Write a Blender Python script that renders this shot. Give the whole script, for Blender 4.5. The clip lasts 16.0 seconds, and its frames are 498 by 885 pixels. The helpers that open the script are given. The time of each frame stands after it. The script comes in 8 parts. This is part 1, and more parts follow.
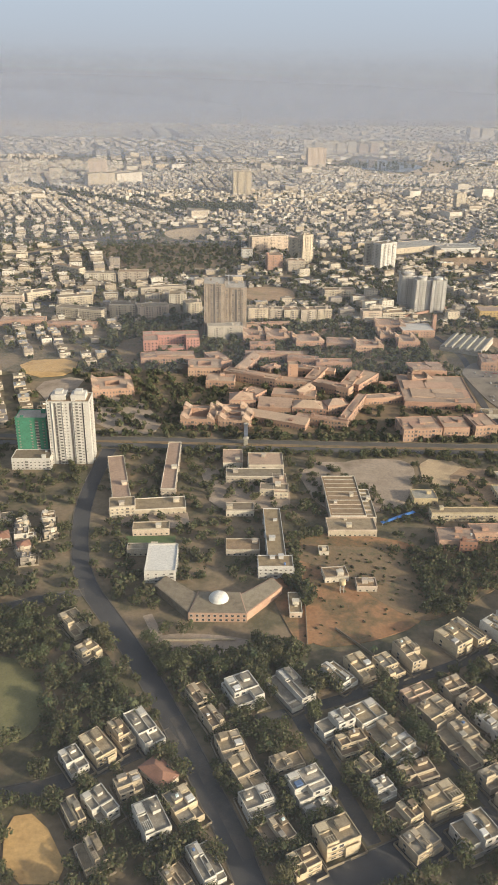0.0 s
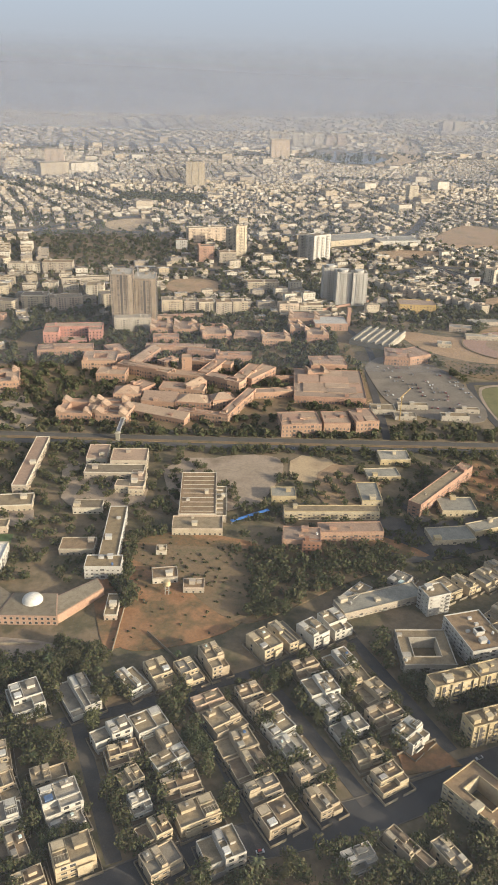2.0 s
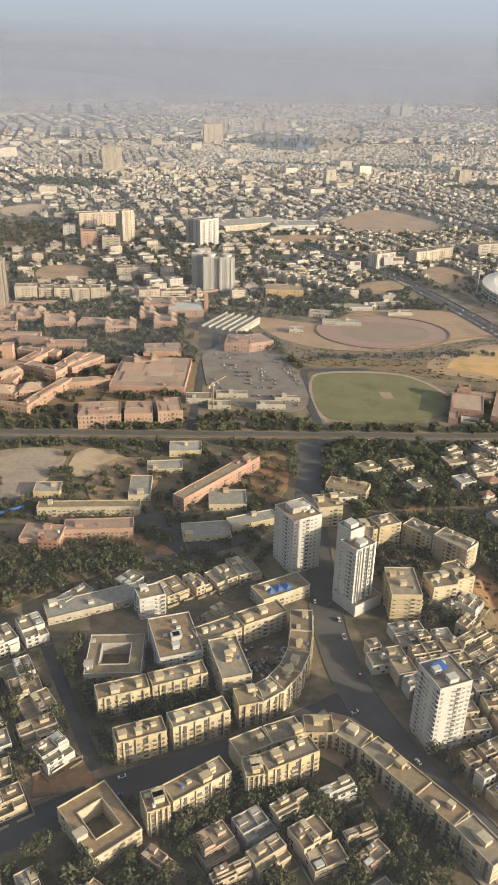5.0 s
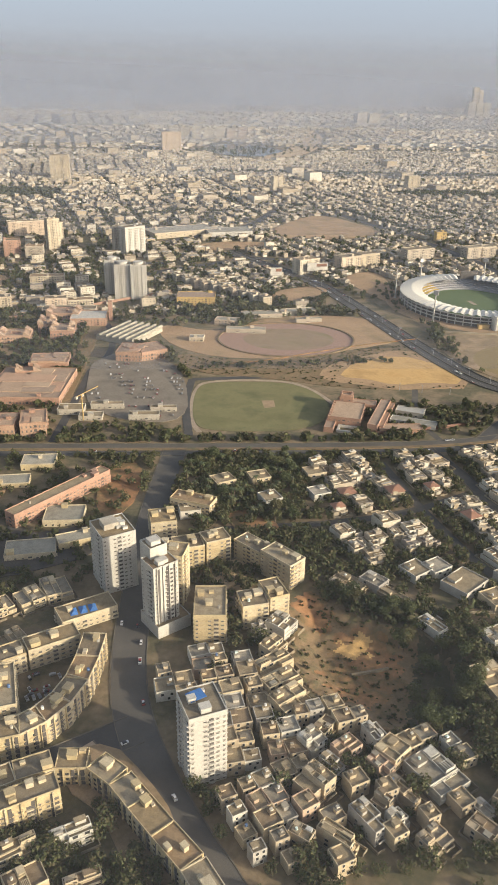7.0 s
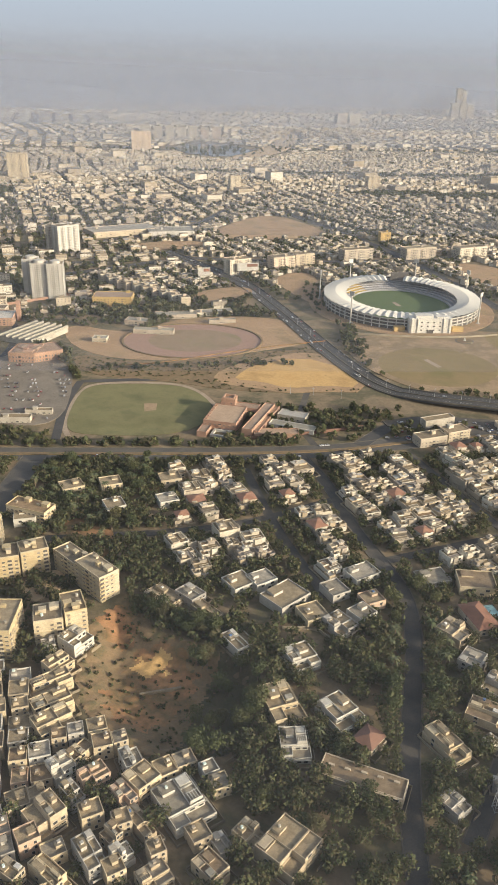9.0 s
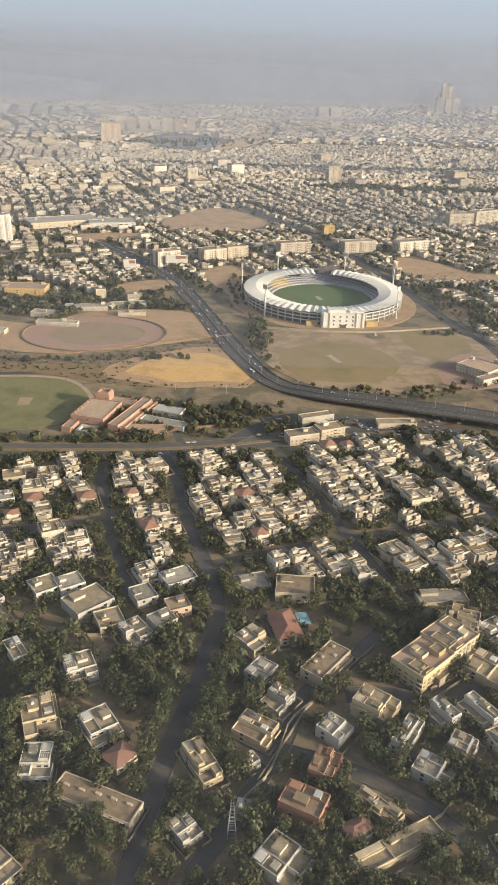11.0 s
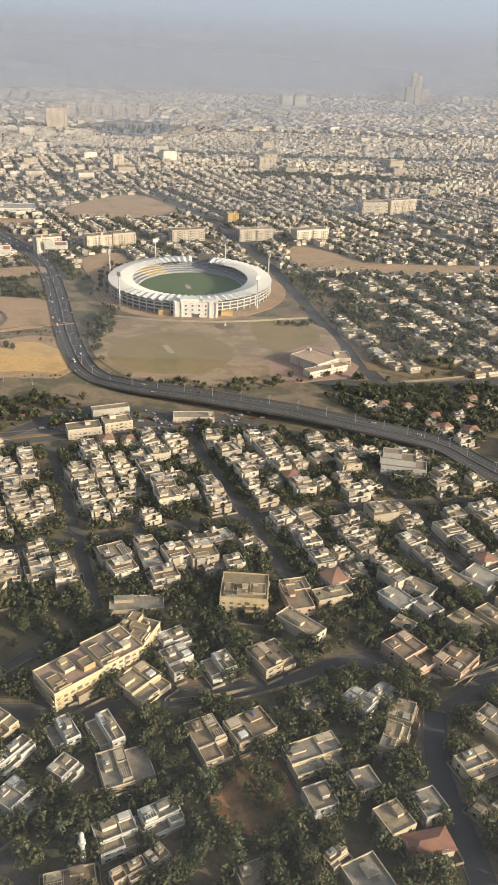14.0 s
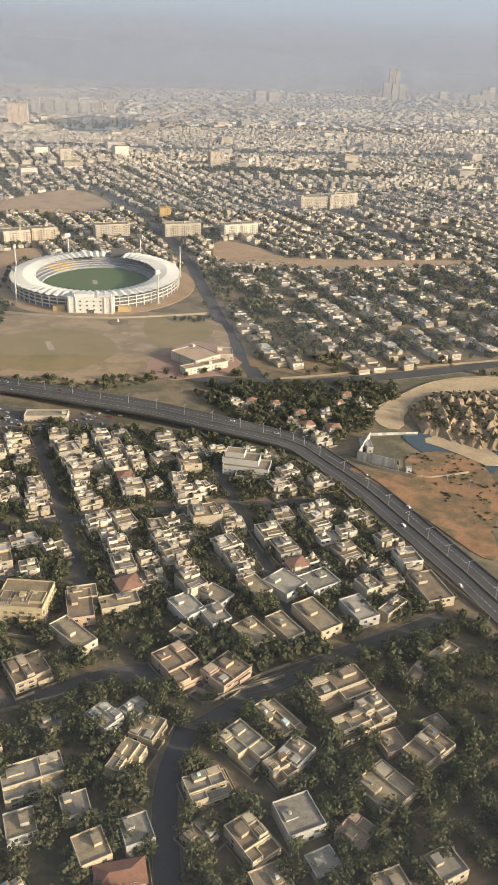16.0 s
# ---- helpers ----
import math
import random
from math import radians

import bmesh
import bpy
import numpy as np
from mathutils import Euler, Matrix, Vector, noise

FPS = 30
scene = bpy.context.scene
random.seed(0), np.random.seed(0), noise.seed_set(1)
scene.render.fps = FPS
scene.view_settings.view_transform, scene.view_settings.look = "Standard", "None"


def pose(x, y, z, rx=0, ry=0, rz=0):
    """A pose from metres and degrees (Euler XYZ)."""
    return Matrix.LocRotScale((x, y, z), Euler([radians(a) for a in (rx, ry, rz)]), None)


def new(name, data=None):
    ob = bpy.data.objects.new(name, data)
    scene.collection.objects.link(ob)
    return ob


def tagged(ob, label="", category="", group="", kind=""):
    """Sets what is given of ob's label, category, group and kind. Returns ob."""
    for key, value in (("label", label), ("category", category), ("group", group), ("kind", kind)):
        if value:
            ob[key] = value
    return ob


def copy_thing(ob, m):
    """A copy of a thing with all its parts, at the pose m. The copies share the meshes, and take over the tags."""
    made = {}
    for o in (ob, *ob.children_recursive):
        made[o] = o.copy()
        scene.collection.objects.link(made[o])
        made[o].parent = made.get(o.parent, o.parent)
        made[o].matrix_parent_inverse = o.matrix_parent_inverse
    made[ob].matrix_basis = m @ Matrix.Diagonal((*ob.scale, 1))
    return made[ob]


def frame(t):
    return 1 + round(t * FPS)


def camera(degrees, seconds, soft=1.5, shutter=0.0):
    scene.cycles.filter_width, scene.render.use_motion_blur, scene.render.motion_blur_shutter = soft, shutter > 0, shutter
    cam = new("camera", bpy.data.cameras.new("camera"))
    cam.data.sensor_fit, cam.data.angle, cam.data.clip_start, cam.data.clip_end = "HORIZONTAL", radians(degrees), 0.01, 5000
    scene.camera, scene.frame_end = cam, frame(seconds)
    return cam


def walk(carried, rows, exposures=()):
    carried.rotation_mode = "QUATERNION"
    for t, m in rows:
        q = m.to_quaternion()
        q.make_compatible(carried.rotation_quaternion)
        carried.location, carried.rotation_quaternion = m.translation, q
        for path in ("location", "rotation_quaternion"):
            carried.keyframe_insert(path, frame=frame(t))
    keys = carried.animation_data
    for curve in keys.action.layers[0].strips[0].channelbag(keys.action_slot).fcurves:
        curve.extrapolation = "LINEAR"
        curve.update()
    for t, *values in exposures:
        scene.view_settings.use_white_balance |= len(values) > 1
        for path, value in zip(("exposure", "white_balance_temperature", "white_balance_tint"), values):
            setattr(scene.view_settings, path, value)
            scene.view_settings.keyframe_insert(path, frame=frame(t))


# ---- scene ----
cam = camera(35.5, 16.0)
METRES, EYE, TILT, LEAN, TURN = 590.0, 198.8, -0.5, 0.0, 0.0
ROWS = [
    (0.0, 0.0, 0.0, 0.0, 0.33, -24.0, -0.75),
    (0.5, 0.0297, 0.0051, -0.0012, 0.2, -24.15, -0.95),
    (1.0, 0.0595, 0.0101, -0.0023, -0.02, -24.24, -1.1),
    (1.5, 0.0893, 0.0152, -0.0038, -0.06, -24.35, -1.14),
    (2.0, 0.1191, 0.02, -0.0047, -0.2, -24.48, -1.27),
    (2.5, 0.1494, 0.0251, -0.0063, -0.37, -24.63, -1.34),
    (3.0, 0.1793, 0.0302, -0.0079, -0.36, -24.84, -1.3),
    (3.5, 0.2096, 0.0353, -0.0095, -0.56, -25.03, -1.3),
    (4.0, 0.2397, 0.0405, -0.0112, -0.64, -25.18, -1.31),
    (4.5, 0.2703, 0.0457, -0.013, -1.28, -25.26, -1.42),
    (7.0, 0.4233, 0.0695, -0.0203, -2.56, -24.61, -0.82),
    (7.5, 0.4543, 0.0742, -0.0215, -2.48, -24.46, -0.96),
    (8.0, 0.4852, 0.0784, -0.0227, -2.46, -24.45, -1.05),
    (8.5, 0.5164, 0.0827, -0.0238, -2.49, -24.49, -1.09),
    (9.0, 0.5477, 0.087, -0.0249, -2.48, -24.54, -1.07),
    (11.5, 0.7032, 0.1098, -0.0325, -2.41, -25.04, -1.75),
    (12.0, 0.7344, 0.1139, -0.0334, -2.7, -25.18, -1.89),
    (12.5, 0.7658, 0.118, -0.0347, -2.58, -25.25, -1.84),
    (13.0, 0.7973, 0.1221, -0.0358, -2.88, -25.33, -1.98),
    (13.5, 0.8291, 0.1262, -0.0369, -2.53, -25.39, -1.87),
    (14.0, 0.8608, 0.1304, -0.0383, -2.55, -25.5, -2.05),
    (14.5, 0.8924, 0.1342, -0.0393, -2.75, -25.56, -2.21),
    (15.0, 0.9242, 0.1386, -0.0407, -2.77, -25.62, -2.18),
    (15.5, 0.9559, 0.1428, -0.0421, -2.98, -25.62, -2.15),
    (16.0, 0.988, 0.1471, -0.0437, -2.83, -25.64, -1.92),
]
walk(cam, [(t, pose(0, 0, EYE, TILT, LEAN, TURN) @ pose(METRES * x, METRES * y, METRES * z, 90 + pitch, roll, yaw)) for t, x, y, z, yaw, pitch, roll in ROWS],
     exposures=[(0.0, 0.27), (16.0, 0.31)])

# ---- light: low warm afternoon sun from the right, hazy sky ----
SUN_AZ, SUN_EL = 118.0, 16.5
world = bpy.data.worlds.new("hazy_sky")
scene.world = world
world.use_nodes = True
wn, wl = world.node_tree.nodes, world.node_tree.links
sky = wn.new("ShaderNodeTexSky")
sky.sky_type, sky.sun_disc = "NISHITA", False
sky.sun_elevation, sky.sun_rotation = radians(SUN_EL), radians(SUN_AZ)
sky.dust_density, sky.air_density = 2.5, 1.0
mute = wn.new("ShaderNodeHueSaturation")
mute.inputs["Saturation"].default_value = 0.58
wl.new(sky.outputs[0], mute.inputs["Color"])
wl.new(mute.outputs[0], wn["Background"].inputs[0])
wn["Background"].inputs[1].default_value = 0.19
sun = new("sun", bpy.data.lights.new("sun", "SUN"))
sun.data.energy, sun.data.angle, sun.data.color = 5.0, radians(0.6), (1.0, 0.865, 0.65)
to_sun = Vector((math.sin(radians(SUN_AZ)) * math.cos(radians(SUN_EL)), math.cos(radians(SUN_AZ)) * math.cos(radians(SUN_EL)), math.sin(radians(SUN_EL))))
sun.matrix_world = to_sun.to_track_quat("Z", "Y").to_matrix().to_4x4()
# pale colour of the sheets that imitate haze
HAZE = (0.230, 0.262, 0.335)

rng = np.random.default_rng(7)
rnd = random.Random(11)


# ---- materials ----
def nodes_of(name):
    m = bpy.data.materials.new(name)
    m.use_nodes = True
    t = m.node_tree
    return m, t, t.nodes, t.links, t.nodes["Principled BSDF"]


def ramp(t, fac, colours, hard=False):
    r = t.nodes.new("ShaderNodeValToRGB")
    els = r.color_ramp.elements
    while len(els) < len(colours):
        els.new(0.5)
    for i, c in enumerate(colours):
        els[i].position = i / (len(colours) if hard else max(1, len(colours) - 1))
        els[i].color = (*c, 1)
    if hard:
        r.color_ramp.interpolation = "CONSTANT"
    t.links.new(fac, r.inputs[0])
    return r.outputs[0]


def noise_of(t, scale, detail=3.0, rough=0.55, stretch=None):
    g = t.nodes.new("ShaderNodeNewGeometry")
    n = t.nodes.new("ShaderNodeTexNoise")
    n.inputs["Scale"].default_value = scale
    n.inputs["Detail"].default_value = detail
    n.inputs["Roughness"].default_value = rough
    src = g.outputs["Position"]
    if stretch:
        mp = t.nodes.new("ShaderNodeMapping")
        mp.inputs["Scale"].default_value = stretch
        t.links.new(src, mp.inputs[0])
        src = mp.outputs[0]
    t.links.new(src, n.inputs["Vector"])
    return n.outputs["Fac"]


def blend(t, a, b, fac, mode="MIX"):
    x = t.nodes.new("ShaderNodeMix")
    x.data_type, x.blend_type = "RGBA", mode
    for sock, v in ((x.inputs[6], a), (x.inputs[7], b), (x.inputs[0], fac)):
        if isinstance(v, tuple):
            sock.default_value = (*v, 1)
        elif isinstance(v, (int, float)):
            sock.default_value = v
        else:
            t.links.new(v, sock)
    return x.outputs[2]


def band(t, fac, lo, hi):
    r = t.nodes.new("ShaderNodeMapRange")
    r.inputs[1].default_value, r.inputs[2].default_value = lo, hi
    t.links.new(fac, r.inputs[0])
    return r.outputs[0]


def surface(name, colours, rough=0.85, vary="object", stain=0.35, grain=1.6, patch=0.12, bump=0.3, metal=0.0, hard=True, dirt=(0.35, 0.31, 0.26)):
    """A weathered surface: tints picked per object or per joined piece, large stains and fine grain."""
    m, t, n, l, b = nodes_of(name)
    if len(colours) == 1:
        base = blend(t, colours[0], colours[0], 0.0)
    else:
        if vary == "object":
            f = n.new("ShaderNodeObjectInfo").outputs["Random"]
        elif vary == "island":
            f = n.new("ShaderNodeNewGeometry").outputs["Random Per Island"]
        else:
            f = noise_of(t, vary, 4.0, 0.6)
            f = band(t, f, 0.3, 0.7)
        base = ramp(t, f, colours, hard and vary in ("object", "island"))
    big = band(t, noise_of(t, patch, 4.0, 0.65), 0.42, 0.72)
    fine = noise_of(t, grain, 4.0, 0.7)
    s = n.new("ShaderNodeMath")
    s.operation = "MULTIPLY"
    s.inputs[1].default_value = stain
    l.new(big, s.inputs[0])
    c = blend(t, base, dirt, s.outputs[0], "MULTIPLY")
    g = ramp(t, band(t, fine, 0.25, 0.75), [(0.72, 0.72, 0.72), (1.12, 1.12, 1.12)])
    c = blend(t, c, g, 1.0, "MULTIPLY")
    l.new(c, b.inputs["Base Color"])
    b.inputs["Roughness"].default_value, b.inputs["Metallic"].default_value = rough, metal
    if bump:
        bp = n.new("ShaderNodeBump")
        bp.inputs["Strength"].default_value, bp.inputs["Distance"].default_value = bump, 0.15
        l.new(fine, bp.inputs["Height"])
        l.new(bp.outputs[0], b.inputs["Normal"])
    return m


PAINTS = [(0.477, 0.399, 0.271), (0.428, 0.335, 0.197), (0.56, 0.511, 0.402), (0.37, 0.279, 0.161), (0.461, 0.375, 0.241), (0.296, 0.239, 0.168), (0.511, 0.439, 0.307), (0.412, 0.303, 0.146), (0.346, 0.303, 0.234), (0.576, 0.535, 0.438)]
ROOFS = [(0.27, 0.208, 0.124), (0.307, 0.239, 0.148), (0.214, 0.168, 0.108), (0.279, 0.208, 0.116), (0.316, 0.261, 0.176), (0.233, 0.19, 0.128), (0.288, 0.199, 0.112)]
M = {}
M["paint"] = surface("house_paint", PAINTS, 0.8, "object", 0.30, 2.0, 0.25)
M["roof"] = surface("cement_roof", ROOFS, 0.9, "object", 0.55, 2.5, 0.35)
M["city_wall"] = surface("city_paint", [(0.516, 0.455, 0.352), (0.439, 0.373, 0.28), (0.591, 0.547, 0.451), (0.381, 0.319, 0.23), (0.496, 0.427, 0.32), (0.314, 0.273, 0.213), (0.553, 0.501, 0.402), (0.428, 0.345, 0.23), (0.296, 0.255, 0.205)], 0.85, "island", 0.3, 1.0, 0.1, 0.0)
M["city_roof"] = surface("city_roofing", [tuple(c * 0.9 for c in p) for p in ROOFS] + [(0.44, 0.42, 0.37), (0.24, 0.215, 0.19)], 0.9, "island", 0.45, 1.2, 0.15, 0.0)
M["white"] = surface("white_paint", [(0.50, 0.475, 0.42)], 0.7, stain=0.22, patch=0.2)
M["cream"] = surface("cream_render", [(0.522, 0.419, 0.239), (0.477, 0.383, 0.225), (0.54, 0.455, 0.302), (0.495, 0.423, 0.297)], 0.85, "object", 0.35, 2.0, 0.2)
M["grey"] = surface("raw_concrete", [(0.42, 0.38, 0.31)], 0.9, stain=0.4, patch=0.2)
M["bare"] = surface("bare_frame_concrete", [(0.34, 0.275, 0.205), (0.31, 0.25, 0.185)], 0.9, "object", 0.45, 1.5, 0.15)
M["boundary"] = surface("boundary_render", [(0.26, 0.211, 0.141), (0.337, 0.284, 0.199), (0.207, 0.172, 0.122)], 0.9, "object", 0.4)
M["beige"] = surface("beige_render", [(0.52, 0.45, 0.33), (0.46, 0.39, 0.28), (0.58, 0.52, 0.41), (0.42, 0.36, 0.28), (0.55, 0.44, 0.33)], 0.85, "object", 0.35, 2.0, 0.2)
M["brick"] = surface("pink_brick", [(0.41, 0.258, 0.175), (0.435, 0.285, 0.195), (0.375, 0.228, 0.16)], 0.9, "object", 0.35, 1.2, 0.08)
M["pink"] = surface("rose_render", [(0.46, 0.235, 0.185), (0.43, 0.22, 0.17)], 0.9, "object", 0.3, 1.2, 0.1)
M["brickroof"] = surface("terracotta_screed", [(0.405, 0.285, 0.195), (0.43, 0.312, 0.215), (0.365, 0.252, 0.175), (0.335, 0.245, 0.178)], 0.9, "object", 0.35, 1.0, 0.1)
M["tile"] = surface("red_roof_tile", [(0.25, 0.12, 0.075), (0.29, 0.15, 0.095), (0.22, 0.118, 0.08)], 0.8, "object", 0.35, 3.0, 0.3)
M["glass"] = surface("dark_window_glass", [(0.065, 0.065, 0.062)], 0.25, stain=0.1, bump=0.0)
# window glass painted paler, with the haze before it put into its colour
M["pane_far"] = surface("hazed_tower_glass", [(0.17, 0.15, 0.125), (0.11, 0.10, 0.09), (0.24, 0.21, 0.17), (0.14, 0.125, 0.11)], 0.35, "island", 0.1, bump=0.0)
M["fore"] = surface("trodden_brown_earth", [(0.288, 0.203, 0.119), (0.335, 0.239, 0.143), (0.242, 0.176, 0.0984), (0.354, 0.261, 0.164)], 0.95, 0.05, 0.3, 0.8, 0.05)
M["pool_water"] = surface("pale_pool_water", [(0.25, 0.42, 0.46)], 0.08, stain=0.05, bump=0.05)
# near-black paint for shade in flat openings; the scoreboard wears it too
M["void"] = surface("dark_shade_paint", [(0.10, 0.09, 0.08)], 0.9, stain=0.1, bump=0.0)
M["tank"] = surface("water_tank_plastic", [(0.10, 0.16, 0.28), (0.40, 0.36, 0.29), (0.50, 0.45, 0.36), (0.34, 0.29, 0.22), (0.30, 0.27, 0.22), (0.58, 0.68, 0.62), (0.45, 0.42, 0.36), (0.62, 0.60, 0.55)], 0.6, "object", 0.2)
M["metal"] = surface("galvanised_steel", [(0.48, 0.48, 0.48)], 0.5, stain=0.3, metal=0.6)
M["sheet"] = surface("corrugated_sheet", [(0.50, 0.49, 0.45), (0.60, 0.58, 0.52), (0.42, 0.40, 0.36)], 0.6, "object", 0.4)
M["old_sheet"] = surface("weathered_sheet", [(0.33, 0.305, 0.24), (0.29, 0.27, 0.215), (0.37, 0.34, 0.27)], 0.7, "object", 0.45, 1.5, 0.3)
M["canopy"] = surface("white_membrane", [(0.64, 0.61, 0.54)], 0.6, stain=0.10, grain=0.8, patch=0.1)
M["blue"] = surface("blue_sheet", [(0.05, 0.16, 0.42)], 0.6, stain=0.2)
M["green_net"] = surface("green_scaffold_net", [(0.05, 0.20, 0.12)], 0.9, stain=0.4, patch=0.3)
M["orange"] = surface("ochre_paint", [(0.50, 0.35, 0.14)], 0.8, stain=0.3)
M["seat"] = surface("stand_concrete", [(0.30, 0.30, 0.31)], 0.9, stain=0.2)
M["seat_y"] = surface("yellow_seats", [(0.60, 0.42, 0.10)], 0.8, stain=0.2)
M["asphalt"] = surface("worn_asphalt", [(0.0527, 0.0519, 0.051), (0.0782, 0.0731, 0.068)], 0.9, 0.08, 0.3, 3.0, 0.05)
M["dual"] = surface("dusty_carriageway", [(0.085, 0.079, 0.071), (0.118, 0.107, 0.092)], 0.9, 0.08, 0.3, 3.0, 0.05)
M["lane"] = surface("dusty_lane", [(0.054, 0.054, 0.0522), (0.126, 0.108, 0.0855)], 0.95, 0.10, 0.3, 2.0, 0.06)
M["lot"] = surface("car_park_tarmac", [(0.17, 0.145, 0.115), (0.24, 0.205, 0.16)], 0.9, 0.08, 0.3, 1.0, 0.05)
M["infield"] = surface("worn_infield", [(0.25, 0.185, 0.105), (0.28, 0.20, 0.13), (0.22, 0.18, 0.09)], 0.95, 0.04, 0.2, 1.0, 0.05)
M["line"] = surface("worn_road_paint", [(0.55, 0.52, 0.45)], 0.8, stain=0.4)
M["kerb"] = surface("kerb_concrete", [(0.14, 0.122, 0.0945)], 0.9, stain=0.4)
M["soil"] = surface("red_soil", [(0.27, 0.135, 0.058), (0.34, 0.18, 0.083), (0.15, 0.11, 0.05), (0.30, 0.15, 0.066)], 0.95, 0.06, 0.3, 0.8, 0.05)
M["sand"] = surface("dry_sand", [(0.42, 0.31, 0.18), (0.50, 0.37, 0.22), (0.36, 0.26, 0.16)], 0.95, 0.05, 0.2, 0.8, 0.05)
M["ochre"] = surface("ochre_sand", [(0.5, 0.306, 0.112), (0.56, 0.36, 0.144), (0.44, 0.27, 0.104)], 0.95, 0.05, 0.2, 0.7, 0.05)
M["dirt"] = surface("pale_trodden_dirt", [(0.31, 0.24, 0.165), (0.37, 0.29, 0.21), (0.25, 0.19, 0.13)], 0.95, 0.05, 0.3, 0.8, 0.06)
M["plain_tan"] = surface("tan_plain", [(0.337, 0.219, 0.119), (0.388, 0.256, 0.145), (0.255, 0.186, 0.0935)], 0.95, 0.03, 0.25, 0.6, 0.04)
M["track"] = surface("pink_cinder_track", [(0.31, 0.195, 0.145), (0.35, 0.225, 0.165)], 0.95, 0.05, 0.2, 0.8, 0.05)
M["grass"] = surface("dry_lawn", [(0.145, 0.14, 0.055), (0.18, 0.165, 0.07), (0.12, 0.125, 0.05)], 0.95, 0.05, 0.2, 1.5, 0.06)
M["green"] = surface("watered_turf", [(0.075, 0.12, 0.04), (0.10, 0.14, 0.05)], 0.95, 0.06, 0.1, 1.5, 0.06)
M["olive"] = surface("dry_outfield", [(0.215, 0.168, 0.068), (0.25, 0.182, 0.085), (0.185, 0.155, 0.06)], 0.95, 0.03, 0.15, 1.2, 0.05)
M["scrub"] = surface("scrubby_ground", [(0.112, 0.103, 0.046), (0.225, 0.151, 0.0805), (0.159, 0.127, 0.0633)], 0.95, 0.12, 0.3, 1.0, 0.06)
# dark olive that paints the pit bank's shade; also the fountain's dark water
M["shade_soil"] = surface("pit_shade_and_basin", [(0.065, 0.07, 0.032), (0.12, 0.095, 0.055)], 0.95, 0.15, 0.3, 1.5, 0.08)
M["water"] = surface("still_water", [(0.03, 0.05, 0.055)], 0.06, stain=0.05, bump=0.04)
M["ground"] = surface("dusty_city_ground", [(0.15, 0.12, 0.07), (0.235, 0.172, 0.102), (0.10, 0.09, 0.046), (0.19, 0.143, 0.088)], 0.95, 0.035, 0.3, 0.5, 0.02)
M["leaf"] = surface("dusty_leaves", [(0.09, 0.105, 0.040), (0.118, 0.124, 0.050), (0.072, 0.088, 0.034), (0.135, 0.124, 0.055)], 0.8, "object", 0.2, 1.5, 0.4, 0.0)
M["leaf_far"] = surface("dusty_foliage", [(0.09, 0.104, 0.040), (0.115, 0.12, 0.048), (0.072, 0.086, 0.034), (0.132, 0.12, 0.054), (0.112, 0.096, 0.05)], 0.85, "island", 0.2, 0.8, 0.15, 0.0)
for leafy in ("leaf", "leaf_far"):
    # thin leaves let part of the light through
    t = M[leafy].node_tree
    b = t.nodes["Principled BSDF"]
    thin, mix = t.nodes.new("ShaderNodeBsdfTranslucent"), t.nodes.new("ShaderNodeMixShader")
    t.links.new(b.inputs["Base Color"].links[0].from_socket, thin.inputs[0])
    mix.inputs[0].default_value = 0.38
    t.links.new(b.outputs[0], mix.inputs[1])
    t.links.new(thin.outputs[0], mix.inputs[2])
    t.links.new(mix.outputs[0], t.nodes["Material Output"].inputs[0])
M["palm"] = surface("palm_fronds", [(0.07, 0.09, 0.03), (0.10, 0.11, 0.045)], 0.7, "object", 0.2, 2.0, 0.5, 0.0)
M["bark"] = surface("grey_bark", [(0.16, 0.12, 0.085)], 0.95, stain=0.3)
M["car"] = surface("car_paint", [(0.70, 0.70, 0.70), (0.75, 0.74, 0.72), (0.05, 0.05, 0.06), (0.30, 0.31, 0.33), (0.62, 0.62, 0.60), (0.30, 0.04, 0.03), (0.55, 0.55, 0.55), (0.06, 0.09, 0.2)], 0.3, "object", 0.1, bump=0.0)
M["car_far"] = surface("parked_car_paint", [(0.45, 0.44, 0.42), (0.24, 0.23, 0.22), (0.10, 0.095, 0.09), (0.16, 0.15, 0.14), (0.05, 0.05, 0.06), (0.26, 0.26, 0.27), (0.50, 0.49, 0.47), (0.2, 0.03, 0.03)], 0.35, "island", 0.1, bump=0.0)
M["rubber"] = surface("tyre_rubber", [(0.02, 0.02, 0.02)], 0.9, stain=0.1, bump=0.0)


# ---- mesh helpers ----
def gz(y):
    """Height of the ground: level near, rising gently to the far side."""
    return 0.0228 * max(0.0, y - 830.0)


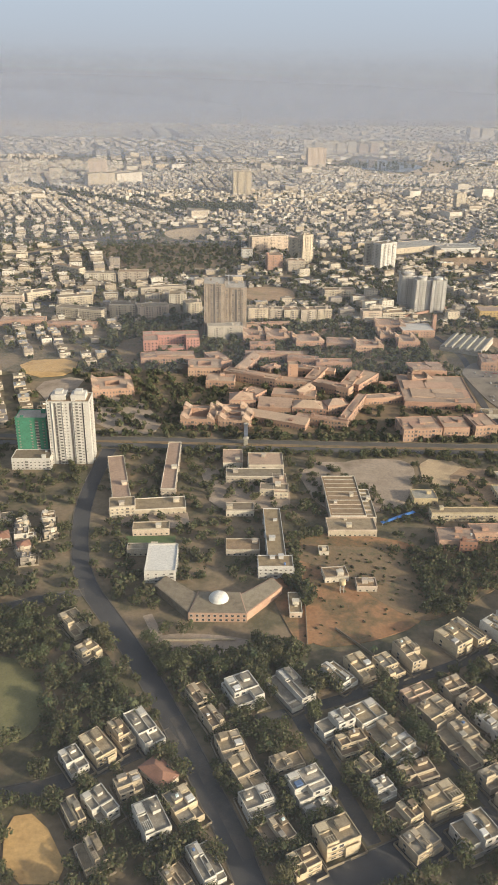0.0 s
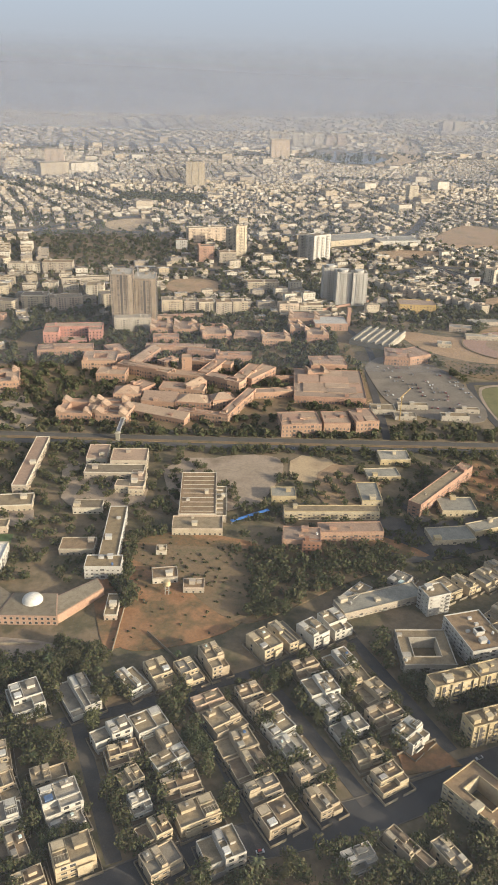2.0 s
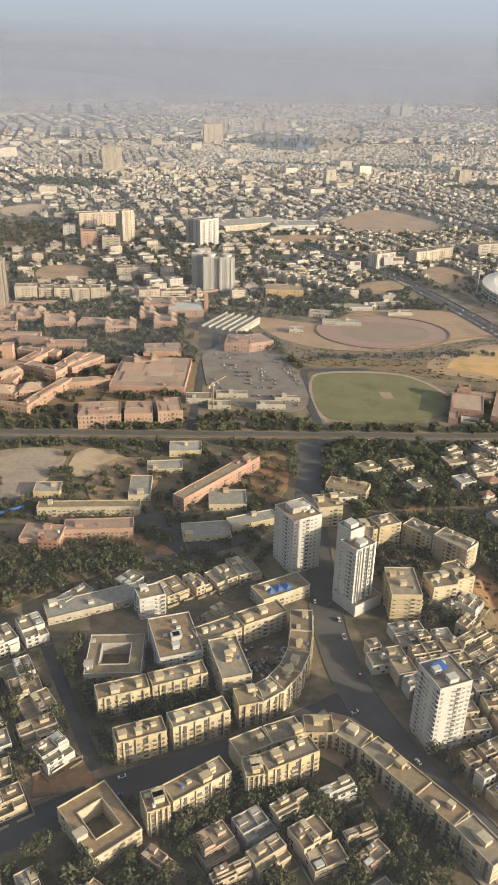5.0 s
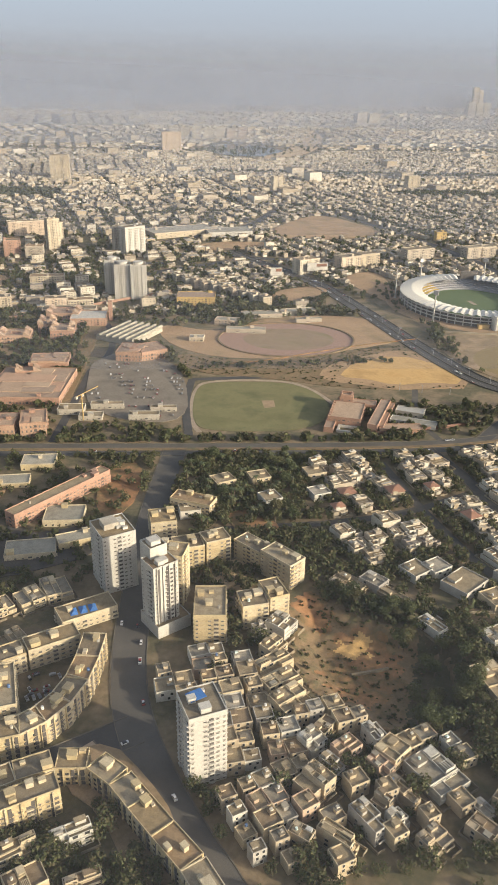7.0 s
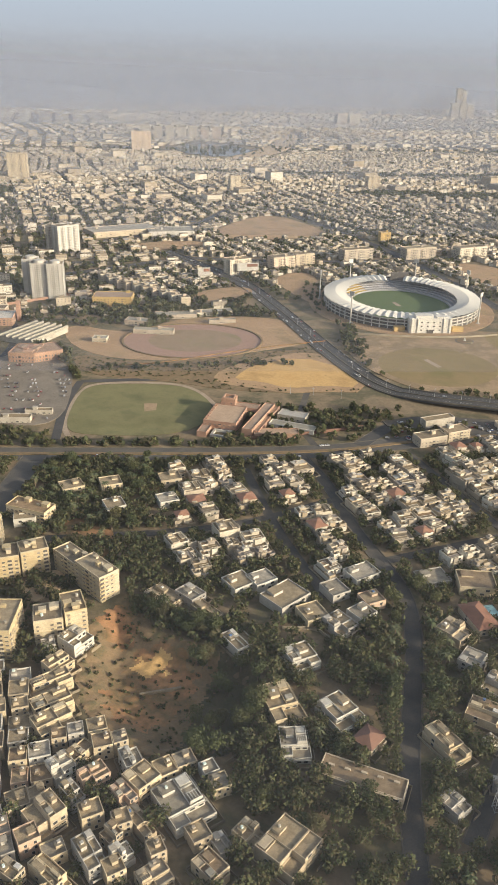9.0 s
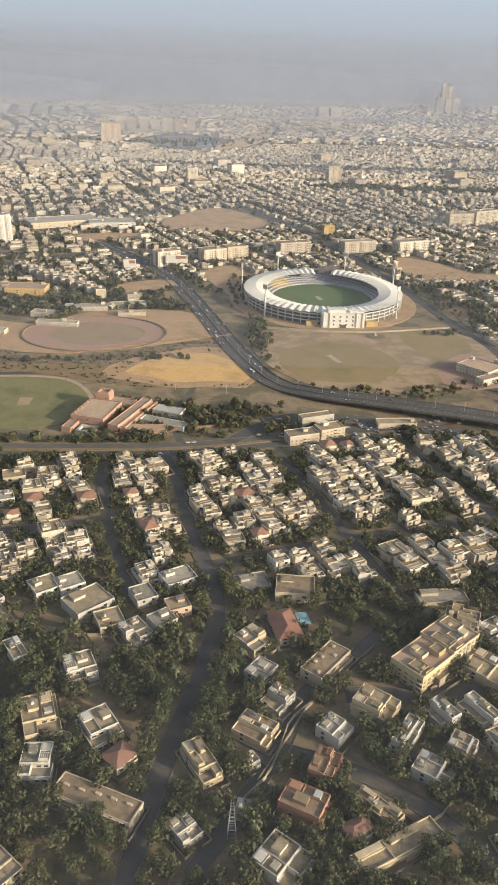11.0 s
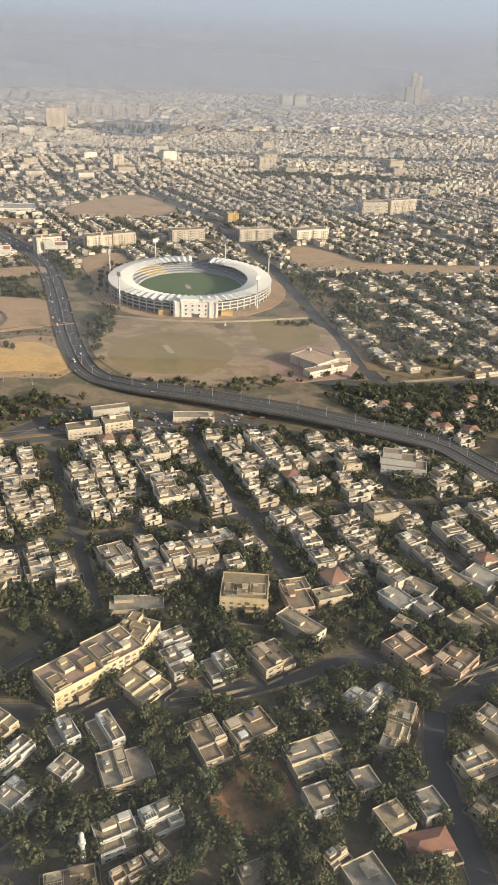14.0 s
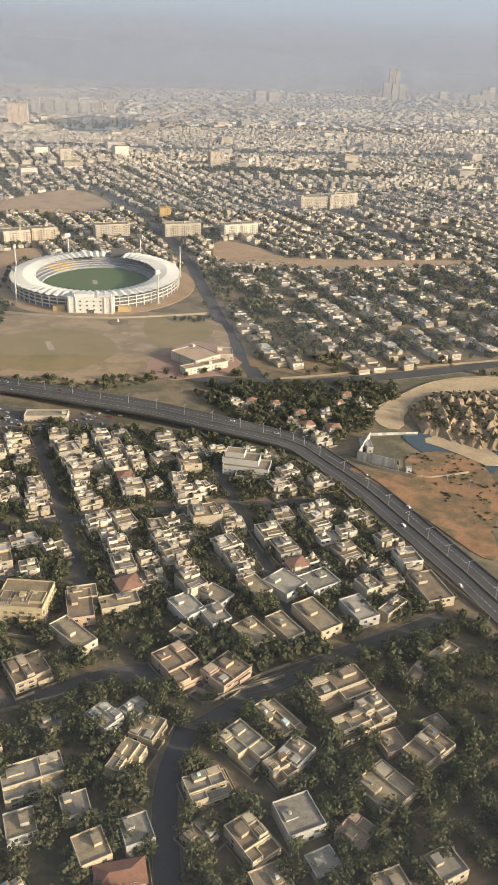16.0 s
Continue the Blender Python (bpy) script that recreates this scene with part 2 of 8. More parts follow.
class Geo:
    def __init__(self):
        self.v, self.f, self.m = [], [], []

    def prism(self, poly, z0, z1, side=0, cap=None, floor=False, top=None):
        """An upright prism on an anticlockwise outline; top: another outline for its upper edge."""
        n, k = len(self.v), len(poly)
        self.v += [(x, y, z0) for x, y in poly] + [(x, y, z1) for x, y in (top or poly)]
        for i in range(k):
            j = (i + 1) % k
            self.f.append((n + i, n + j, n + k + j, n + k + i))
            self.m.append(side)
        self.f.append(tuple(range(n + k, n + 2 * k)))
        self.m.append(side if cap is None else cap)
        if floor:
            self.f.append(tuple(range(n + k - 1, n - 1, -1)))
            self.m.append(side)
        return self

    def box(self, x, y, z, w, d, h, a=0.0, side=0, cap=None, floor=False):
        """A box on its base centre, turned by a degrees."""
        c, s = math.cos(radians(a)), math.sin(radians(a))
        p = [(x + c * u * w / 2 - s * q * d / 2, y + s * u * w / 2 + c * q * d / 2) for u, q in ((-1, -1), (1, -1), (1, 1), (-1, 1))]
        return self.prism(p, z, z + h, side, cap, floor)

    def ring(self, w, d, z, h, t, x=0.0, y=0.0, side=0, gap=0.0):
        """A thin wall round a rectangle; gap: an opening in its front."""
        if gap:
            s = (w - gap) / 2
            self.box(x - gap / 2 - s / 2, y - d / 2 + t / 2, z, s, t, h, 0, side)
            self.box(x + gap / 2 + s / 2, y - d / 2 + t / 2, z, s, t, h, 0, side)
            self.box(x, y + d / 2 - t / 2, z, w, t, h, 0, side)
            self.box(x - w / 2 + t / 2, y, z, t, d - 2 * t, h, 0, side)
            self.box(x + w / 2 - t / 2, y, z, t, d - 2 * t, h, 0, side)
            return self
        n = len(self.v)
        for k in (0.0, t):
            for zz in (z, z + h):
                self.v += [(x + u * (w / 2 - k), y + v * (d / 2 - k), zz) for u, v in ((-1, -1), (1, -1), (1, 1), (-1, 1))]
        for i in range(4):
            j = (i + 1) % 4
            self.f += [(n + i, n + j, n + 4 + j, n + 4 + i), (n + 4 + i, n + 4 + j, n + 12 + j, n + 12 + i), (n + 12 + i, n + 12 + j, n + 8 + j, n + 8 + i)]
            self.m += [side] * 3
        return self

    def shell(self, x, y, z, w, d, h, rim=0.45, t=0.15, side=0, cap=1):
        """A block whose flat roof lies sunk behind its parapet, all in one piece."""
        n = len(self.v)
        for k, zz in ((0, z), (0, z + h + rim), (t, z + h + rim), (t, z + h)):
            self.v += [(x + u * (w / 2 - k), y + v * (d / 2 - k), zz) for u, v in ((-1, -1), (1, -1), (1, 1), (-1, 1))]
        for r in range(3):
            for i in range(4):
                j = (i + 1) % 4
                self.f.append((n + 4 * r + i, n + 4 * r + j, n + 4 * r + 4 + j, n + 4 * r + 4 + i))
                self.m.append(side)
        self.f.append((n + 12, n + 13, n + 14, n + 15))
        self.m.append(cap)
        return self

    def tube(self, x, y, z0, z1, r0, r1, k=8, side=0, cap=None):
        p = [(x + r0 * math.cos(2 * math.pi * i / k), y + r0 * math.sin(2 * math.pi * i / k)) for i in range(k)]
        q = [(x + r1 * math.cos(2 * math.pi * i / k), y + r1 * math.sin(2 * math.pi * i / k)) for i in range(k)]
        return self.prism(p, z0, z1, side, cap, False, q)

    def hip(self, w, d, z, h, over=0.4, x=0.0, y=0.0, side=0):
        """A hipped roof with eaves."""
        W, D = w / 2 + over, d / 2 + over
        r = max(0.1, W - D) if W > D else 0.1
        q = max(0.1, D - W) if D > W else 0.1
        return self.prism([(x - W, y - D), (x + W, y - D), (x + W, y + D), (x - W, y + D)], z, z + h, side, None, True,
                          [(x - r, y - q), (x + r, y - q), (x + r, y + q), (x - r, y + q)])

    def dome(self, x, y, z, r, h, k=14, rings=5, side=0):
        last = None
        for i in range(rings + 1):
            a = math.pi / 2 * i / rings
            rr, zz = r * math.cos(a), z + h * math.sin(a)
            n = len(self.v)
            self.v += [(x + rr * math.cos(2 * math.pi * j / k), y + rr * math.sin(2 * math.pi * j / k), zz) for j in range(k)]
            if last is not None:
                for j in range(k):
                    self.f.append((last + j, last + (j + 1) % k, n + (j + 1) % k, n + j))
                    self.m.append(side)
            last = n
        return self

    def mesh(self, name, mats, smooth=False):
        me = bpy.data.meshes.new(name)
        me.from_pydata(self.v, [], self.f)
        for m in mats:
            me.materials.append(M[m])
        if len(mats) > 1:
            me.polygons.foreach_set("material_index", self.m)
        if smooth:
            me.polygons.foreach_set("use_smooth", [True] * len(self.f))
        me.update()
        return me


def part(name, geo, mats, parent=None, label="", kind="", at=None, smooth=False):
    """One mesh object, under a thing or a part where parent is given."""
    me = geo if isinstance(geo, bpy.types.Mesh) else geo.mesh(name, [mats] if isinstance(mats, str) else mats, smooth)
    ob = new(name, me)
    if parent is not None:
        ob.parent = parent
    if at is not None:
        ob.matrix_basis = at
    return tagged(ob, label, "", "", kind)


def thing(name, label, category, at=None, group=""):
    ob = new(name)
    ob.empty_display_size = 1.0
    if at is not None:
        ob.matrix_basis = at
    return tagged(ob, label, category, group)


# ---- which ground is taken ----
X0, X1, Y0, Y1 = -700, 1150, 90, 1250
gx, gy = np.meshgrid(np.arange(X0, X1) + 0.5, np.arange(Y0, Y1) + 0.5)
taken = np.zeros(gx.shape, bool)
paved = np.zeros(gx.shape, bool)
built = np.zeros(gx.shape, bool)


def inside(poly, x, y):
    """Which of the places lie inside an outline."""
    hit = np.zeros(np.shape(x), bool)
    for (ax, ay), (bx, by) in zip(poly, poly[1:] + poly[:1]):
        if ay != by:
            hit ^= ((ay > y) != (by > y)) & (x < (bx - ax) * (y - ay) / (by - ay) + ax)
    return hit


def claim(poly, field=None):
    field = taken if field is None else field
    xs, ys = [p[0] for p in poly], [p[1] for p in poly]
    a, b = max(0, int(min(xs) - X0) - 1), max(0, int(max(xs) - X0) + 2)
    c, d = max(0, int(min(ys) - Y0) - 1), max(0, int(max(ys) - Y0) + 2)
    field[c:d, a:b] |= inside(poly, gx[c:d, a:b], gy[c:d, a:b])


def rect(x, y, w, d, a):
    c, s = math.cos(radians(a)), math.sin(radians(a))
    return [(x + c * u * w / 2 - s * q * d / 2, y + s * u * w / 2 + c * q * d / 2) for u, q in ((-1, -1), (1, -1), (1, 1), (-1, 1))]


def free(x, y, r=0, field=None):
    field = taken if field is None else field
    i, j = int(y - Y0), int(x - X0)
    if not (r <= i < field.shape[0] - r and r <= j < field.shape[1] - r):
        return False
    return not field[i - r:i + r + 1, j - r:j + r + 1].any()


def soften(poly, n=2):
    """Rounds an outline by cutting its corners."""
    for _ in range(n):
        out = []
        for (ax, ay), (bx, by) in zip(poly, poly[1:] + poly[:1]):
            out += [(ax * 0.75 + bx * 0.25, ay * 0.75 + by * 0.25), (ax * 0.25 + bx * 0.75, ay * 0.25 + by * 0.75)]
        poly = out
    return poly


def smooth_line(pts, n=2):
    for _ in range(n):
        out = [pts[0]]
        for (ax, ay), (bx, by) in zip(pts, pts[1:]):
            out += [(ax * 0.75 + bx * 0.25, ay * 0.75 + by * 0.25), (ax * 0.25 + bx * 0.75, ay * 0.25 + by * 0.75)]
        pts = out + [pts[-1]]
    return pts


def sides(pts, half):
    """Points to the left and right of a line, half apart from it."""
    left, right = [], []
    for i, (x, y) in enumerate(pts):
        ax, ay = pts[max(0, i - 1)]
        bx, by = pts[min(len(pts) - 1, i + 1)]
        k = math.hypot(bx - ax, by - ay) or 1.0
        nx, ny = -(by - ay) / k, (bx - ax) / k
        left.append((x + nx * half, y + ny * half))
        right.append((x - nx * half, y - ny * half))
    return left, right


layer = [0.02]


def ground_patch(name, poly, mat, label, round_it=2, block=True, kind="structure"):
    """A piece of ground with its own surface, laid just over the sheet."""
    layer[0] += 0.004
    p = soften(poly, round_it) if round_it else poly
    area = sum(ax * by - bx * ay for (ax, ay), (bx, by) in zip(p, p[1:] + p[:1]))
    if area < 0:
        p = p[::-1]
    g = Geo()
    k = len(p)
    g.v = [(x, y, gz(y) + layer[0]) for x, y in p] + [(x, y, gz(y) - 0.3) for x, y in p]
    g.f = [tuple(range(k))] + [(i + k, (i + 1) % k + k, (i + 1) % k, i) for i in range(k)]
    g.m = [0] * (k + 1)
    ob = part(name, g, mat)
    tagged(ob, label, "", "", kind)
    if block:
        claim(p)
    return ob


def strip(g, pts, half, z0, z1, heights=None, side=0):
    """A ribbon with thickness along a line."""
    l, r = sides(pts, half)
    n = len(g.v)
    for i, ((ax, ay), (bx, by)) in enumerate(zip(l, r)):
        h = (heights[i] if heights else 0.0) + gz(pts[i][1])
        g.v += [(ax, ay, h + z1), (bx, by, h + z1), (bx, by, h + z0), (ax, ay, h + z0)]
    for i in range(len(pts) - 1):
        a, b = n + 4 * i, n + 4 * i + 4
        for u in range(4):
            w = (u + 1) % 4
            g.f.append((a + w, a + u, b + u, b + w))
            g.m.append(side)
    e = n + 4 * (len(pts) - 1)
    g.f += [(n + 0, n + 1, n + 2, n + 3), (e + 3, e + 2, e + 1, e + 0)]
    g.m += [side, side]


def road(name, pts, width, mat, label, kerb=True, round_it=2):
    pts = smooth_line(pts, round_it)
    layer[0] += 0.004
    g = Geo()
    strip(g, pts, width / 2, -0.2, layer[0])
    tagged(part(name, g, mat), label, "", "", "structure")
    l, r = sides(pts, width / 2 + 1.0)
    poly = l + r[::-1]
    for i in range(len(l) - 1):
        q = [l[i], l[i + 1], r[i + 1], r[i]]
        claim(q)
        claim(q, paved)
    if kerb:
        for s in sides(pts, width / 2 + 0.25):
            g = Geo()
            strip(g, s, 0.16, -0.1, 0.16 + layer[0])
            tagged(part("kerb", g, "kerb"), "low dusty concrete kerb along the road", "", "", "structure")
    return pts


# ---- ground sheet to the horizon, with a deep pit among the houses ----
PIT = soften([(286, 300), (275, 281), (276, 257), (283, 239), (294, 230), (304, 222), (315, 223), (327, 221), (336, 233), (341, 252), (337, 266), (324, 271), (308, 277), (296, 290)], 2)


def low(x, y):
    """How far the pit floor lies under the ground: gentle on its sunny side, steep under the opposite bank."""
    if not bool(inside(PIT, np.array(x), np.array(y))):
        return 0.0
    near = min(math.hypot(x - (ax + bx) / 2, y - (ay + by) / 2) for (ax, ay), (bx, by) in zip(PIT, PIT[1:] + PIT[:1]))
    side = min(1.0, max(0.0, (x - 285) / 45))
    u = min(1.0, near / (17 - 11 * side))
    return 5.5 * u * u * (3 - 2 * u)


g = Geo()
XS = sorted([-3400, -1500, -600, 0, 200, 600, 1200, 2200, 4200] + list(range(270, 346, 3)))
YS = sorted([-900, 60, 150, 400, 500, 830, 1000, 1500, 2200, 3000, 4000, 5300] + list(range(216, 306, 3)))
for y in YS:
    for x in XS:
        d = low(x, y)
        g.v.append((x, y, gz(y) - d - (0.4 if d > 0.2 else 0.0)))
for i in range(len(YS) - 1):
    for j in range(len(XS) - 1):
        a = i * len(XS) + j
        g.f.append((a, a + 1, a + 1 + len(XS), a + len(XS)))
        g.m.append(0)
tagged(part("ground", g, "ground"), "dusty brown city ground with dry scrub", "ground", "", "structure")
g = Geo()
ZONES = [([(276, 301), (293, 297), (296, 279), (288, 276), (279, 289)], 1), ([(287, 254), (296, 275), (310, 276), (318, 262), (316, 247), (302, 237), (290, 240)], 1), ([(295, 271), (307, 273), (308, 265), (297, 263)], 2)]
side = 0.8
index = {}
for i in range(90):
    for j in range(108):
        x, y = 271 + i * side, 218 + j * side
        if not bool(inside(PIT, np.array(x), np.array(y))):
            continue
        for u, v in ((0, 0), (1, 0), (1, 1), (0, 1)):
            if (i + u, j + v) not in index:
                px, py = 271 + (i + u - 0.5) * side, 218 + (j + v - 0.5) * side
                index[i + u, j + v] = len(g.v)
                g.v.append((px, py, 0.06 - low(px, py) + 0.22 * math.sin(px * 0.9) * math.cos(py * 0.7)))
        g.f.append(tuple(index[i + u, j + v] for u, v in ((0, 0), (1, 0), (1, 1), (0, 1))))
        # zone 3: the steep bank's shade, painted in as darker olive ground
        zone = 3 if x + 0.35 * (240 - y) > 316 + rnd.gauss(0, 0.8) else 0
        for poly, k in ZONES:
            if bool(inside(poly, np.array(x + 1.6 * math.sin(y * 0.9) + rnd.gauss(0, 0.3)), np.array(y + 1.4 * math.sin(x * 0.8) + rnd.gauss(0, 0.3)))):
                zone = k
        g.m.append(zone)
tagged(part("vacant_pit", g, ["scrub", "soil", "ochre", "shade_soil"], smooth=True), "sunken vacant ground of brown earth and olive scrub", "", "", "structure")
claim(PIT)
g = Geo()
n = 9
for k in range(n):
    x, y = 299.4 + 13.8 * k / n, 254.2 + 2.9 * k / n
    g.box(x, y, -low(x, y) - 0.3, 13.8 / n + 0.1, 0.8, 1.3, 12)
tagged(part("pit_wall", g, "boundary"), "low ruined wall standing in the pit", "", "", "structure")

# ---- roads ----
main = road("main_road", [(-330, 440), (-91, 435), (68, 431), (226, 430), (320, 429), (390, 432), (440, 446), (500, 455)], 15, "dual", "wide grey dual carriageway with dusty verges")
g = Geo()
strip(g, main, 1.3, 0.0, 0.5)
tagged(part("median", g, "scrub"), "planted dusty median in the main road", "", "", "structure")
HWY = [(268, 955), (300, 905), (330, 862), (357, 810), (374, 750), (392, 680), (406, 620), (420, 570), (434, 530), (460, 507), (491, 494), (523.5, 480), (554.5, 468.5), (584, 454), (612.5, 442), (627, 435), (636.5, 427), (656.5, 393.1), (668, 364.1), (678, 338.9), (686.8, 316.8), (702, 270), (708, 200), (712, 100)]
highway = smooth_line(HWY, 2)


def deck_height(x, y):
    """The flyover climbs off the ground near the stadium bend and comes down again before the quarry."""
    s = (x - 445) / 195
    return 4.6 * math.sin(math.pi * min(1, max(0, s))) ** 0.6 if 0 < s < 1 else 0.0


heights = [deck_height(x, y) for x, y in highway]
l, r = sides(highway, 11.5)
for i in range(len(l) - 1):
    q = [l[i], l[i + 1], r[i + 1], r[i]]
    claim(q)
    claim(q, paved)
g = Geo()
strip(g, highway, 8.2, -0.9, 0.30, heights)
tagged(part("highway", g, "asphalt"), "dark asphalt highway that rises onto a flyover", "", "", "structure")
for off, w, h in ((0.0, 0.35, 0.75), (8.0, 0.22, 0.8), (-8.0, 0.22, 0.8)):
    g = Geo()
    line = sides(highway, abs(off))[0 if off > 0 else 1] if off else highway
    strip(g, line, w, 0.0, h, heights)
    tagged(part("parapet", g, "kerb"), "pale concrete barrier along the highway", "", "", "structure")
for off in (4.3, -4.3):
    line = sides(highway, abs(off))[0 if off > 0 else 1]
    g = Geo()
    for i in range(0, len(line) - 1):
        ax, ay = line[i]
        bx, by = line[i + 1]
        for u in np.arange(0, 1, 0.25):
            x, y = ax + (bx - ax) * u, ay + (by - ay) * u
            g.box(x, y, gz(y) + heights[i] * (1 - u) + heights[i + 1] * u + 0.28, math.hypot(bx - ax, by - ay) * 0.11, 0.16, 0.04, math.degrees(math.atan2(by - ay, bx - ax)))
    tagged(part("lane_marking", g, "line"), "worn white lane dashes", "", "", "structure")
for i in range(2, len(highway) - 2, 2):
    x, y = highway[i]
    if heights[i] > 2.2:
        g = Geo().tube(0, 0, -0.5, heights[i] - 1.2, 1.1, 1.0, 10).box(0, 0, heights[i] - 1.3, 8.0, 2.0, 0.5, 0)
        a = math.degrees(math.atan2(highway[i + 1][1] - y, highway[i + 1][0] - x)) + 90
        tagged(part("flyover_pier", g, "grey", at=pose(x, y, 0, 0, 0, a)), "round concrete pier carrying the flyover", "", "", "structure")
road("side_road", [(405, 440), (430, 470), (452, 478), (500, 468), (535, 450)], 8, "asphalt", "grey slip road under the flyover")
road("side_road", [(400, 600), (385, 520), (372, 470), (380, 440)], 4, "lane", "dusty track beside the playing fields", False)
road("east_road", [(573, 526), (596, 520), (630, 517), (679, 526), (725, 539), (774, 557)] + [(900, 600)], 11, "asphalt", "grey straight road beside the housing blocks")
road("stadium_road", [(520, 990)] + [(564, 844), (578, 760), (594, 645), (608, 560), (619, 511)], 9, "asphalt", "grey road curving past the stadium")
road("winding_road", [(-84, 424), (-87, 364), (-81, 319), (-72, 286), (-55, 259), (-39, 232), (-26, 206), (-17, 188), (-9, 171), (-2, 156), (2, 144)] + [(14, 115)], 8, "asphalt", "shaded winding road between gardens and houses")
road("side_road", [(-70, 278), (-90, 272), (-103, 266)] + [(-150, 250)], 5, "lane", "narrow dusty side road")
road("side_road", [(-41, 263), (-32, 242)], 4, "dirt", "pale dirt shortcut beside the road", False, 0)
road("side_road", [(-140, 150)] + [(-75, 172), (-59, 176), (-34, 191), (-24, 198)], 6, "lane", "dusty residential street")
avenue = road("avenue", [(20, 140)] + [(63, 161), (92, 168), (115, 175), (136, 185), (157, 194), (186, 205), (214, 220)] + [(225, 226)], 12, "asphalt", "broad shaded avenue between apartment blocks")
ns = road("market_street", [(229, 429), (221, 364), (220, 316), (219, 279), (220, 248), (225, 225), (235, 201), (245, 182), (252, 171)] + [(275, 120)], 12, "dual", "broad street between the tall towers")
road("market_street", [(209, 219), (230, 194), (244, 172)] + [(262, 140)], 8, "dirt", "dusty service road beside the street")
road("side_road", [(369, 432), (382, 393), (387, 350), (395, 323), (400, 300), (396, 270), (388, 242)] + [(378, 205), (372, 150)], 6, "lane", "shaded lane among villas and trees")
road("side_road", [(458, 283), (440, 263), (426, 253), (420, 234), (410, 218)] + [(392, 190)], 5, "lane", "curving lane past garden walls")
road("side_road", [(410, 232)] + [(436, 223), (450, 214), (465, 199)] + [(480, 170)], 5, "lane", "dusty lane past garden walls")
road("side_road", [(440, 252)] + [(478, 251), (501, 258), (535, 263), (557, 275), (575, 272), (589, 264), (622, 277)] + [(668, 300)], 6.5, "lane", "curving residential street with walls")
road("side_road", [(579, 251), (573, 230), (576, 204)] + [(578, 150)], 6.5, "asphalt", "shaded residential street")
road("side_road", [(620, 276), (599, 264), (582, 251)], 5, "lane", "dusty residential street")
for line in ([(-24, 206), (2, 152)], [(16, 213), (38, 157)], [(55, 223), (80, 161)], [(85, 224), (111, 177)], [(115, 254), (141, 198)], [(4, 205), (20, 210), (36, 216), (53, 224), (73, 231), (96, 244), (113, 256)], [(250, 345), (330, 352), (385, 380)], [(395, 325), (470, 350), (560, 372), (640, 380)], [(430, 430), (455, 350), (470, 300)], [(500, 440), (530, 350), (548, 290)], [(590, 410), (605, 340), (618, 290)], [(340, 412), (352, 350), (368, 300)]):
    road("side_road", line, 4.6, "lane", "narrow dusty residential street", False)
for line in ([(150, 700), (168, 660), (176, 600), (165, 555)], [(236, 540), (232, 500), (236, 448)], [(236, 540), (330, 548), (380, 560)], [(-70, 690), (-60, 660), (-100, 600), (-150, 640)], [(160, 440), (163, 500), (165, 560)]):
    road("side_road", line, 5, "asphalt", "campus service road", False)
for line in ([(-300, 760), (0, 770), (150, 830), (300, 930)], [(290, 925), (450, 905), (700, 960), (900, 1010)], [(-400, 1080), (-60, 1090), (120, 1080), (300, 1140)], [(-200, 900), (40, 885), (210, 900)], [(-330, 960), (-268, 1002), (-210, 1097), (-142, 1165), (-61, 1226)], [(-450, 1500), (-452, 1740), (-364, 1957), (-100, 2000)], [(193, 1010), (296, 1090), (343, 1228)], [(560, 850), (540, 950), (480, 1100), (380, 1320), (300, 1600)], [(800, 900), (760, 1050), (690, 1250), (600, 1500)], [(-700, 1560), (-200, 1530), (300, 1500), (800, 1700)]):
    road("far_road", line, 11, "asphalt", "grey city road far off", False)

# ---- open ground ----
ground_patch("suburb_ground", [(612, 545), (650, 528), (780, 566), (1100, 680), (1100, 830), (615, 830), (600, 700)], "scrub", "dusty green plots of the eastern suburb", 0, False)
ground_patch("sports_field", [(238, 521), (247, 535), (297, 535), (315, 521), (326, 491), (310, 454), (249, 453), (237, 466)], "grass", "mown olive-green cricket ground")
ground_patch("pitch", [(281, 501), (289, 501), (289, 490), (282, 488)], "fore", "bare tan cricket square", 0, False)
g = Geo()
strip(g, smooth_line([(242, 453), (236, 470), (238, 523), (247, 538), (297, 538), (315, 523), (326, 496)], 2), 1.6, -0.1, 0.10)
tagged(part("path", g, "dirt"), "pale path round the cricket ground", "", "", "structure")
ground_patch("open_plain", [(200, 678), (261, 643), (296, 696), (385, 697), (412, 632), (345, 597), (268, 578), (217, 610)], "plain_tan", "tan bare plain")
ground_patch("open_plain", [(217, 603), (284, 571), (410, 624), (425, 520), (341, 520), (286, 544), (236, 551)], "scrub", "dry scrubby common beside the highway")
cx, cy = 308, 630
ground_patch("running_track", [(cx + 53 * math.cos(a), cy + 43 * math.sin(a)) for a in np.linspace(0, 2 * math.pi, 40)[:-1]], "track", "pinkish cinder oval", 0)
ground_patch("track_infield", [(cx + 2 + 36 * math.cos(a), cy + 28 * math.sin(a)) for a in np.linspace(0, 2 * math.pi, 32)[:-1]], "infield", "worn dry grass inside the oval", 0)
g = Geo()
strip(g, [(cx + 53.5 * math.cos(a), cy + 43.5 * math.sin(a)) for a in np.linspace(0, 2 * math.pi, 61)], 0.7, -0.1, 0.9)
tagged(part("track_fence", g, "scrub"), "dark hedge line round the oval", "", "", "structure")
g = Geo()
strip(g, smooth_line([(259, 571), (288, 577), (328, 597), (365, 614), (411, 629)], 1), 0.2, -0.1, 0.9)
tagged(part("field_wall", g, "soil"), "low wall across the common", "", "", "structure")
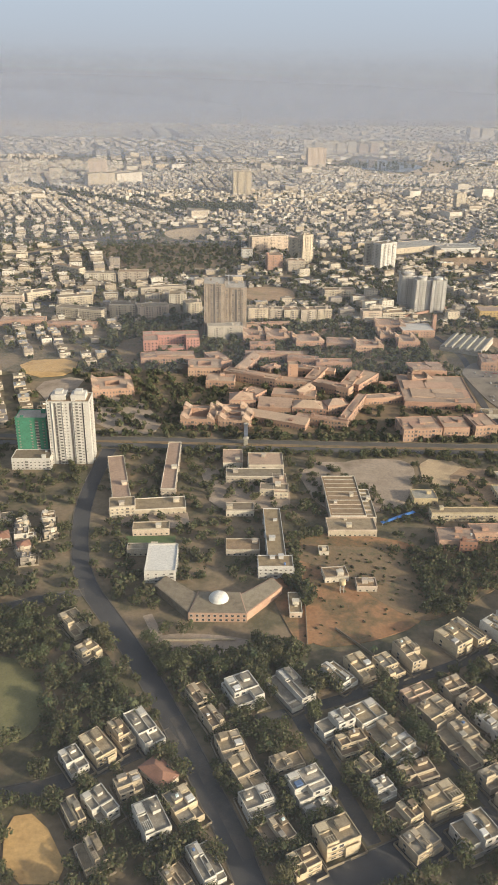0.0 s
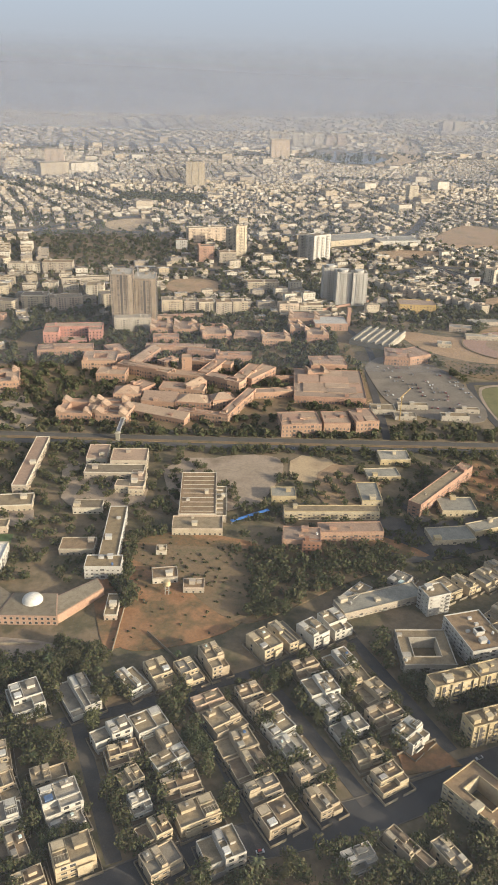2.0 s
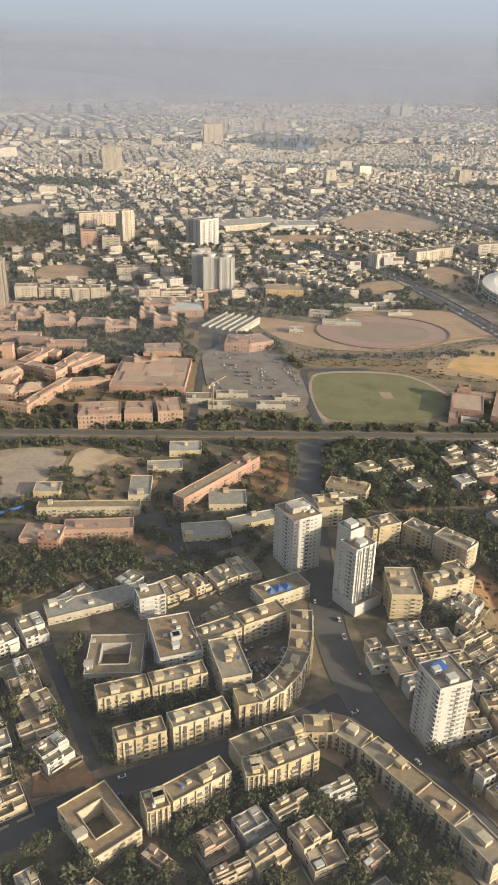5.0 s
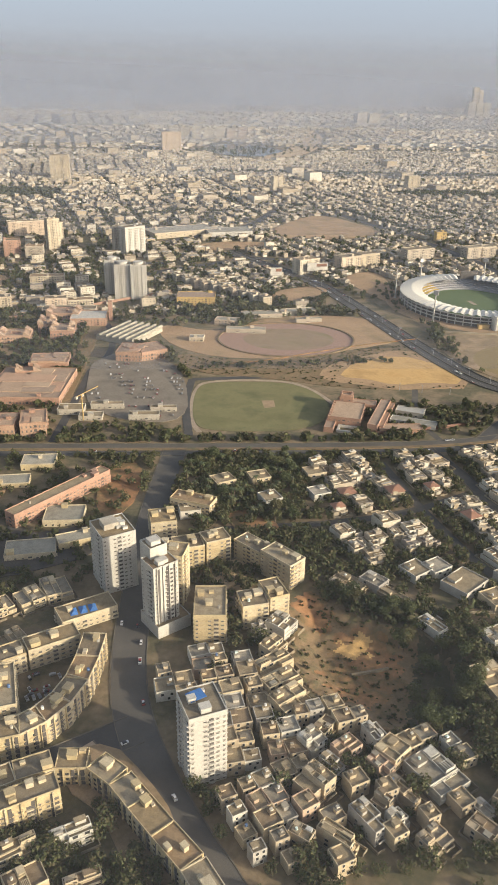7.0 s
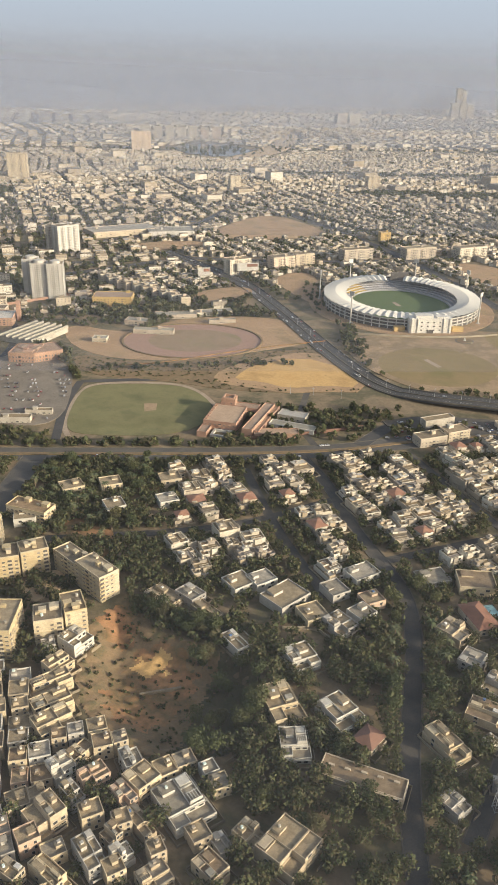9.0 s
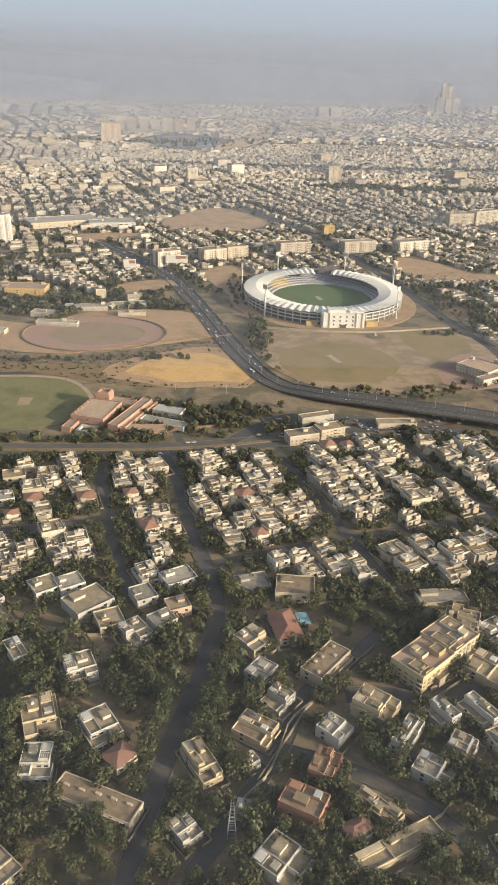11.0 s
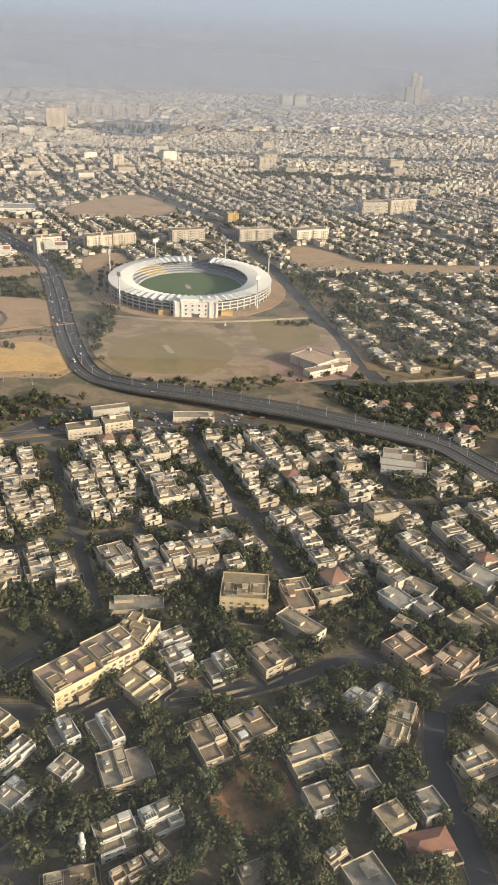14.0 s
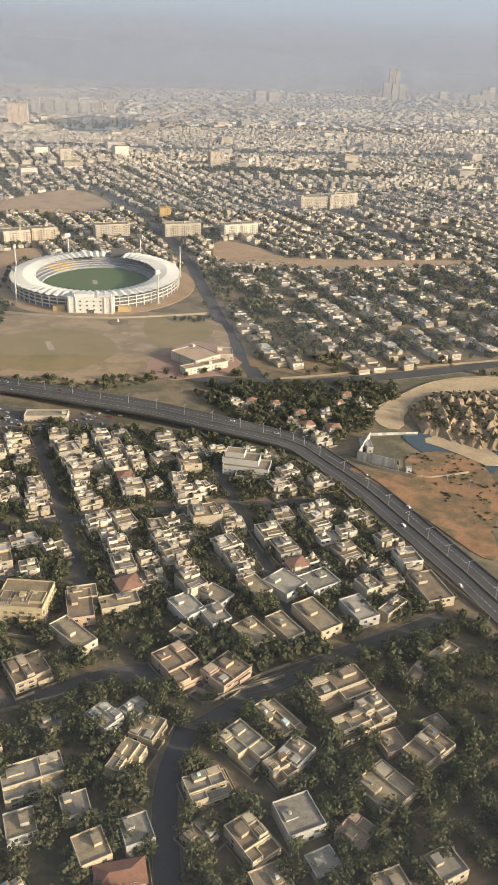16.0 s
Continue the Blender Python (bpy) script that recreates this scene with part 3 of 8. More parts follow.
ground_patch("sandy_fringe", [(323, 553), (342, 577), (361, 587), (394, 606), (426, 577), (425, 520), (395, 522), (371, 518), (350, 529), (328, 535)], "plain_tan", "dry tan fringe of the sand field", 1, False)
ground_patch("sand_field", [(351, 571), (387, 593), (418, 565), (422, 528), (397, 533), (373, 527), (356, 540), (337, 544), (344, 559)], "ochre", "bare ochre sand field", 1)
ground_patch("practice_oval", [(484 + 42 * math.cos(a), 572 + 43 * math.sin(a)) for a in np.linspace(0, 2 * math.pi, 40)[:-1]], "olive", "dry olive practice oval", 0)
ground_patch("forecourt", [(424, 650), (590, 664), (605, 575), (580, 535), (500, 505), (455, 525), (425, 580)], "fore", "dusty forecourt before the stadium", 2, False)
layer[0] += 0.01
ground_patch("practice_oval", [(484 + 42 * math.cos(a), 572 + 41 * math.sin(a)) for a in np.linspace(0, 2 * math.pi, 40)[:-1]], "olive", "dry olive practice oval", 0)
ground_patch("practice_pitch", rect(482, 578, 4, 18, 20), "dirt", "bare practice pitch", 0, False)
ground_patch("lawn", [(538, 654), (581, 656), (594, 602), (555, 571), (542, 599)], "olive", "dry olive lawn beside the stadium")
ground_patch("paved_walk", [(528, 614), (532, 617), (549, 532), (545, 529)], "fore", "pale paved walk", 0)
ground_patch("school_yard", [(549, 566), (587, 601), (614, 535), (547, 515)], "track", "reddish school yard", 1)
ground_patch("stadium_ground", [(493 + 82 * math.cos(a), 736 + 92 * math.sin(a)) for a in np.linspace(0, 2 * math.pi, 40)[:-1]], "plain_tan", "bare ground round the stadium", 0)
ground_patch("brown_field", [(7, 291), (11, 318), (35, 324), (50, 317), (66, 297), (66, 285), (61, 265), (48, 261), (40, 252), (23, 245), (20, 244)], "soil", "red-brown bare slope", 2, False)
ground_patch("brown_field", [(23, 244), (26, 268), (41, 296), (76, 301), (78, 262), (45, 245)], "soil", "bare red-brown building plot")
ground_patch("brown_field", [(23.2, 327), (46, 324.5), (63.4, 321), (71.2, 305.1), (78.5, 294), (69.2, 277.9), (49, 270), (28.2, 276.8), (22.3, 297.9)], "soil", "bare red-brown slope below the school")
ground_patch("brown_field", [(22, 321), (34, 332), (82, 323), (84, 304), (42, 298), (23, 276)], "soil", "red-brown scrubby slope", 2, False)
ground_patch("dry_stream", [(-37, 245), (-31, 252), (1, 249), (8, 242), (-3, 236), (-31, 237)], "dirt", "eroded pale bank", 2)
ground_patch("park_lawn", [(-94, 237), (-80, 231), (-69, 210), (-72, 195), (-81, 192)] + [(-125, 196), (-130, 235)], "grass", "green park lawn")
ground_patch("sand_plot", [(-71, 164), (-61, 166), (-46, 143), (-66, 143)], "ochre", "sandy vacant plot", 1)
ground_patch("school_sand", [(53, 413), (94, 417), (96, 393), (76, 345), (70, 382), (51, 391)], "dirt", "trodden pale school ground")
ground_patch("school_sand", [(100, 417), (126, 412), (127, 385), (97, 381)], "sand", "sandy playground", 1)
ground_patch("school_field", [(-59, 324), (-35, 325), (-34, 311), (-56, 309)], "green", "small green court", 0)
ground_patch("scrub_land", [(19, 317), (42, 318), (90, 315), (141, 320), (145, 303), (121, 294), (86, 266), (68, 259), (38, 300), (23, 304)], "scrub", "dark scrub and thorn trees", 2, False)
ground_patch("vacant_plot", [(123, 198), (136, 202), (143, 192), (124, 188)], "soil", "walled vacant plot", 0)
QUARRY = [(697, 473), (711, 498), (729, 504), (757, 504)] + [(830, 545)] + [(731, 429), (712, 445), (698, 455)]
ground_patch("quarry_sand", [(674, 473), (694, 497), (716, 518), (736, 528), (767, 533)] + [(850, 560)] + [(755, 499), (728, 501), (710, 495), (694, 477), (689, 454), (678, 455)], "sand", "bare sandy ground by the quarry", 1)
ground_patch("pool", [(683, 449), (700, 451), (711, 440), (729, 424)] + [(760, 480)] + [(721, 400), (709, 407), (694, 421)], "water", "dark pool of standing water")
ground_patch("brown_bank", [(674, 419), (705, 432), (724, 408), (703, 347), (693, 369)], "soil", "red-brown bank beside the highway")
ground_patch("brown_bank", [(649, 413), (670, 404), (688, 399), (699, 374), (704, 349), (696, 328), (679, 362), (661, 398)], "soil", "sandy red-brown verge of the highway", 2, False)
ground_patch("park", [(-210, 1052), (-137, 1099), (-80, 1078), (8, 1060), (11, 944), (-65, 937), (-93, 858), (-180, 969)], "scrub", "dry wooded park among the flats")
ground_patch("brown_slope", [(252.4, 373.9), (270.1, 365.5), (281.5, 347.4), (278.3, 326.6), (266.1, 335.8), (255.7, 352.7)], "soil", "reddish bare slope between palms", 2, False)
ground_patch("garden_floor", [(509, 223), (531, 230), (534, 213), (516, 208)], "soil", "bare red garden plot", 1, False)
ground_patch("car_park", [(164, 578), (188, 606), (223, 575), (233, 532), (235, 467), (197, 468), (170, 493), (164, 554)], "lot", "grey car park packed with cars")
ground_patch("car_park", [(-160, 534), (-125, 554), (-111, 513), (-135, 491)], "dirt", "pale unpaved parking", 1)
ground_patch("building_site", [(-184, 585), (-137, 594), (-133, 554), (-165, 546)], "ochre", "dug-up ochre earth", 1)
ground_patch("lake", [(-113, 625), (-107, 650), (-96, 664), (-86, 589), (-96, 575), (-104, 588)], "water", "dark ornamental pond")
ground_patch("grove_floor", [(-40, 455), (160, 440), (160, 700), (-110, 700), (-130, 455)], "scrub", "campus gardens of dry grass and shrubs", 1, False)
ground_patch("far_field", [(329, 1094), (403, 1208), (455, 1125), (479, 1052), (351, 1014), (333, 1057)], "plain_tan", "bare tan field far off")
ground_patch("far_field", [(233, 1004), (323, 1013), (314, 975), (240, 958)], "plain_tan", "bare tan field far off")
ground_patch("far_field", [(298, 774), (354, 808), (366, 775), (324, 737)], "plain_tan", "bare tan lot")
ground_patch("far_field", [(-133, 1165), (-56, 1197), (-67, 1099), (-114, 1096)], "sand", "bare sandy field far off")
ground_patch("far_field", [(380, 844), (435, 872), (419, 731), (401, 769)], "plain_tan", "bare tan ground beside the stadium")
ground_patch("far_field", [(595, 925), (657, 869), (667, 813), (599, 807), (589, 851)], "plain_tan", "dry tan field")
ground_patch("far_field", [(-12, 825), (2, 847), (42, 845), (49, 805), (38, 788), (-2, 785)], "plain_tan", "bare tan lot behind the unfinished towers")
ground_patch("far_field", [(41, 1342), (109, 1377), (131, 1295), (48, 1263)], "scrub", "dark scrubby lot far off")
ground_patch("far_field", [(603, 812), (729, 802), (871, 837), (877, 855), (736, 842), (615, 847)], "plain_tan", "dry tan strip")
ground_patch("lake", [(216, 2095), (290, 2213), (438, 2073), (384, 1907), (270, 1936)], "water", "dark lake far off")
ground_patch("riverbed", [(473, 2289), (549, 2613), (580, 2454), (505, 2021), (387, 1865), (339, 1870), (439, 2047)], "sand", "pale dry riverbed far off")

for poly, mat, lab in ((([(-28, 399), (-15, 400), (-13, 351), (22, 352), (23, 380), (20, 367), (-21, 366)], "dirt", "trodden school yard"), ([(204, 217), (218, 221), (230, 207), (239, 193), (243, 173), (229, 173), (218, 195), (206, 204)], "fore", "bare brown earth between the terraces"), ([(196, 415), (212, 416), (214, 376), (203, 353), (194, 364), (192, 388)], "soil", "reddish trodden slope"), ([(136, 351), (163, 341), (203, 353), (204, 327), (160, 307), (138, 307)], "lane", "grey school yard"), ([(25, 409), (81, 411), (89, 391), (88, 372), (68, 349), (38, 348)], "dirt", "dusty school ground"), ([(116, 405), (144, 403), (149, 380), (136, 351), (108, 361)], "plain_tan", "dry grass court")) + (([(128, 335), (151, 321), (161, 310), (141, 314), (126, 325)], "soil", "reddish garden edge"), ([(-22, 389), (9, 386), (9, 351), (-20, 351)], "dirt", "pale paved school yard"), ([(-65, 349), (-32, 353), (-28, 333), (-63, 330)], "dirt", "dusty school lane"), ([(-120, 513), (-76, 509), (-50, 447), (-92, 445)], "dirt", "pale unpaved car park"), ([(415, 470), (452, 482), (520, 470), (560, 445), (520, 442), (460, 452)], "lane", "dusty junction under the flyover"), ([(149, 374), (159, 341), (177, 321), (198, 322), (185, 344), (164, 343)], "lane", "grey school drive"), ([(246, 316), (265, 322), (266, 309), (252, 296)], "sand", "sandy yard behind the flats"), ([(299, 425), (312, 425), (286, 363), (259, 369)], "scrub", "dry garden"), ([(514, 233), (531, 235), (529, 214), (514, 208), (509, 220)], "soil", "bare red garden plot")) + (([(693, 441), (710, 449), (731, 429), (724, 408), (707, 429)], "sand", "sandy rim of the pool"),)):
    ground_patch("bare_ground", poly, mat, lab, 1, False)

# ---- windows and tall blocks ----
pane_mesh = {}


def pane(w, h, frame_mat="white"):
    """A framed dark window, its face along -y."""
    key = (round(w, 1), round(h, 1), frame_mat)
    if key not in pane_mesh:
        g = Geo().box(0, 0, 0, w, 0.10, h, 0, 0)
        g.box(0, -0.06, 0.08, w - 0.16, 0.04, h - 0.16, 0, 1)
        pane_mesh[key] = g.mesh("window", [frame_mat, "glass"])
    return pane_mesh[key]


def windows(parent, w, d, h, x=0.0, y=0.0, z=0.0, storey=1.8, bay=2.2, size=(1.0, 0.9), faces="fblr", frame_mat="white", limit=30):
    """Rows of framed windows on the faces of a block: single parts where few, one joined part where there are very many."""
    spots = []
    rows = max(1, int(h / storey))
    for face in faces:
        length = w if face in "fb" else d
        n = max(1, int(length / bay))
        for i in range(n):
            u = (i + 0.5) / n * length - length / 2
            for k in range(rows):
                zz = z + k * storey + 0.5 * (storey - size[1])
                if face == "f":
                    spots.append((x + u, y - d / 2, zz, 0))
                elif face == "b":
                    spots.append((x - u, y + d / 2, zz, 180))
                elif face == "r":
                    spots.append((x + w / 2, y + u, zz, 90))
                else:
                    spots.append((x - w / 2, y - u, zz, 270))
    if len(spots) <= limit:
        for px, py, pz, a in spots:
            part("window", pane(size[0], size[1], frame_mat), None, parent, at=pose(px, py, pz, 0, 0, a))
        return
    g = Geo()
    for k, (px, py, pz, a) in enumerate(spots):
        column = (k // rows) % 5
        c, s = math.cos(radians(a)), math.sin(radians(a))
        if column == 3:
            # a balcony: flat plate painted as dark as a shaded opening, behind a solid rail
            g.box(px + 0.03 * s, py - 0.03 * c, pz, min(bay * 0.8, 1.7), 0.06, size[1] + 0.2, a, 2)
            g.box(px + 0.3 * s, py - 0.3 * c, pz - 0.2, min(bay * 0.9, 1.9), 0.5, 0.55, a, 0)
        elif column != 1 or rows < 5:
            w = size[0] * (0.72 if column == 0 else 0.95)
            g.box(px + 0.05 * s, py - 0.05 * c, pz + 0.1, w, 0.05, size[1] - 0.2, a, 1)
            if column % 2 == 0:
                g.box(px + 0.15 * s, py - 0.15 * c, pz + size[1] - 0.08, w + 0.25, 0.35, 0.09, a, 0)
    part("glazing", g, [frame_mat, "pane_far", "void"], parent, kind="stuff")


def seat_on(p0, p1, depth):
    """The base centre, width and turn of a block whose front edge runs from p0 to p1."""
    w = math.hypot(p1[0] - p0[0], p1[1] - p0[1])
    a = math.atan2(p1[1] - p0[1], p1[0] - p0[0])
    x = (p0[0] + p1[0]) / 2 - math.sin(a) * depth / 2
    y = (p0[1] + p1[1]) / 2 + math.cos(a) * depth / 2
    return x, y, w, math.degrees(a)


def block(name, label, category, p0, p1, depth, h, wall="cream", top="roof", bay=2.2, storey=1.8, size=(1.0, 0.9), faces="fblr", clutter=3, frame_mat="white", fins=0, ledge=True, court=0.0, group="", limit=30, seed=0):
    """A flat-roofed block with parapet, floor ledges, windows and roof clutter; court: an open yard in its middle, fins: upright ribs on its front."""
    r = random.Random(int(abs(p0[0]) * 7 + abs(p0[1]) * 3 + seed))
    x, y, w, a = seat_on(p0, p1, depth)
    h += (int(abs(x) * 13 + y * 7) % 11) * 0.017
    t = thing(name, label, category, pose(x, y, gz(y), 0, 0, a), group)
    claim(rect(x, y, w + 2, depth + 2, a))
    claim(rect(x, y, w + 1, depth + 1, a), built)
    ledge = ledge and not court
    if wall == "cream" and y > 430 or y > 1250 and wall == "white":
        wall = "beige"
    if court:
        cw, cd = w * court, depth * court
        g = Geo()
        e, n = (w - cw) / 2, (depth - cd) / 2
        for bx, by, bw, bd in ((0, -(cd + n) / 2, w, n), (0, (cd + n) / 2, w, n), (-(cw + e) / 2, 0, e, cd), ((cw + e) / 2, 0, e, cd)):
            g.box(bx, by, -0.5, bw, bd, h + 0.5, 0, 0, 1)
        part("wall", g, [wall, top], t)
        part("inner_parapet", Geo().ring(cw + 0.6, cd + 0.6, h, 0.45, 0.25), wall, t)
    else:
        part("wall", Geo().box(0, 0, -0.5, w, depth, h + 0.5), wall, t)
        part("roof", Geo().box(0, 0, h + 0.003, w - 0.5, depth - 0.5, 0.12), top, t)
    part("parapet", Geo().ring(w + 0.1, depth + 0.1, h + 0.004, 0.55, 0.25), wall, t)
    if ledge and h < 13 and y < 430:
        for k in range(1, int(h / storey)):
            part("floor_ledge", Geo().box(0, 0, k * storey, w + 0.35, depth + 0.35, 0.13, floor=True), wall, t)
    fins = min(fins, 4)
    # flat dark strips paint the shade of recesses that aren't modelled
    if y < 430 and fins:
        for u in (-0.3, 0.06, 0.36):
            part("stairwell", Geo().box(u * w, -depth / 2 - 0.02, 0, 1.0, 0.3, h - 0.4), "void", t, "dark strip painted for a recess in shade")
    if y > 430:
        fins, clutter = min(fins, 1 if h < 20 else 2), min(clutter, 2 if h > 12 else 1)
        limit = min(limit, 8)
    for i in range(fins):
        u = (i + 0.5) / fins * w - w / 2
        part("rib", Geo().box(u, -depth / 2 - 0.25, 0, 0.3, 0.5, h + 0.3), wall, t)
    windows(t, w, depth, h, 0, 0, 0, storey, bay, size, faces, wall if frame_mat == "white" else frame_mat, limit)
    for i in range(clutter):
        e = max(1.0, (w * (1 - court) / 4 if court else w / 2) - 1.6)
        f = max(0.6, (depth * (1 - court) / 4 if court else depth / 2) - 1.4)
        ux = (-w / 2 + e + r.uniform(-0.3, 0.3) * e if court else r.uniform(-e, e))
        uy = r.uniform(-f, f) if not court else r.uniform(-depth / 2 + 1.5, depth / 2 - 1.5)
        s = r.uniform(0.8, 1.5)
        if i % 3 == 0:
            part("stair_room", Geo().box(ux, uy, h + 0.1, 2.2 * s, 1.8 * s, 1.7).box(ux, uy, h + 1.8, 2.2 * s + 0.3, 1.8 * s + 0.3, 0.15), wall, t)
        else:
            part("water_tank", Geo().box(ux, uy, h + 0.1, 1.5 * s, 1.0 * s, 0.8 * s) if i % 3 == 1 else Geo().tube(ux, uy, h + 0.1, h + 1.1, 0.55, 0.5, 9), "tank" if i % 3 == 2 else wall, t)
    return t

# ---- tall towers ----
APT = "five-storey cream apartment block with stained walls and roof tanks"
t = block("apartment_tower", "tall white twin apartment tower with rows of balconies", "tower", (-113.4, 402.5), (-89.8, 403.3), 15, 38, "white", bay=1.9, clutter=6, fins=7)
for s in (-1, 1):
    part("penthouse", Geo().box(s * 5.5, 0, 38, 8, 9, 3.2), "white", t)
    part("lift_room", Geo().box(s * 5.5, 0, 41.2, 4, 5, 1.6), "white", t)
block("podium", "low white podium with shop bays beside the tower", "building", (-134.0, 394.6), (-112.4, 395.2), 12, 6.5, "white", clutter=2)
block("building_under_construction", "grey concrete tower wrapped in green netting", "tower", (-133.3, 407.1), (-116.0, 407.7), 13, 26, "green_net", "grey", bay=3.2, clutter=2, frame_mat="grey")
t = block("apartment_tower", "pale grey slab tower beside the avenue", "tower", (207.3, 296.9), (219.5, 303.1), 15, 25.5, "white", bay=1.9, clutter=5)
part("penthouse", Geo().box(-1, 1, 25.5, 6, 6, 2.6), "grey", t)
t = block("apartment_tower", "slender white tower with stepped top and podium", "tower", (228.5, 271.5), (237.0, 277.2), 9, 28.5, "white", bay=1.8, clutter=5, fins=5)
part("rear_slab", Geo().shell(0.8, 5.5, -0.3, 7, 7.5, 33, 0.6, 0.25), ["white", "roof"], t)
part("penthouse", Geo().box(0.8, 5.5, 32.7, 4, 4, 1.8), "white", t)
part("lift_room", Geo().box(0, -1.5, 28.5, 4, 3, 1.6), "white", t)
part("podium", Geo().shell(1.5, -0.5, -0.3, 14, 13, 5.0, 0.5, 0.2), ["white", "roof"], t)
t = block("apartment_tower", "white tower with blue roof sheeting at the junction", "tower", (242.7, 202.4), (253.4, 206.1), 12, 26, "white", bay=1.7, clutter=4)
part("awning", Geo().box(-1, 2, 26.9, 5, 4, 0.15, 10), "blue", t)
t = block("apartment_tower", "bronze-grey tower beside the broad street", "tower", (226, 292), (238, 289), 10, 22, "cream", bay=1.8, clutter=4)
t = block("apartment_tower", "unfinished bare concrete tower with open floors", "tower", (-40.4, 659.5), (-22.6, 660.4), 26, 46, "bare", "grey", bay=2.4, storey=2.0, size=(1.7, 1.4), clutter=4, frame_mat="void", fins=5)
t = block("apartment_tower", "unfinished bare concrete tower with open floors", "tower", (-22.4, 667.3), (-3.8, 668.2), 26, 41, "bare", "grey", bay=2.4, storey=2.0, size=(1.7, 1.4), clutter=4, frame_mat="void", fins=6)
part("tower_crane", Geo().box(-6, 0, 41, 0.8, 0.8, 9).box(0, 0, 49, 18, 0.6, 0.7), "metal", t)
block("podium", "concrete podium of the unfinished towers", "building", (-36.8, 648.0), (-6.6, 651.1), 12, 12, "grey", "grey", bay=2.2, clutter=2)
for p in ((150, 770), (161, 752), (176, 750)):
    t = block("apartment_tower", "white rounded apartment tower with balcony ribs", "tower", (p[0], p[1]), (p[0] + 14, p[1] + 1), 14, 31, "white", bay=1.7, clutter=4, fins=5, group="white towers")
    part("drum", Geo().tube(0, 0, 31, 33.5, 4.5, 4.5, 12), "white", t)
block("office_tower", "white office tower with dark window bands", "tower", (153.2, 933.4), (174.0, 949.2), 14, 30, "white", bay=1.5, size=(1.1, 1.1), clutter=3, fins=4)
block("office_tower", "grey office tower with dark glazed face", "tower", (136.0, 952.8), (152.5, 947.9), 14, 28, "grey", bay=1.4, size=(1.1, 1.2), clutter=3)
block("office_tower", "slim cream office tower", "tower", (62.1, 960.2), (75.0, 967.1), 10, 34, "cream", bay=1.8, clutter=3, fins=3)
block("office_block", "cream office slab with rows of windows", "building", (48.1, 1010.1), (64.2, 998.0), 12, 22, "cream", bay=1.8)
block("office_block", "long banded office slab", "building", (0.2, 1030.6), (48.2, 1047.9), 12, 17, "cream", bay=2.0)
block("office_block", "pinkish office block with rows of windows", "building", (19.3, 925.3), (36.8, 929.2), 12, 17, "brick", bay=1.8)
block("office_block", "cream banded office block", "building", (43.2, 921.1), (62.7, 922.3), 12, 12, "cream", bay=1.8)
block("office_block", "white low flat-roofed office block", "building", (-12.5, 986.6), (1.0, 987.4), 12, 11, "white", bay=2)
block("apartment_tower", "tall brown slab tower far off", "tower", (-36.0, 1511.0), (-2.3, 1514.2), 22, 42, "cream", bay=2.6, clutter=3, fins=6)
block("apartment_tower", "pale slab tower far off in haze", "tower", (134.4, 2017.3), (179.1, 2022.9), 26, 40, "white", bay=3, clutter=3, fins=3)
block("apartment_tower", "plain white tower far off in the city", "tower", (353.9, 1401.7), (370.5, 1405.7), 14, 24, "white", bay=2.2, clutter=2)
block("apartment_tower", "plain ochre tower far off in the city", "tower", (591.1, 1439.0), (613.0, 1444.1), 16, 22, "cream", bay=2.2, clutter=2)
block("apartment_tower", "long white apartment slab far off", "tower", (-320.2, 1587.0), (-271.9, 1615.8), 24, 25, "white", bay=3, clutter=3, fins=6)
block("apartment_tower", "long white apartment slab far off", "tower", (-269.8, 1624.2), (-226.3, 1670.6), 24, 21, "white", bay=3, clutter=3, fins=5)
block("apartment_tower", "ochre tower far off in haze", "tower", (-353.3, 1765.8), (-315.0, 1770.1), 24, 33, "cream", bay=3, clutter=2)
for i, (x, h, w) in enumerate(((1262, 56, 30), (1296, 54, 26), (1325, 52, 26))):
    block("apartment_tower", "pale tower cluster far off in haze", "tower", (x, 3330), (x + w, 3330), 30, h, "white", bay=5, storey=4, size=(3, 2), clutter=2, fins=3, group="far towers")
block("apartment_tower", "tallest pale tower far off in haze", "tower", (1290, 3370), (1312, 3370), 24, 108, "white", bay=5, storey=4, size=(3, 2), clutter=2, fins=3)
block("apartment_tower", "tallest pale tower far off in haze", "tower", (1316, 3374), (1330, 3374), 24, 98, "white", bay=5, storey=4, size=(3, 2), clutter=2, fins=2)
block("office_block", "wide pale block far off in haze", "building", (747, 2880), (782, 2890), 30, 36, "cream", bay=5, storey=4, size=(3, 2))
block("office_block", "wide pale block far off in haze", "building", (790, 2890), (828, 2900), 30, 34, "cream", bay=5, storey=4, size=(3, 2))
for x, y, h, w in ((1640, 3300, 44, 30), (1700, 3400, 52, 24), (1560, 3200, 30, 60), (1490, 3350, 30, 30), (1800, 3350, 40, 30)):
    block("apartment_tower", "white tower far off in haze", "tower", (x, y), (x + w, y), 26, h, "white", bay=5, storey=4, size=(3, 2), clutter=2, group="far towers")
for i in range(7):
    x = 138 + i * 31
    block("apartment_tower", "hazy apartment tower in a far row", "tower", (x, 2270 + 4 * i), (x + 22, 2270 + 4 * i), 22, 36 - (i * 5) % 9, "cream", bay=4, storey=3.6, size=(2.4, 1.8), clutter=2, group="far towers")

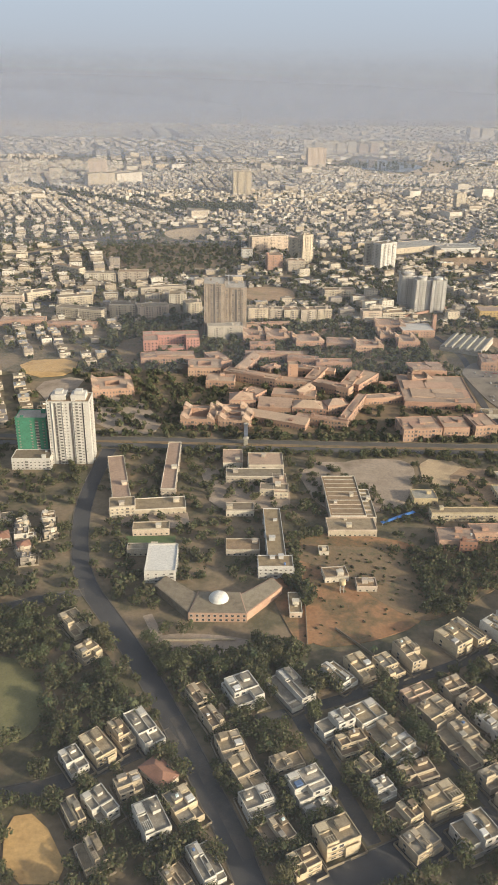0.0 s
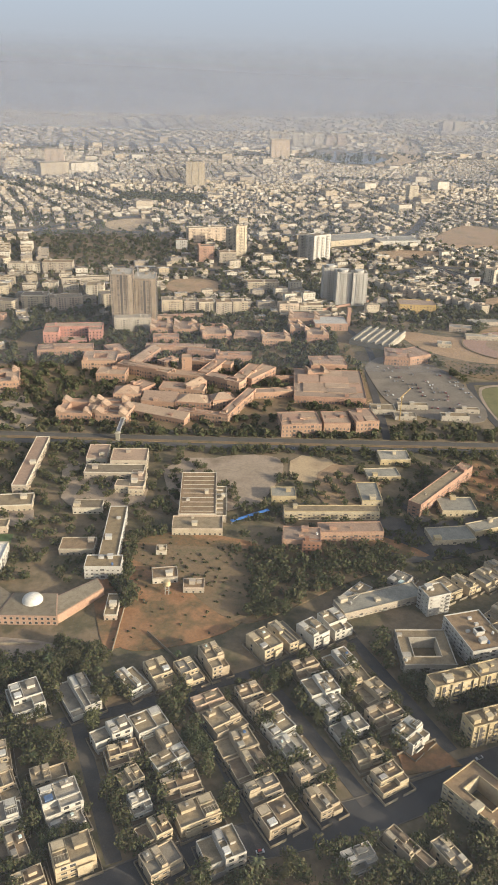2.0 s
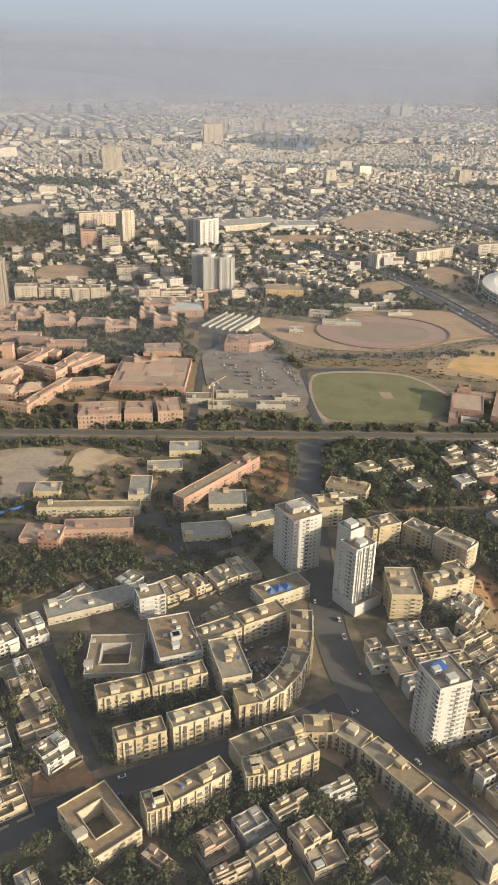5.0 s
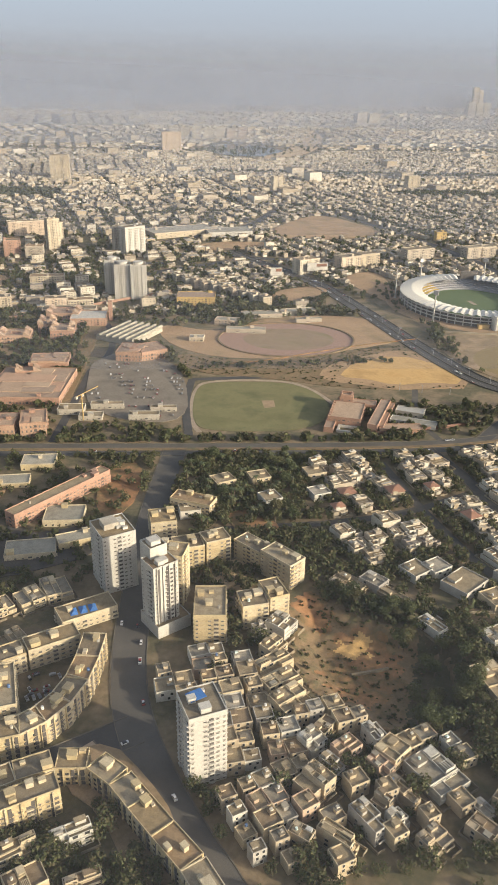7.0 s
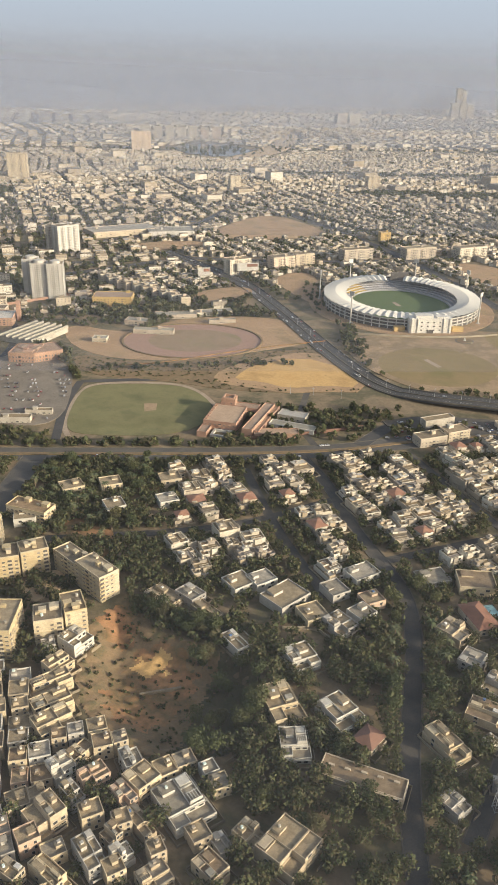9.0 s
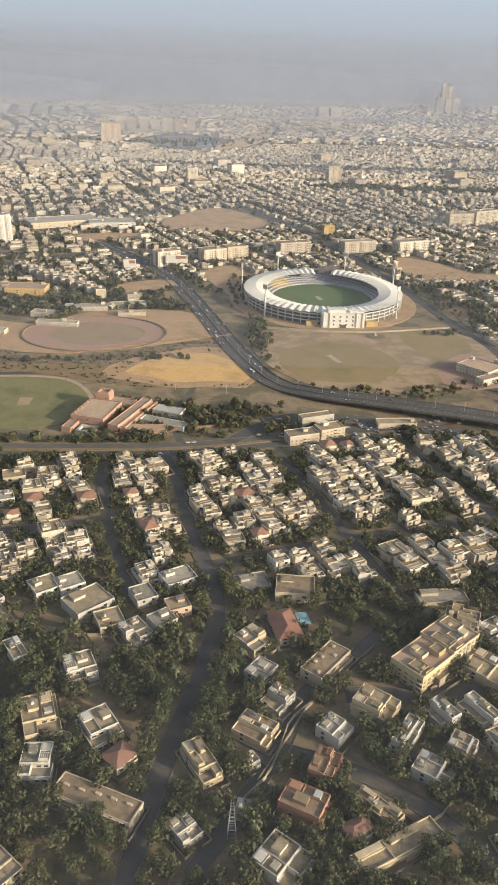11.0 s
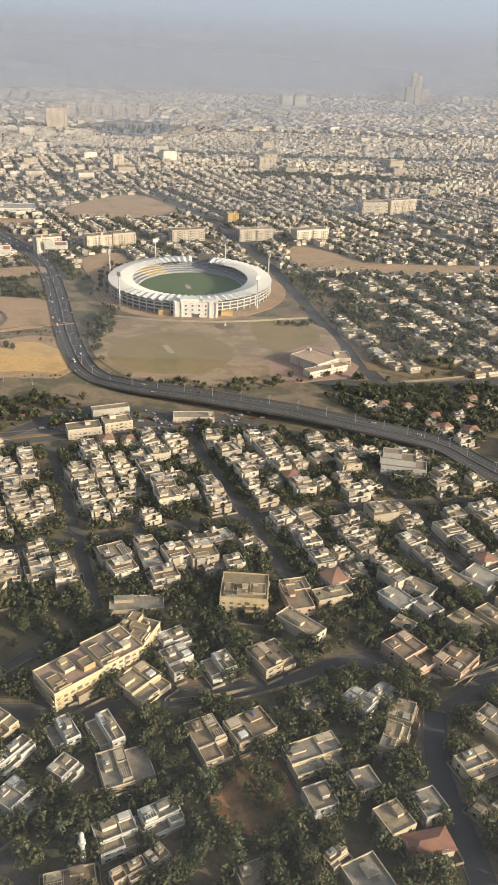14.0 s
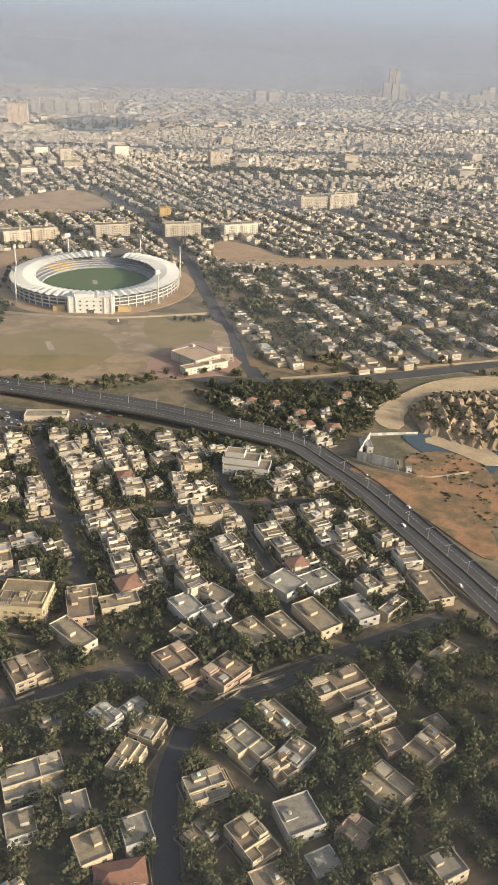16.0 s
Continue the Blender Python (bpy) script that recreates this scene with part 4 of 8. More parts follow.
# ---- apartment blocks ----
for p0, p1, d, h in (((139.2, 217.5), (155.3, 222.6), 6.6, 8.4), ((156.1, 222.9), (173.9, 229.1), 6.6, 8.6), ((147.4, 199.4), (161.9, 204.3), 6.6, 8.4), ((163.8, 205.1), (181.2, 212.2), 6.6, 8.9),
                     ((158.5, 175.1), (164.6, 177.4), 7.2, 8.9), ((165.3, 179.0), (181.3, 189.1), 6.6, 8.4), ((185.4, 186.1), (190.8, 187.1), 7.2, 9.4), ((191.8, 188.6), (207.4, 195.8), 6.6, 8.9)):
    block("apartment_block", APT, "apartment block", p0, p1, d, h, "cream", bay=2.3, size=(1.3, 1.1), clutter=5, fins=6, group="apartment blocks by the avenue", limit=44)
block("courtyard_block", "cream block round an open shaded yard", "apartment block", (145.5, 164.3), (157.2, 173.3), 20, 5.4, "cream", court=0.5, clutter=3)
block("courtyard_block", "pale institutional block round a paved yard", "building", (131.9, 233.5), (151.1, 233.8), 20, 4.5, "grey", court=0.52, clutter=3)
block("hospital_block", "white block with saw-tooth roof vents", "building", (157.3, 237.4), (172.1, 241.5), 22, 7.5, "white", clutter=9)
block("hall", "long low tan hall with dull sheet roof", "hall", (113.7, 264.6), (148.7, 278.6), 10, 2.8, "beige", "old_sheet", clutter=3)
block("hall", "white boxy tower house", "building", (147.6, 267.9), (157.2, 271.4), 8, 9, "white", clutter=2)
for p0, p1, d, h in (((171.2, 245.8), (185.8, 253.5), 8, 7.5), ((186.5, 254.1), (202.8, 262.5), 8, 7.8), ((178.7, 225.1), (188.5, 227.7), 20, 9.5)):
    block("apartment_block", APT, "apartment block", p0, p1, d, h, "cream", bay=2.3, size=(1.3, 1.0), clutter=5, group="apartment blocks round the yard")
arc = [(184, 214), (192, 216), (199, 221), (205, 229), (209, 239), (211, 250), (212, 262)]
for p0, p1 in zip(arc, arc[1:]):
    block("apartment_block", "segment of a curved cream apartment terrace", "apartment block", p0, p1, 8, 8.5, "cream", bay=2.2, size=(1.2, 1.0), faces="fb", clutter=3, group="curved terrace", fins=2)
arc = [(184, 196), (194, 201), (204, 205), (213, 205), (220, 199), (226, 191), (233, 182), (241, 172), (248, 160)]
for p0, p1 in zip(arc, arc[1:]):
    block("apartment_block", "segment of a curved cream shop terrace", "apartment block", p0, p1, 7.5, 6.4, "cream", bay=2.2, size=(1.2, 1.0), faces="fb", clutter=2, group="curved terrace", fins=2)
for p0, p1, d, h in (((234.4, 312.8), (246.2, 315.9), 10, 10), ((247.0, 315.9), (257.2, 319.9), 9, 11), ((258.5, 322.1), (268.7, 311.3), 8, 9), ((269.1, 310.4), (280.3, 298.3), 9, 11),
                     ((242.5, 266.8), (254.1, 266.5), 18, 12), ((260.5, 273.8), (270.3, 275.9), 10, 10), ((270.9, 277.5), (278.3, 280.1), 12, 11), ((222.7, 334.0), (233.9, 336.1), 12, 10), ((229.3, 363.8), (248.1, 355.6), 9, 6)):
    block("apartment_block", "cream apartment block with stained parapets", "apartment block", p0, p1, d, h, "cream", bay=2.2, size=(1.2, 1.0), clutter=4, group="apartment blocks by the tower")
block("market_hall", "low yellow shop block with blue roof sheets", "building", (194.6, 272.7), (213.6, 282.6), 10, 5, "cream", clutter=1)
x, y = (200.9, 280.6)
t = thing("skylight_row", "bright blue pyramid skylights on the shop roof", "skylight", pose(x, y, 5.15, 0, 0, 20))
for i in range(3):
    part("skylight", Geo().hip(3.2, 5, 0, 1.2, 0, i * 3.6 - 3.6), "blue", t)
for p0, p1, d, h in ((((-2.1, 702.9), (16.3, 705.8), 12, 19), ((17.4, 707.8), (29.6, 708.4), 12, 16), ((31.1, 706.6), (45.4, 709.2), 12, 16), ((46.9, 707.4), (61.4, 710.1), 12, 16), ((62.4, 710.1), (75.4, 712.7), 12, 16), ((75.7, 790.0), (107.7, 795.0), 12, 15), ((104.9, 711.6), (122.9, 714.7), 10, 14), ((123.9, 714.8), (145.6, 718.3), 10, 11), ((-132.9, 717.5), (-109.1, 718.7), 14, 16), ((-105.6, 713.0), (-77.2, 720.4), 14, 15), ((-80.7, 755.7), (-64.0, 756.6), 14, 18), ((-61.2, 721.3), (-46.4, 726.1), 14, 18), ((-183.9, 718.7), (-138.8, 705.4), 12, 12), ((-188.3, 749.7), (-157.4, 762.4), 12, 13)) + (((-248.8, 757.2), (-226.8, 758.5), 12, 12), ((-224.2, 769.8), (-204.4, 782.5), 12, 12), ((105.2, 694.6), (150.5, 695.0), 12, 8), ((-147.4, 859.4), (-115.0, 861.2), 14, 15), ((-184.6, 857.2), (-150.5, 859.2), 12, 13), ((-115.4, 806.9), (-69.0, 819.6), 9, 9), ((-230.7, 907.3), (-195.9, 882.3), 10, 11))):
    block("apartment_block", "cream slab of flats with balconies", "apartment block", p0, p1, d, h * 0.72, "cream", bay=2.4, size=(1.5, 1.1), clutter=4, fins=4, group="slabs of flats", limit=40)
for i in range(9):
    for j in range(2):
        x, y = 224 + i * 9 - j * 10, 800 - i * 9 + j * 16
        block("walk_up_block", "grey walk-up block of flats", "apartment block", (x, y), (x + 8, y + 3), 12, 7.5, "cream" if (i + j) % 3 else "grey", bay=2.4, clutter=2, faces="flr", limit=24, group="walk-up blocks")
for p0, p1, h in (((469.8, 914.3), (503.9, 926.6), 11.5), ((541.4, 923.5), (578.5, 936.3), 12), ((603.8, 928.9), (640.0, 944.3), 12), ((702.2, 1083.8), (736.4, 1092.7), 16), ((740.9, 1097.0), (779.3, 1117.9), 17), ((341.6, 848.0), (363.7, 859.7), 15), ((387.6, 864.9), (411.0, 877.1), 14), ((411.8, 879.6), (433.4, 889.6), 14)):
    block("apartment_block", "cream slab of flats with deep balconies", "apartment block", p0, p1, 14, h, "cream", bay=2.4, size=(1.6, 1.2), clutter=4, fins=6, group="slabs of flats", limit=40)
block("corner_building", "bright ochre corner building", "building", (530.6, 1017.3), (543.3, 1019.2), 10, 11, "orange", clutter=2)
for (x, y), w in (((315.2, 827.1), 12), ((359.9, 849.0), 22)):
    t = thing("billboard", "white roadside billboard with a red panel on legs", "billboard", pose(x, y, gz(y), 0, 0, 8))
    part("panel", Geo().box(0, 0, 5, w, 0.5, 8), "white", t)
    part("poster", Geo().box(w * 0.2, -0.3, 9, w * 0.5, 0.1, 3), "tile", t)
    for s in (-0.4, 0.4):
        part("leg", Geo().box(s * w, 0.4, -0.3, 0.4, 0.4, 12), "metal", t)
block("warehouse", "long flat warehouse with pale sheet roof", "warehouse", (180.2, 1018.7), (256.9, 1058.4), 40, 6, "cream", "old_sheet", bay=6)
block("warehouse", "long flat warehouse with pale sheet roof", "warehouse", (246.9, 1029.9), (301.4, 1040.3), 34, 6, "white", "old_sheet", bay=6)
block("theatre", "ochre hall with stepped front", "hall", (218.2, 727.4), (252.2, 726.0), 20, 8, "orange", "brickroof", bay=3)

# ---- campus of pink brick ----
BR = "pink brick campus block with arcaded windows and flat terracotta roofs"


def brick_block(p0, p1, d, h, court=0.0, roof="", clutter=2, label=BR):
    h *= 0.74
    t = block("campus_block", label, "campus building", p0, p1, d, h, "brick", "brickroof", bay=2.1, storey=2.6, size=(0.9, 1.5), clutter=clutter, court=court, frame_mat="brick", ledge=False, group="campus buildings", limit=34)
    x, y, w, a = seat_on(p0, p1, d)
    if roof == "pyramid":
        part("pyramid_roof", Geo().hip(w * 0.86, d * 0.86, h + 0.2, 3.4, 0.3, -w * 0.04, 0), "brickroof", t)
    if roof == "ends":
        for s in (-1, 1):
            for v in (-1, 1):
                part("sloped_roof", Geo().prism(rect(s * (w / 2 - 2.4), v * (d / 2 - 3), 5.2, 6.4, 0), h + 0.1, h + 3.0, 0, None, False, rect(s * (w / 2 - 2.4) - 2.0, v * (d / 2 - 3), 0.8, 6.4, 0)), "brickroof", t)
    if roof == "shed":
        part("sloped_roof", Geo().prism(rect(0, 0, w + 0.4, d + 0.4, 0), h + 0.5, h + 2.6, 0, None, False, rect(0, d / 2 - 0.6, w + 0.4, 1.2, 0)), "brickroof", t)
    if not roof and not court and w * d > 90:
        # raised roof slabs, and a dark plate painting a light well's shade
        r = random.Random(int(w * 31 + d * 7))
        for k in range(2 if w * d < 400 else 9):
            bw, bd = w * r.uniform(0.22, 0.45), d * r.uniform(0.2, 0.4)
            part("roof_slab", Geo().box(r.uniform(-1, 1) * (w - bw - 1) / 2, r.uniform(-1, 1) * (d - bd - 1) / 2, h + 0.1, bw, bd, 0.5 + 0.23 * k if k < 4 else 0.3 + 0.11 * k), "brickroof" if k % 3 else "brick", t)
        if w * d > 200:
            u, v = w * r.uniform(-0.25, 0.25), d * r.uniform(-0.2, 0.2)
            part("light_well", Geo().box(u, v, h + 0.14, w * 0.18, d * 0.16, 0.03), "void", t)
    return t


brick_block((-85.2, 578.2), (-43.6, 584.2), 14, 8, clutter=3)
t = block("college_block", "tall rose-pink college block round three sides of a yard", "campus building", (-89, 622), (-43, 628), 11, 11, "pink", "brickroof", bay=2.4, storey=2.4, size=(1.0, 1.4), clutter=2, frame_mat="pink")
part("left_wing", Geo().shell(-17, -13, -0.3, 12, 17, 11.6, 0.5, 0.3), ["pink", "brickroof"], t)
part("right_wing", Geo().shell(17.5, -10, -0.3, 11, 11, 11.2, 0.5, 0.3), ["pink", "brickroof"], t)
windows(t, 12, 17, 10, -17, -13, 0.6, 2.4, 2.6, (1.0, 1.4), "f", "pink")
windows(t, 11, 11, 10, 17.5, -10, 0.6, 2.4, 2.6, (1.0, 1.4), "f", "pink")
part("low_hall", Geo().shell(0, -17, -0.3, 20, 12, 5, 0.4, 0.3), ["pink", "brickroof"], t)
brick_block((-43.9, 457.5), (-22.1, 456.4), 24, 8, 0.55, "ends")
brick_block((-21.5, 459.2), (-0.5, 459.9), 24, 8, 0.55, "ends")
for p0, p1, d, h, court, roof in ((((-46.6, 554.2), (-21.7, 555.6), 24, 8.5, 0.4, ""), ((-25.2, 570.3), (-14.0, 576.0), 26, 8, 0, ""), ((-31.9, 529.4), (-11.4, 528.3), 15, 8, 0, ""), ((-20.3, 549.6), (18.3, 532.0), 11, 8.5, 0, ""), ((18.3, 532.0), (45.0, 526.7), 10, 8, 0, ""), ((45.0, 526.7), (69.4, 512.9), 9, 9.5, 0, ""), ((69.4, 512.9), (84.6, 551.7), 9, 9, 0, ""), ((33.2, 558.6), (62.8, 550.5), 8, 9, 0, ""), ((29.0, 581.1), (52.4, 577.2), 8, 9.5, 0, ""), ((47.9, 531.3), (59.3, 560.0), 9, 9.6, 0, ""), ((51.3, 572.0), (78.9, 573.6), 10, 8.5, 0.3, ""), ((-5.2, 550.4), (8.0, 589.2), 7, 8, 0, "shed")) + (((-4.1, 589.8), (42.3, 589.8), 9, 9, 0, ""), ((-0.1, 609.5), (20.1, 610.7), 10, 11, 0, ""), ((13.7, 557.5), (23.5, 567.9), 8, 7, 0, ""), ((-13.6, 490.8), (4.4, 491.6), 15, 8, 0, "pyramid"), ((0.6, 495.4), (12.0, 512.2), 13, 8, 0, ""), ((15.1, 504.1), (45.0, 499.4), 13, 8, 0, ""), ((37.0, 503.1), (46.9, 518.2), 6, 8, 0, "shed"), ((30.1, 466.7), (62.8, 457.6), 6, 7, 0, ""), ((28.2, 481.2), (50.9, 478.5), 15, 7, 0, "pyramid"), ((52.5, 482.3), (67.2, 486.8), 11, 8, 0, "pyramid"), ((62.5, 459.3), (81.0, 505.2), 6, 8, 0, ""), ((5.4, 483.9), (27.5, 481.2), 14, 6, 0, "shed")) + (((-2.3, 470.6), (35.7, 454.7), 8, 5, 0, "shed"), ((-19.9, 458.4), (0.1, 454.9), 18, 8, 0.5, "ends"), ((78.0, 524.0), (96.1, 549.9), 12, 8, 0, ""), ((79.9, 501.1), (108.9, 506.5), 8, 6, 0, ""), ((95.0, 533.7), (115.9, 534.8), 5, 5, 0, ""), ((118.3, 537.2), (134.6, 540.3), 9, 8.5, 0, "ends"))):
    brick_block(p0, p1, d, h, court, roof)
block("clock_tower", "plain brick tower in the middle of the campus", "tower", (28.0, 540.5), (35.1, 540.9), 8, 15, "brick", "brickroof", bay=3, clutter=0)
brick_block((106.2, 496.3), (154.5, 493.7), 55, 6.5, 0, "", 6, "large low brick hall with flat terracotta roof")
brick_block((122.5, 557.3), (149.3, 558.7), 22, 7)
brick_block((95.6, 440.6), (120.0, 443.2), 20, 10.5, 0, "", 3)
brick_block((121.6, 445.8), (137.9, 446.4), 18, 10, 0, "", 2)
brick_block((141.3, 445.7), (155.7, 448.0), 20, 11.5, 0, "", 2)
brick_block((-6.2, 642.1), (12.2, 643.3), 22, 8, 0, "ends")
brick_block((13.6, 640.2), (33.4, 641.5), 24, 8, 0, "ends")
brick_block((38.5, 626.5), (62.3, 631.0), 22, 8, 0, "ends")
brick_block((63.9, 628.1), (85.5, 626.4), 18, 6)
brick_block((87.3, 617.7), (110.7, 619.1), 18, 8, 0.3, "ends")
brick_block((111.5, 646.5), (124.2, 647.3), 20, 9, 0, "ends")
brick_block((124.2, 628.9), (142.6, 630.0), 20, 9, 0, "ends")
brick_block((111.7, 679.6), (138.8, 678.0), 18, 9, 0, "ends")
block("white_roofed_hall", "brick hall with a broad white roof", "hall", (133.7, 664.2), (162.8, 666.1), 24, 6, "brick", "white", bay=2.5, clutter=0)
block("chimney", "tall square brick chimney", "chimney", (163.4, 679.7), (166.4, 679.9), 4, 16, "brick", "brickroof", bay=9, size=(0.4, 0.4), clutter=0, limit=4)
brick_block((-8.4, 680.0), (37.1, 688.5), 10, 5)
brick_block((-109.1, 505.6), (-81.2, 512.2), 26, 8, 0.35, "ends")
brick_block((-226.5, 682.0), (-186.6, 685.9), 14, 6)
brick_block((-184.3, 680.5), (-139.2, 679.2), 10, 4)
brick_block((180.2, 577.7), (198.6, 575.2), 22, 9)
brick_block((199.3, 576.4), (217.1, 585.1), 20, 9)
x, y = (182.6, 635.8)
t = thing("saw_tooth_shed", "large shed with white saw-tooth roof strips", "shed", pose(x, y, 0, 0, 0, -28))
claim(rect(x, y, 42, 60, -28))
part("wall", Geo().box(0, 4, 0, 35, 42, 3.57), "grey", t)
for i in range(6):
    u = -15 + i * 6
    part("roof_strip", Geo().prism(rect(u, 4, 4.4, 44, 0), 3.6, 5.6, 0, None, False, rect(u + 1.5, 4, 1.0, 44, 0)), "old_sheet", t, "pale sloping roof strip")
g = Geo()
wall = smooth_line([(-7, 668), (69, 675), (156, 737)] + [(240, 800)], 1)
strip(g, wall, 0.3, -0.2, 2.2)
tagged(part("campus_wall", g, "brick"), "long pink brick boundary wall", "", "", "structure")
# ---- club house by the cricket ground ----
t = block("club_house", "terracotta club house with broad flat hall roof", "club house", (317.9, 462.7), (336.6, 457.1), 26, 5.2, "brick", "brickroof", bay=2.6, storey=2.4, clutter=0, frame_mat="brick")
for k in range(6):
    part("roof_vent", Geo().box(-8.6, -10 + 4 * k, 5.3, 1.2, 1.8, 0.8), "brick", t)
part("terrace", Geo().shell(-7.5, -18.5, -0.3, 5.5, 11, 3.2, 0.4, 0.25), ["brick", "brickroof"], t)
part("garden_court", Geo().ring(11, 9, -0.2, 1.6, 1.4, 2.5, -18), "white", t, "white pergola round a small court")
part("rear_wing", Geo().shell(4, 17.2, -0.3, 24, 8, 5.0, 0.4, 0.25), ["brick", "brickroof"], t)
wing = block("club_wing", "long terracotta wing with open corridor", "building", (339.7, 452.1), (345.3, 449.8), 42, 4.6, "brick", "brickroof", bay=2.6, storey=2.4, clutter=0, frame_mat="brick")
part("corridor_roof", Geo().shell(4.4, 2, -0.3, 3.0, 40, 3.6, 0.35, 0.2), ["brick", "brickroof"], wing)
t = block("club_stair_tower", "small brick stair tower", "building", (328.6, 487), (336.6, 485), 8, 8.2, "brick", "brickroof", bay=3, clutter=0)
part("open_top", Geo().ring(7, 7, 8.3, 1.4, 0.7), "brick", t)
block("club_annexe", "low brick annexe with flat roof", "building", (346.6, 449), (372.1, 449), 8, 2.4, "brick", "brickroof", bay=3, clutter=0)
block("grey_shed", "long low shed with grey sheet roof", "shed", (355.9, 464.9), (380.7, 453.6), 7, 2.2, "sheet", "old_sheet", bay=6, clutter=0)
block("grey_shed", "low shed with white sheet roof", "shed", (361.9, 477.6), (377.7, 470.8), 9, 2.6, "grey", "sheet", bay=6, clutter=0)
g = Geo()
strip(g, smooth_line([(336, 447), (356, 450), (388, 457), (411, 464)], 1), 0.3, -0.2, 1.8)
tagged(part("terrace_wall", g, "tile"), "rust-red terrace wall", "", "", "structure")

# ---- schools and old houses south of the main road ----
SB = "tan rendered school block with flat dusty roof"
for p0, p1, d, h in (((-67.7, 343.4), (-58.8, 345.4), 62, 5), ((-46.5, 365.0), (-39.0, 365.2), 60, 5), ((-69.6, 341.6), (-57.1, 343.7), 10, 7), ((-0.0, 391.7), (19.7, 392.3), 16, 7), ((-12.4, 381.0), (19.4, 381.3), 10, 5), ((-14.7, 399.8), (-3.3, 400.2), 18, 4),
                     ((13.7, 363.7), (21.2, 363.9), 22, 4.5), ((-11.2, 345.0), (3.2, 345.4), 8, 4), ((6.2, 366.6), (21.2, 365.8), 7, 5), ((-55.9, 307.0), (-33.1, 307.6), 5, 4), ((-55.8, 324.6), (-38.1, 326.1), 7, 4), ((-10.0, 308.2), (5.8, 308.6), 10, 3.5), ((-57.1, 343.7), (-31.6, 347.3), 12, 4)):
    block("school_block", SB, "school", p0, p1, d, h * 0.85, "beige", "brickroof" if d > 15 else "roof", bay=2.4, clutter=1, group="school blocks", limit=30)
block("school_hall", "large tan school hall with stepped flat roof", "school", (39.2, 326.6), (63.1, 327.3), 12, 3.4, "beige", "roof", bay=2.2, clutter=2)
hall = block("school_hall", "long flat tan school hall", "school", (41.4, 338.9), (59.5, 339.4), 44, 4.2, "beige", "roof", bay=2.6, clutter=3)
for k in range(9):
    part("roof_rib", Geo().box(0, -19 + 4.6 * k, 4.25, 16, 0.5, 0.35), "beige", hall)
hall = block("school_annexe", "low tan school wing with roof vents", "school", (59.6, 339.4), (64.6, 339.5), 30, 3.4, "beige", "roof", bay=2.6, clutter=2)
for k in range(6):
    part("roof_vent", Geo().box(-1, -12 + 4.6 * k, 3.5, 3.4, 1.2, 0.5), "beige", hall)
block("long_block", "long white corridor block", "building", (9.3, 300.2), (17.6, 300.5), 44, 5, "white", "roof", bay=2.4, clutter=3)
block("white_house", "white two-storey house with terraces", "house", (4.9, 290.2), (20.5, 290.6), 9, 6, "white", clutter=3)
block("hangar", "white hall with a pale sheet roof", "hall", (-45.0, 285.5), (-31.4, 285.9), 22, 6, "white", "canopy", bay=3, clutter=0)
block("old_school", "long red brick school wing with corner turrets", "school", (90.9, 316.4), (108.4, 315.1), 12, 5, "brick", "brickroof", bay=2.0, clutter=3)
block("old_school", "long red brick school wing with corner turrets", "school", (108.6, 323.4), (139.0, 325.1), 9, 4.8, "brick", "brickroof", bay=2.0, clutter=2)
block("old_school", "small red brick turret", "school", (99.9, 313.4), (108.0, 312.8), 2.6, 6, "tile", "brickroof", bay=2.0, clutter=1)
block("colonnade", "low cream colonnade with shaded arches", "building", (92.9, 343.0), (140.2, 344.4), 6, 4.5, "cream", "roof", bay=2.2, clutter=1)
block("angled_block", "long slanting pinkish classroom block", "school", (160.6, 347.1), (198.2, 391.5), 7, 7, "brick", "roof", bay=2.2, clutter=4)
for p0, p1, d, h in (((133.3, 357.8), (144.0, 358.1), 20, 3.5), ((140.2, 385.0), (158.3, 386.9), 10, 3), ((150.2, 405.3), (167.5, 406.0), 12, 4), ((172.3, 349.0), (190.4, 349.5), 14, 3.5), ((183.3, 328.7), (204.7, 336.8), 8, 4), ((87.3, 360.4), (99.9, 360.8), 10, 4), ((161.6, 321.0), (182.7, 323.9), 12, 3)):
    block("low_shed", "low flat-roofed classroom shed", "shed", p0, p1, d, h * 0.8, "cream", "old_sheet", bay=3, clutter=1, group="low sheds", limit=20)
x, y = (-11.7, 271.9)
t = thing("domed_hall", "cream hall with two splayed wings and a white dome", "hall", pose(x, y - 2, 0) @ Matrix.Diagonal((1, 1, 0.68, 1)))
claim(rect(x, y, 48, 30, 0))
part("wall", Geo().prism([(-12, -11), (12, -11), (9, 4), (-9, 4)], -0.5, 6.2), "brick", t)
part("roof", Geo().prism([(-11.5, -10.6), (11.5, -10.6), (8.6, 3.7), (-8.6, 3.7)], 6.2, 6.4), "roof", t)
part("wing", Geo().prism([(-9, 3), (-12, -10), (-28, 9), (-24, 16)], -0.5, 5.6).prism([(-9.3, 2.6), (-12, -9.4), (-27.4, 9), (-24, 15.3)], 5.6, 5.8), "roof", t)
part("wing", Geo().prism([(12, -10), (27, 9), (23, 16), (9, 3)], -0.5, 5.6), "brick", t)
part("wing_roof", Geo().prism([(11.7, -9.4), (26.4, 9), (23, 15.3), (9.3, 2.6)], 5.6, 5.8), "roof", t)
part("dome", Geo().tube(0, -1, 6.2, 7.2, 4.2, 4.2, 16).dome(0, -1, 7.2, 4.0, 3.4, 18, 6), "canopy", t, "smooth white dome", smooth=True)
windows(t, 24, 20, 6, 0, -1, 0, 3, 2.4, (1.2, 1.6), "f", "white")

